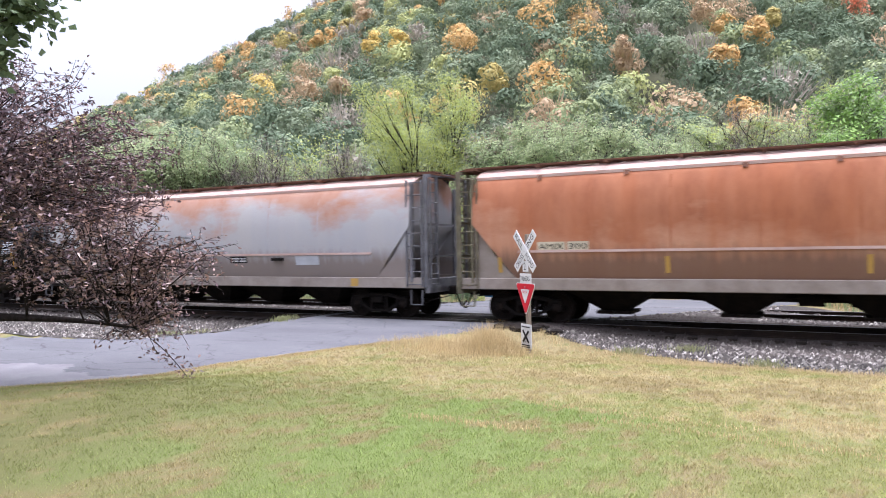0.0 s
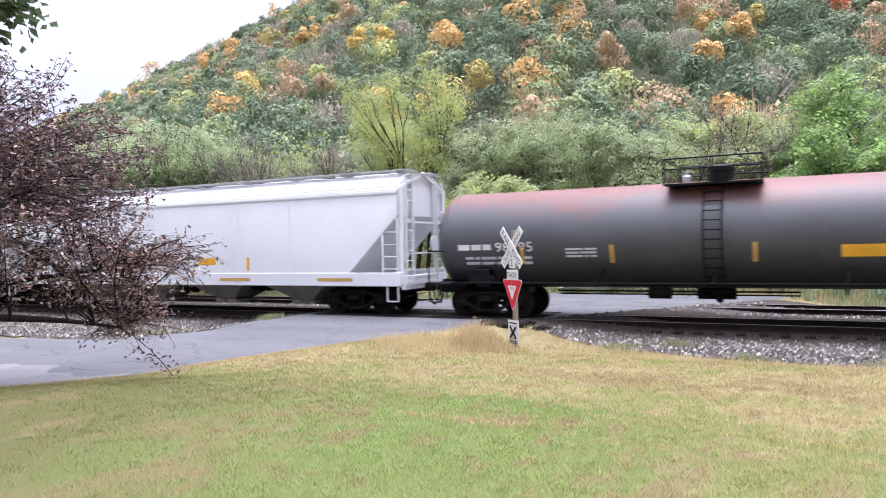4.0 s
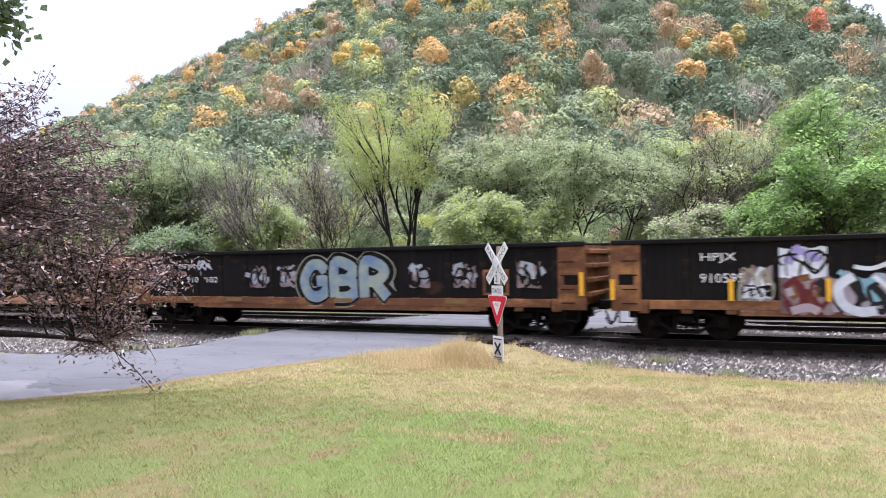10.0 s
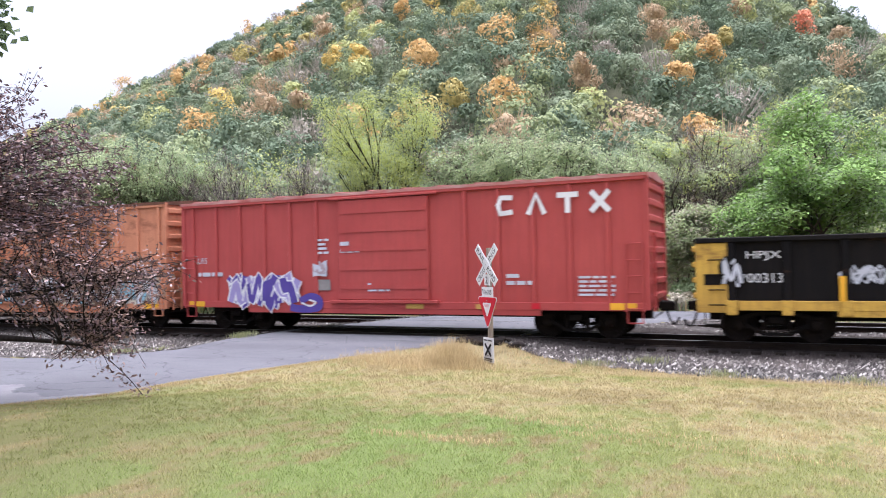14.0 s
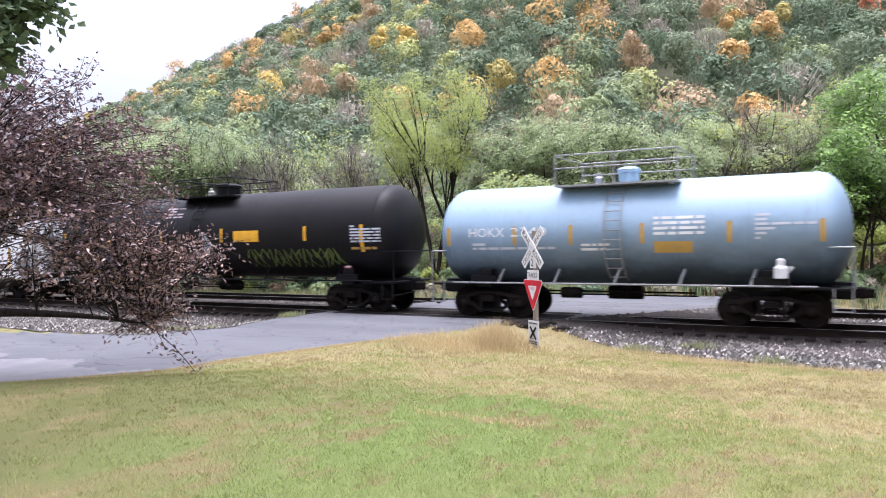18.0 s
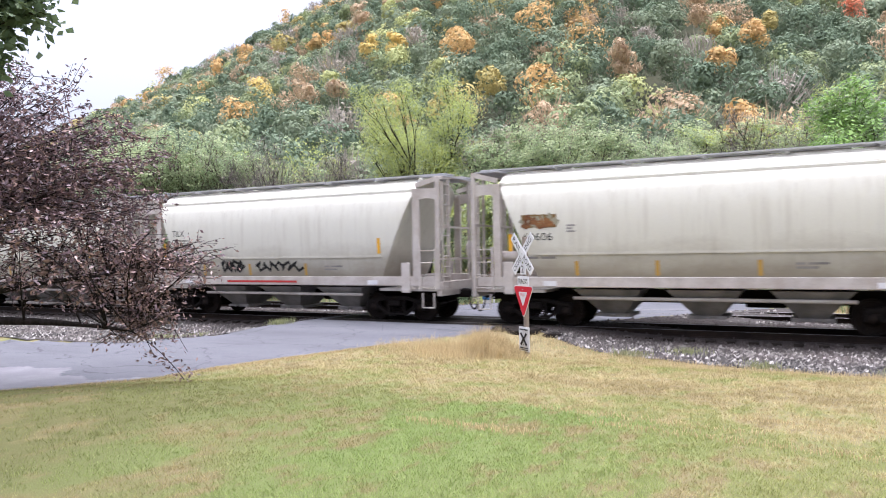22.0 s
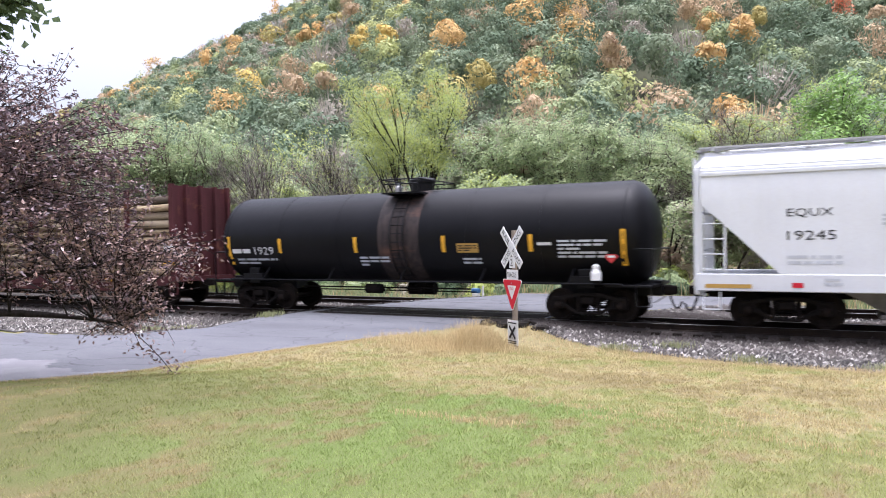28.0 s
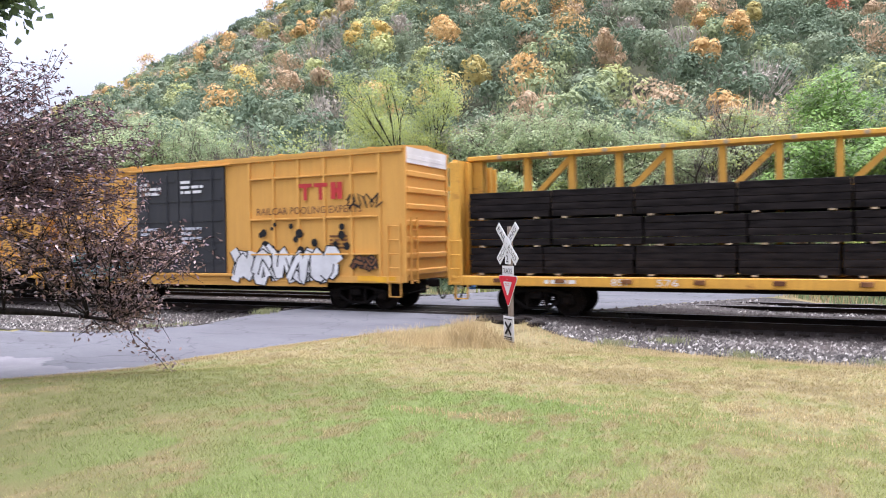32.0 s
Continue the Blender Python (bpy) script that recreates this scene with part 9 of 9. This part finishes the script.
        c = new(name, raw_mesh(name, co, f, GREENS[paint]))
        c.parent = tree_ob


purple_tree()


def maple():
    """A green tree whose outermost bough hangs into the view."""
    rng = np.random.default_rng(9)
    foot = Vector((-8.6, -1.5, 0.6))
    ob = thing("shade_tree", "green shade tree with an overhanging leafy bough", "tree")
    ob.location = foot
    o = np.array(foot)
    top = foot + Vector((0.2, 0.1, 3.4))
    segs = []
    for k in range(5):
        a, b = foot.lerp(top, k / 5), foot.lerp(top, (k + 1) / 5)
        segs.append((*a, *b, 0.24 - 0.02 * k, 0.22 - 0.02 * k))
    spots = []
    ends = [at(60.5, 16.5, 4.6), at(61.5, 13.8, 4.4), at(63, 20, 4.8), at(70, 24, 6), at(78, 26, 7)] + [Vector((-8.6 + rng.uniform(-3, 2.0), -1.5 + rng.uniform(-3.5, 2.5), rng.uniform(4.8, 7.5))) for _ in range(22)]
    for n, g in enumerate(ends):
        mid = top.lerp(g, 0.5) + Vector((0, 0, 0.7))
        path = curve_path(top, mid, g, 9)
        for i, (a, b) in enumerate(zip(path, path[1:])):
            segs.append((*a, *b, 0.07 * (1 - i / 9) + 0.004, 0.07 * (1 - (i + 1) / 9) + 0.004))
        for q in path[4:]:
            for _ in range(7):
                d = rng.normal(0, 1, 3)
                d[2] *= 0.5
                e = q + d / np.linalg.norm(d) * rng.uniform(0.12, 0.34)
                segs.append((*q, *e, 0.004, 0.002))
                for w in (0.5, 0.75, 1.0):
                    spots.append(q + (e - q) * w + rng.normal(0, 0.02, 3))
    # sprays that show against the sky
        shown = [(56.0, 16.4), (56.6, 16.2), (56.8, 16.9)] + [(rng.uniform(np.interp(el, [12.5, 14.5, 15.6, 16.2, 20], [60.0, 59.2, 58.0, 57.2, 57.0]), 62.0), el) for el in rng.uniform(12.6, 18.6, 80)]
    for az, el in shown:
        g = np.array(at(az, el, 4.6))
        near = np.array(ends[0] if el > 16 else ends[1])
        path = curve_path(near, (near + g) / 2 + [0, 0, 0.05], g, 5)
        for i, (a, b) in enumerate(zip(path, path[1:])):
            segs.append((*a, *b, 0.005, 0.003))
        for q in path[1:]:
            for _ in range(9):
                spots.append(q + rng.normal(0, 0.065, 3))
    co, f = boughs(segs, 0.02)
    t = new("trunk", raw_mesh("trunk", co - o, f, M["bark"], True))
    t.parent = ob
    co, f = leaf_blades(rng, np.array(spots) - o, 0.062, 0.042)
    c = new("crown", raw_mesh("crown", co, f, GREENS["dark"]))
    c.parent = ob


maple()


# ---- ballast, ties and stones ----
def gravel_edge(x):
    """Where the lawn ends and the ballast begins, right of the road."""
    return np.interp(x, [-9, -7.0, -5.8, -2.3, 1.3, 30, 80], [19.6, 19.0, 18.2, 17.1, 16.6, 16.4, 16.4])


def on_ballast(x, y):
    left, right = road_side(y)
    near = np.where(x > (left + right) / 2, gravel_edge(x), np.interp(x, [-60, -26, -20, -16], [13.6, 12.6, 12.6, 13.2]))
    return (y > near) & (y < 28.6) & ((x < left - 0.05) | (x > right + 0.1))


def grime_and_shade(nt):
    """Oily brown grime on the ballast along both tracks, with the shade under the train painted in, and cleaner stone
    between them.
    """
    v = coords(nt, world_space=True)
    sep = nt.nodes.new("ShaderNodeSeparateXYZ")
    nt.links.new(v, sep.inputs[0])
    wobble = math_node(nt, "ADD", sep.outputs[1], math_node(nt, "MULTIPLY", math_node(nt, "SUBTRACT", noise_node(nt, v, 0.8, 4), 0.5), 1.2))
    near = math_node(nt, "MULTIPLY", ramp_node(nt, wobble, 18.9, 19.7), ramp_node(nt, wobble, 24.6, 23.8))
    far = math_node(nt, "MULTIPLY", ramp_node(nt, wobble, 24.3, 25.0), 0.35)
    return math_node(nt, "MULTIPLY", math_node(nt, "ADD", near, far), 0.92)


def ballast_paint():
    m, nt, b = shader("grey_ballast")
    v = coords(nt, world_space=True)
    small = noise_node(nt, v, 26, 5, 0.75)
    # dark end of this noise paints the shade in gaps between stones
    col = mix_node(nt, ramp_node(nt, small, 0.35, 0.7), (0.018, 0.017, 0.016), (0.15, 0.142, 0.13))
    col = mix_node(nt, math_node(nt, "MULTIPLY", noise_node(nt, v, 0.7), 0.5), col, (0.12, 0.1, 0.09))
    col = mix_node(nt, grime_and_shade(nt), col, (0.03, 0.025, 0.022))
    nt.links.new(col, b.inputs["Base Color"])
    b.inputs["Roughness"].default_value, b.inputs["Specular IOR Level"].default_value = 0.95, 0.1
    bump_to(nt, b, small, 0.9, 0.03)
    return m


M["gravel"] = ballast_paint()
ballast = sheet("ballast", spread([(-120, -40, 60), (-40, 24, 320), (24, 110, 60)]), spread([(12.4, 28.8, 110)]), ground_height, M["gravel"], lift=0.02, keep=on_ballast)
tagged(ballast, "grey crushed-stone ballast beside and between the tracks", "ballast", kind="structure")


def stone_paint():
    m, nt, b = shader("crushed_stone")
    g = nt.nodes.new("ShaderNodeNewGeometry")
    r = nt.nodes.new("ShaderNodeValToRGB")
    for p, c in ((0.0, (0.02, 0.019, 0.018)), (0.5, (0.062, 0.058, 0.052)), (0.86, (0.19, 0.18, 0.162)), (1.0, (0.42, 0.4, 0.365))):
        el = r.color_ramp.elements.new(p) if p not in (0.0, 1.0) else r.color_ramp.elements[0 if p == 0.0 else -1]
        el.color = (*c, 1)
    nt.links.new(g.outputs["Random Per Island"], r.inputs[0])
    warm = mix_node(nt, math_node(nt, "MULTIPLY", ramp_node(nt, noise_node(nt, coords(nt, world_space=True), 0.5), 0.4, 0.7), 0.3), r.outputs[0], (0.22, 0.18, 0.16))
    warm = mix_node(nt, grime_and_shade(nt), warm, (0.035, 0.029, 0.026))
    b.inputs["Specular IOR Level"].default_value = 0.1
    nt.links.new(warm, b.inputs["Base Color"])
    b.inputs["Roughness"].default_value = 0.9
    return m


def stones():
    rng = np.random.default_rng(33)
    regions = [(-8.5, 17.0, 16.4, 20.0, 17000), (-40.0, -15.0, 12.4, 20.0, 19000), (-20.0, 16.0, 20.3, 21.9, 3500), (-24.0, 18.0, 22.0, 27.4, 9000)]
    pts = []
    for x0, x1, y0, y1, n in regions:
        x, y = rng.uniform(x0, x1, n), rng.uniform(y0, y1, n)
        ok = on_ballast(x, y)
        pts.append(np.stack([x[ok], y[ok]], 1))
    p = np.concatenate(pts)
    z = ground_height(p[:, 0], p[:, 1]) + 0.025
    n = len(p)
    s = rng.uniform(0.026, 0.07, n)
    corners = np.array([[1, 0, -0.3], [0, 1, -0.3], [-1, 0, -0.3], [0, -1, -0.3], [0.2, 0.1, 0.8]], float)
    jit = corners[None] * s[:, None, None] * rng.uniform(0.6, 1.35, (n, 5, 1)) + rng.normal(0, 0.25, (n, 5, 3)) * s[:, None, None] * 0.6
    co = (np.stack([p[:, 0], p[:, 1], z], 1)[:, None] + jit).reshape(-1, 3)
    tri = np.array([[0, 1, 4], [1, 2, 4], [2, 3, 4], [3, 0, 4]])
    f = (tri[None] + (np.arange(n) * 5)[:, None, None]).reshape(-1, 3)
    tagged(new("ballast_stones", raw_mesh("ballast_stones", co, f, stone_paint())), "loose grey and white crushed stones", "stones", kind="stuff")


stones()


def ties():
    bm = bmesh.new()
    box(bm, -0.115, 0.115, -1.3, 1.3, -0.36, -0.182, 0.015)
    first = None
    rng = random.Random(4)
    for track in (NEAR_TRACK, FAR_TRACK):
        for k in range(148):
            x = -44 + 0.53 * k + rng.uniform(-0.03, 0.03)
            left, right = road_side(track)
            if left - 0.3 < x < right + 0.3:
                continue
            m = pose(x, track + rng.uniform(-0.06, 0.06), rng.uniform(-0.01, 0.004), 0, 0, rng.uniform(-1.2, 1.2))
            if first is None:
                first = part("tie", bm, "tie", ballast)
                first.matrix_basis = m
            else:
                again("tie", first, ballast, m)


ties()


def under_train_shade():
    """Dark panels added in the road at the near rails, standing in for the shade under the train."""
    left, right = road_side(NEAR_TRACK)
    n = 5
    for y0, y1 in ((-1.32, -0.83), (-0.66, -0.02), (0.02, 0.66), (0.83, 1.32)):
        for k in range(n):
            a = left + 0.3 + (right - left - 0.6) * k / n
            bm = bmesh.new()
            box(bm, a + 0.015, a + (right - left - 0.6) / n - 0.015, NEAR_TRACK + y0, NEAR_TRACK + y1, -0.12, 0.004, 0.01)
            part("shade_panel", bm, "tie", road)


under_train_shade()
pale = sheet("old_pavement", spread([(-26, -9, 120)]), spread([(5.0, 10.2, 60)]), ground_height, M["old_asphalt"], lift=0.02,
             keep=lambda x, y: (x > road_side(y)[0]) & (x < road_side(y)[1] - 0.02) & (y < 9.2 + 0.28 * np.sin(x * 2.1) + 0.16 * np.sin(x * 5.3) - 0.07 * (x + 12)))
tagged(pale, "pale older asphalt beside the darker road", "pavement", kind="structure")
# dark spilled asphalt between the road's edge and the ballast
rng = random.Random(12)
for k in range(9):
    bm = bmesh.new()
    bmesh.ops.create_icosphere(bm, subdivisions=1, radius=rng.uniform(0.12, 0.24))
    bmesh.ops.scale(bm, vec=(1.5, 1.2, 0.6), verts=bm.verts)
    for v in bm.verts:
        v.co += Vector((rng.uniform(-0.03, 0.03), rng.uniform(-0.03, 0.03), rng.uniform(-0.03, 0.03)))
    x, y = -7.3 + rng.uniform(-0.9, 0.9), 18.9 + rng.uniform(-0.45, 0.4)
    lump = part("asphalt_lump", bm, "tie")
    lump.location = (x, y, float(ground_height(np.array(x), np.array(y))) + 0.03)
    tagged(lump, "lump of black spilled asphalt at the road's edge", "asphalt lump", "asphalt lumps by the crossing")


# ---- grass ----
def grass_tufts(name, label, pts, length, width, material, lean=0.45, seed=1):
    rng = np.random.default_rng(seed)
    n = len(pts)
    z = ground_height(pts[:, 0], pts[:, 1])
    root = np.stack([pts[:, 0], pts[:, 1], z], 1)
    a = rng.uniform(0, 2 * np.pi, n)
    L = length * rng.uniform(0.5, 1.2, n)
    out = min(lean, 0.98) * rng.uniform(0.1, 1.0, n) * L
    b = rng.uniform(0, 2 * np.pi, n)
    w = np.stack([np.cos(b), np.sin(b), np.zeros(n)], 1) * (width * 0.5)
    bend = np.stack([np.cos(a) * out * 0.35, np.sin(a) * out * 0.35, L * 0.6], 1)
    tip = np.stack([np.cos(a) * out, np.sin(a) * out, np.sqrt(np.maximum(L ** 2 - out ** 2, 1e-4))], 1)
    co = np.stack([root - w, root + w, root + bend + 0.7 * w, root + tip, root + bend - 0.7 * w], 1).reshape(-1, 3)
    base = (np.arange(n) * 5)[:, None]
    f = np.concatenate([base + np.array([[0, 1, 2]]), base + np.array([[0, 2, 4]]), base + np.array([[4, 2, 3]])])
    return tagged(new(name, raw_mesh(name, co, f, material)), label, "grass", kind="stuff")


def lawn_blades():
    """Thin upright blades, one triangle each, gathered in small tufts, thick on the ground near the viewing point."""
    rng = np.random.default_rng(2)
    tufts, each = 44000, 10
    d = 1.2 + 17.0 * rng.random(tufts) ** 1.1
    az = np.radians(rng.triangular(-60, 16, 92, tufts) * 0.45 + rng.uniform(-33, 64, tufts) * 0.68)
    size = np.repeat(rng.uniform(0.55, 1.35, tufts), each)
    n = tufts * each
    d, az = np.repeat(d, each), np.repeat(az, each)
    x = -np.sin(az) * d + rng.normal(0, 0.045, n)
    y = np.cos(az) * d + rng.normal(0, 0.045, n)
    right = road_side(np.maximum(y, 6))[1]
    ok = (x > right + 0.03) & (y < gravel_edge(x) - 0.1)
    x, y, d, size = x[ok], y[ok], d[ok], size[ok]
    n = len(x)
    z = ground_height(x, y)
    L = rng.uniform(0.014, 0.036, n) * size * (0.75 + 0.04 * d)
    a, b = rng.uniform(0, 2 * np.pi, n), rng.uniform(0, 2 * np.pi, n)
    w = (0.0012 + 0.00026 * d)[:, None] * np.stack([np.cos(b), np.sin(b), np.zeros(n)], 1)
    root = np.stack([x, y, z], 1)
    lie = rng.uniform(0.2, 1.1, n)
    tip = root + np.stack([np.cos(a) * L * lie, np.sin(a) * L * lie, L], 1)
    co = np.stack([root - w, root + w, tip], 1).reshape(-1, 3)
    ob = new("lawn_grass", raw_mesh("lawn_grass", co, np.arange(3 * n).reshape(-1, 3), lawn_material("grass_blades", True)))
    tagged(ob, "short mown grass blades, green and straw-coloured", "grass", kind="stuff")


lawn_blades()


def tall_grass():
    rng = np.random.default_rng(6)
    # the dry clump between the road and the sign
    n = 5200
    p = np.stack([rng.normal(-7.15, 0.5, n), rng.normal(15.6, 0.35, n)], 1)
    ok = (p[:, 0] > road_side(p[:, 1])[1] + 0.15)
    grass_tufts("tall_dry_grass", "tall dry straw-coloured grass beside the crossing sign", p[ok], 0.25 + 0.45 * np.exp(-((p[ok, 0] + 7.1) / 0.55) ** 2), 0.008, GREENS["straw"], 1.0, 7)
    p = np.stack([rng.normal(-7.9, 0.8, 4500), rng.normal(15.2, 0.6, 4500)], 1)
    ok = (p[:, 0] > road_side(p[:, 1])[1] + 0.05)
    grass_tufts("dry_grass", "shorter dry grass that tapers off towards the road", p[ok], 0.24, 0.007, GREENS["straw"], 1.0, 17)
    # dry clippings in lines left by the mower
    lines = [((-4.2, 7.0), (-2.7, 7.0)), ((-2.3, 7.94), (0.6, 7.4)), ((-3.4, 8.7), (-0.6, 8.2)), ((-1.0, 9.2), (2.2, 8.6))]
    p = np.concatenate([np.array(a) + (np.array(b) - a) * rng.random((420, 1)) + rng.normal(0, 0.06, (420, 2)) + np.sin(np.linspace(0, 9, 420))[:, None] * [0, 0.08] for a, b in lines])
    grass_tufts("grass_clippings", "dry straw-coloured clippings in lines on the lawn", p, 0.06, 0.009, GREENS["straw"], 0.99, 18)
    # a ragged fringe along the ballast and the road
    x = rng.uniform(-7.0, 22, 9000)
    y = gravel_edge(x) - 0.1 - np.abs(rng.normal(0, 0.5, len(x)))
    grass_tufts("verge_grass", "rough dry grass along the edge of the ballast", np.stack([x, y], 1), 0.14, 0.007, GREENS["straw"], 0.9, 8)
    y = rng.uniform(7.2, 16, 6000)
    x = road_side(y)[1] + 0.05 + np.abs(rng.normal(0, 0.12, len(y)))
    grass_tufts("verge_grass", "grass along the edge of the road", np.stack([x, y], 1), 0.065, 0.006, GREENS["straw"], 0.9, 9)
    # weeds in the ballast
    spots = [(-3.0, 18.4), (-1.2, 17.0), (-4.2, 17.7), (1.4, 16.9), (-15.9, 18.7), (-16.4, 15.4), (-17.2, 15.0), (4.5, 16.7), (-15.7, 18.2)]
    p = np.concatenate([np.stack([rng.normal(a, 0.22, 260), rng.normal(b, 0.16, 260)], 1) for a, b in spots])
    grass_tufts("weeds", "pale weeds growing through the ballast", p, 0.2, 0.012, GREENS["weed"], 0.8, 10)
    # grass and weeds beyond the far track
    x = rng.uniform(-40, 30, 14000)
    y = 29.2 + np.abs(rng.normal(0, 1.6, len(x)))
    left, right = road_side(y)
    ok = (x < left - 0.2) | (x > right + 0.2) | (y > 30.4)
    far_pts = np.stack([x[ok], y[ok]], 1)
    half_of = rng.random(len(far_pts)) < 0.45
    grass_tufts("far_grass", "rough tan grass beyond the far track", far_pts[half_of], 0.55, 0.03, GREENS["straw"], 0.6, 11)
    grass_tufts("far_weeds", "green weeds beyond the far track", far_pts[~half_of], 0.6, 0.04, GREENS["mid"], 0.6, 12)


tall_grass()


# ---- the crossing sign ----
def crossing_sign():
    root = thing("crossing_sign", "white crossbuck sign with red yield sign on a post", "crossing sign")
    x, y = -6.3, 16.05
    z = float(ground_height(np.array(x), np.array(y)))
    root.matrix_basis = pose(x, y, z, 0, 0, -37)    # its face turns towards the road
    up = -z
    bm = bmesh.new()
    box(bm, -0.05, 0.05, 0.0, 0.1, -0.3, up + 2.55, 0.008)
    part("post", bm, M["sign_post"], root, "weathered grey wooden post")

    def board(name, pts, material, thick=0.012, y0=-0.02, label=""):
        bm = bmesh.new()
        plate(bm, [(a, y0, b) for a, b in pts], -thick)
        return part(name, bm, material, root, label)

    cz = up + 2.15
    for s in (1, -1):
        bm = bmesh.new()
        box(bm, -0.61, 0.61, -0.014 - (0.016 if s > 0 else 0.0), -0.002 - (0.016 if s > 0 else 0.0), -0.115, 0.115, 0.003)
        blade = part("blade", bm, "white", root, "white crossbuck blade")
        # RAIL / ROAD runs down to the right, CROSSING up to the right
        blade.matrix_basis = pose(0, -0.01, cz, 0, 45 if s > 0 else -45, 0)
        for body, a in ((("RAIL", -0.54), ("ROAD", 0.1)) if s > 0 else (("CROSS", -0.56), ("ING", 0.16))):
            co, faces = text_mesh(body, 0.13, 0.44 if len(body) > 3 else 0.36)
            bm = bmesh.new()
            vs = [bm.verts.new((a + u, -0.018 - (0.016 if s > 0 else 0.0), v - 0.065)) for u, v, _ in co]
            for f in faces:
                bm.faces.new([vs[i] for i in f])
            part("lettering", bm, "black", blade)
    for name, w, h, zz, words, th in (("number_plate_of_tracks", 0.24, 0.26, up + 1.66, "2", 0.17), ("tracks_plate", 0.5, 0.24, up + 1.49 - 0.11, "TRACKS", 0.12)):
        board("track_count_plate", [(-w / 2, zz), (w / 2, zz), (w / 2, zz + h), (-w / 2, zz + h)], "white")
        co, faces = text_mesh(words, th, 0.42 if len(words) > 1 else 0)
        bm = bmesh.new()
        cx = co[:, 0].max() / 2
        vs = [bm.verts.new((u - cx, -0.037, zz + (h - th) / 2 + v)) for u, v, _ in co]
        for f in faces:
            bm.faces.new([vs[i] for i in f])
        part("lettering", bm, "black", root)

    def triangle(size, lift, material, name, zc):
        h = size * 0.866
        pts = []
        for a in range(3):        # rounded corners
            c = Vector(((-size / 2, h / 3), (size / 2, h / 3), (0, -2 * h / 3))[a])
            for t in (-1, 0, 1):
                ang = math.atan2(c.y, c.x) + t * 0.9
                q = c * (1 - 0.1) + Vector((math.cos(ang), math.sin(ang))) * 0.06 * size
                pts.append((q.x, q.y))
        pts.sort(key=lambda q: math.atan2(q[1], q[0]))
        bm = bmesh.new()
        plate(bm, [(a, lift, zc + b) for a, b in pts], -0.006)
        return part(name, bm, material, root)

    zc = up + 1.13
    triangle(0.82, -0.02, "white", "yield_border", zc)
    triangle(0.77, -0.03, "red", "yield_face", zc)
    triangle(0.36, -0.04, "white", "yield_centre", zc)
    co, faces = text_mesh("YIELD", 0.06, 0.2)
    bm = bmesh.new()
    vs = [bm.verts.new((u - 0.1, -0.052, zc + 0.02 + v)) for u, v, _ in co]
    for f in faces:
        bm.faces.new([vs[i] for i in f])
    part("lettering", bm, "red", root)
    z0 = up - 0.16
    board("notice_plate", [(-0.23, z0), (0.23, z0), (0.23, z0 + 0.58), (-0.23, z0 + 0.58)], "white")
    bm = bmesh.new()
    for s in (-1, 1):
        bar(bm, (-0.13, -0.036, z0 + 0.29 - s * 0.14), (0.13, -0.036, z0 + 0.29 + s * 0.14), 0.006, 0.06)
    part("notice_cross", bm, "black", root)
    for a, b in ((0.5, 0.53), (0.07, 0.095), (0.025, 0.05)):
        bm = bmesh.new()
        box(bm, -0.18, 0.18, -0.037, -0.033, z0 + a, z0 + b)
        part("notice_bar", bm, "black", root)
    for zz in (cz, up + 1.5, up + 1.3, up + 0.35, up + 0.0):
        bm = bmesh.new()
        rod(bm, (0, -0.05, zz), (0, 0.0, zz), 0.012, None, 6)
        part("bolt", bm, "galv", root)


M["sign_post"] = surface("weathered_post_timber", (0.3, 0.25, 0.2), (0.2, 0.165, 0.13), 3, 30, 0.85, 0, 0.4, (3, 3, 0.5))
crossing_sign()


# ---- small things beyond the tracks ----
def pedestal():
    x, y = -13.4, 29.6
    z = float(ground_height(np.array(x), np.array(y)))
    root = thing("cable_pedestal", "white cable pedestal with a blue cap", "pedestal")
    root.location = (x, y, z)
    bm = bmesh.new()
    box(bm, -0.16, 0.16, -0.12, 0.12, -0.1, 0.62, 0.02)
    part("housing", bm, "white", root)
    bm = bmesh.new()
    box(bm, -0.18, 0.18, -0.14, 0.14, 0.62, 0.82, 0.03)
    part("cap", bm, "blue_spray", root)
    bm = bmesh.new()
    box(bm, 0.3, 0.38, -0.03, 0.03, -0.1, 0.95, 0.01)
    part("marker_stake", bm, "white", root)


pedestal()


# ---- what moves: the train runs along the near track at a steady speed, and its wheels turn ----
def motions():
    start_of = {}
    for ob, s, y, z in MOVERS:
        walk(ob, [(t, pose(s + SPEED * t, y, z)) for t in (0, 8, 16, 24, 32)])
        start_of[ob] = s
    for w, car, x in WHEELS:
        # the wheelset turns while its car is anywhere near the crossing
        s = start_of[car] + x
        first, last = max(0.0, (-42 - s) / SPEED), min(32.0, (26 - s) / SPEED)
        a, b = math.floor(first * FPS), math.ceil(last * FPS)
        steps = sorted({0, 32 * FPS} | {k for k in range(a, b + 1) if 0 <= k <= 32 * FPS})
        rows = []
        for k in steps:
            t = min(max(k, a), b) / FPS
            rows.append((k / FPS, pose(x, 0, 0.457, 0, math.degrees(SPEED * t / 0.457) % 360, 0)))
        walk(w, rows)


motions()
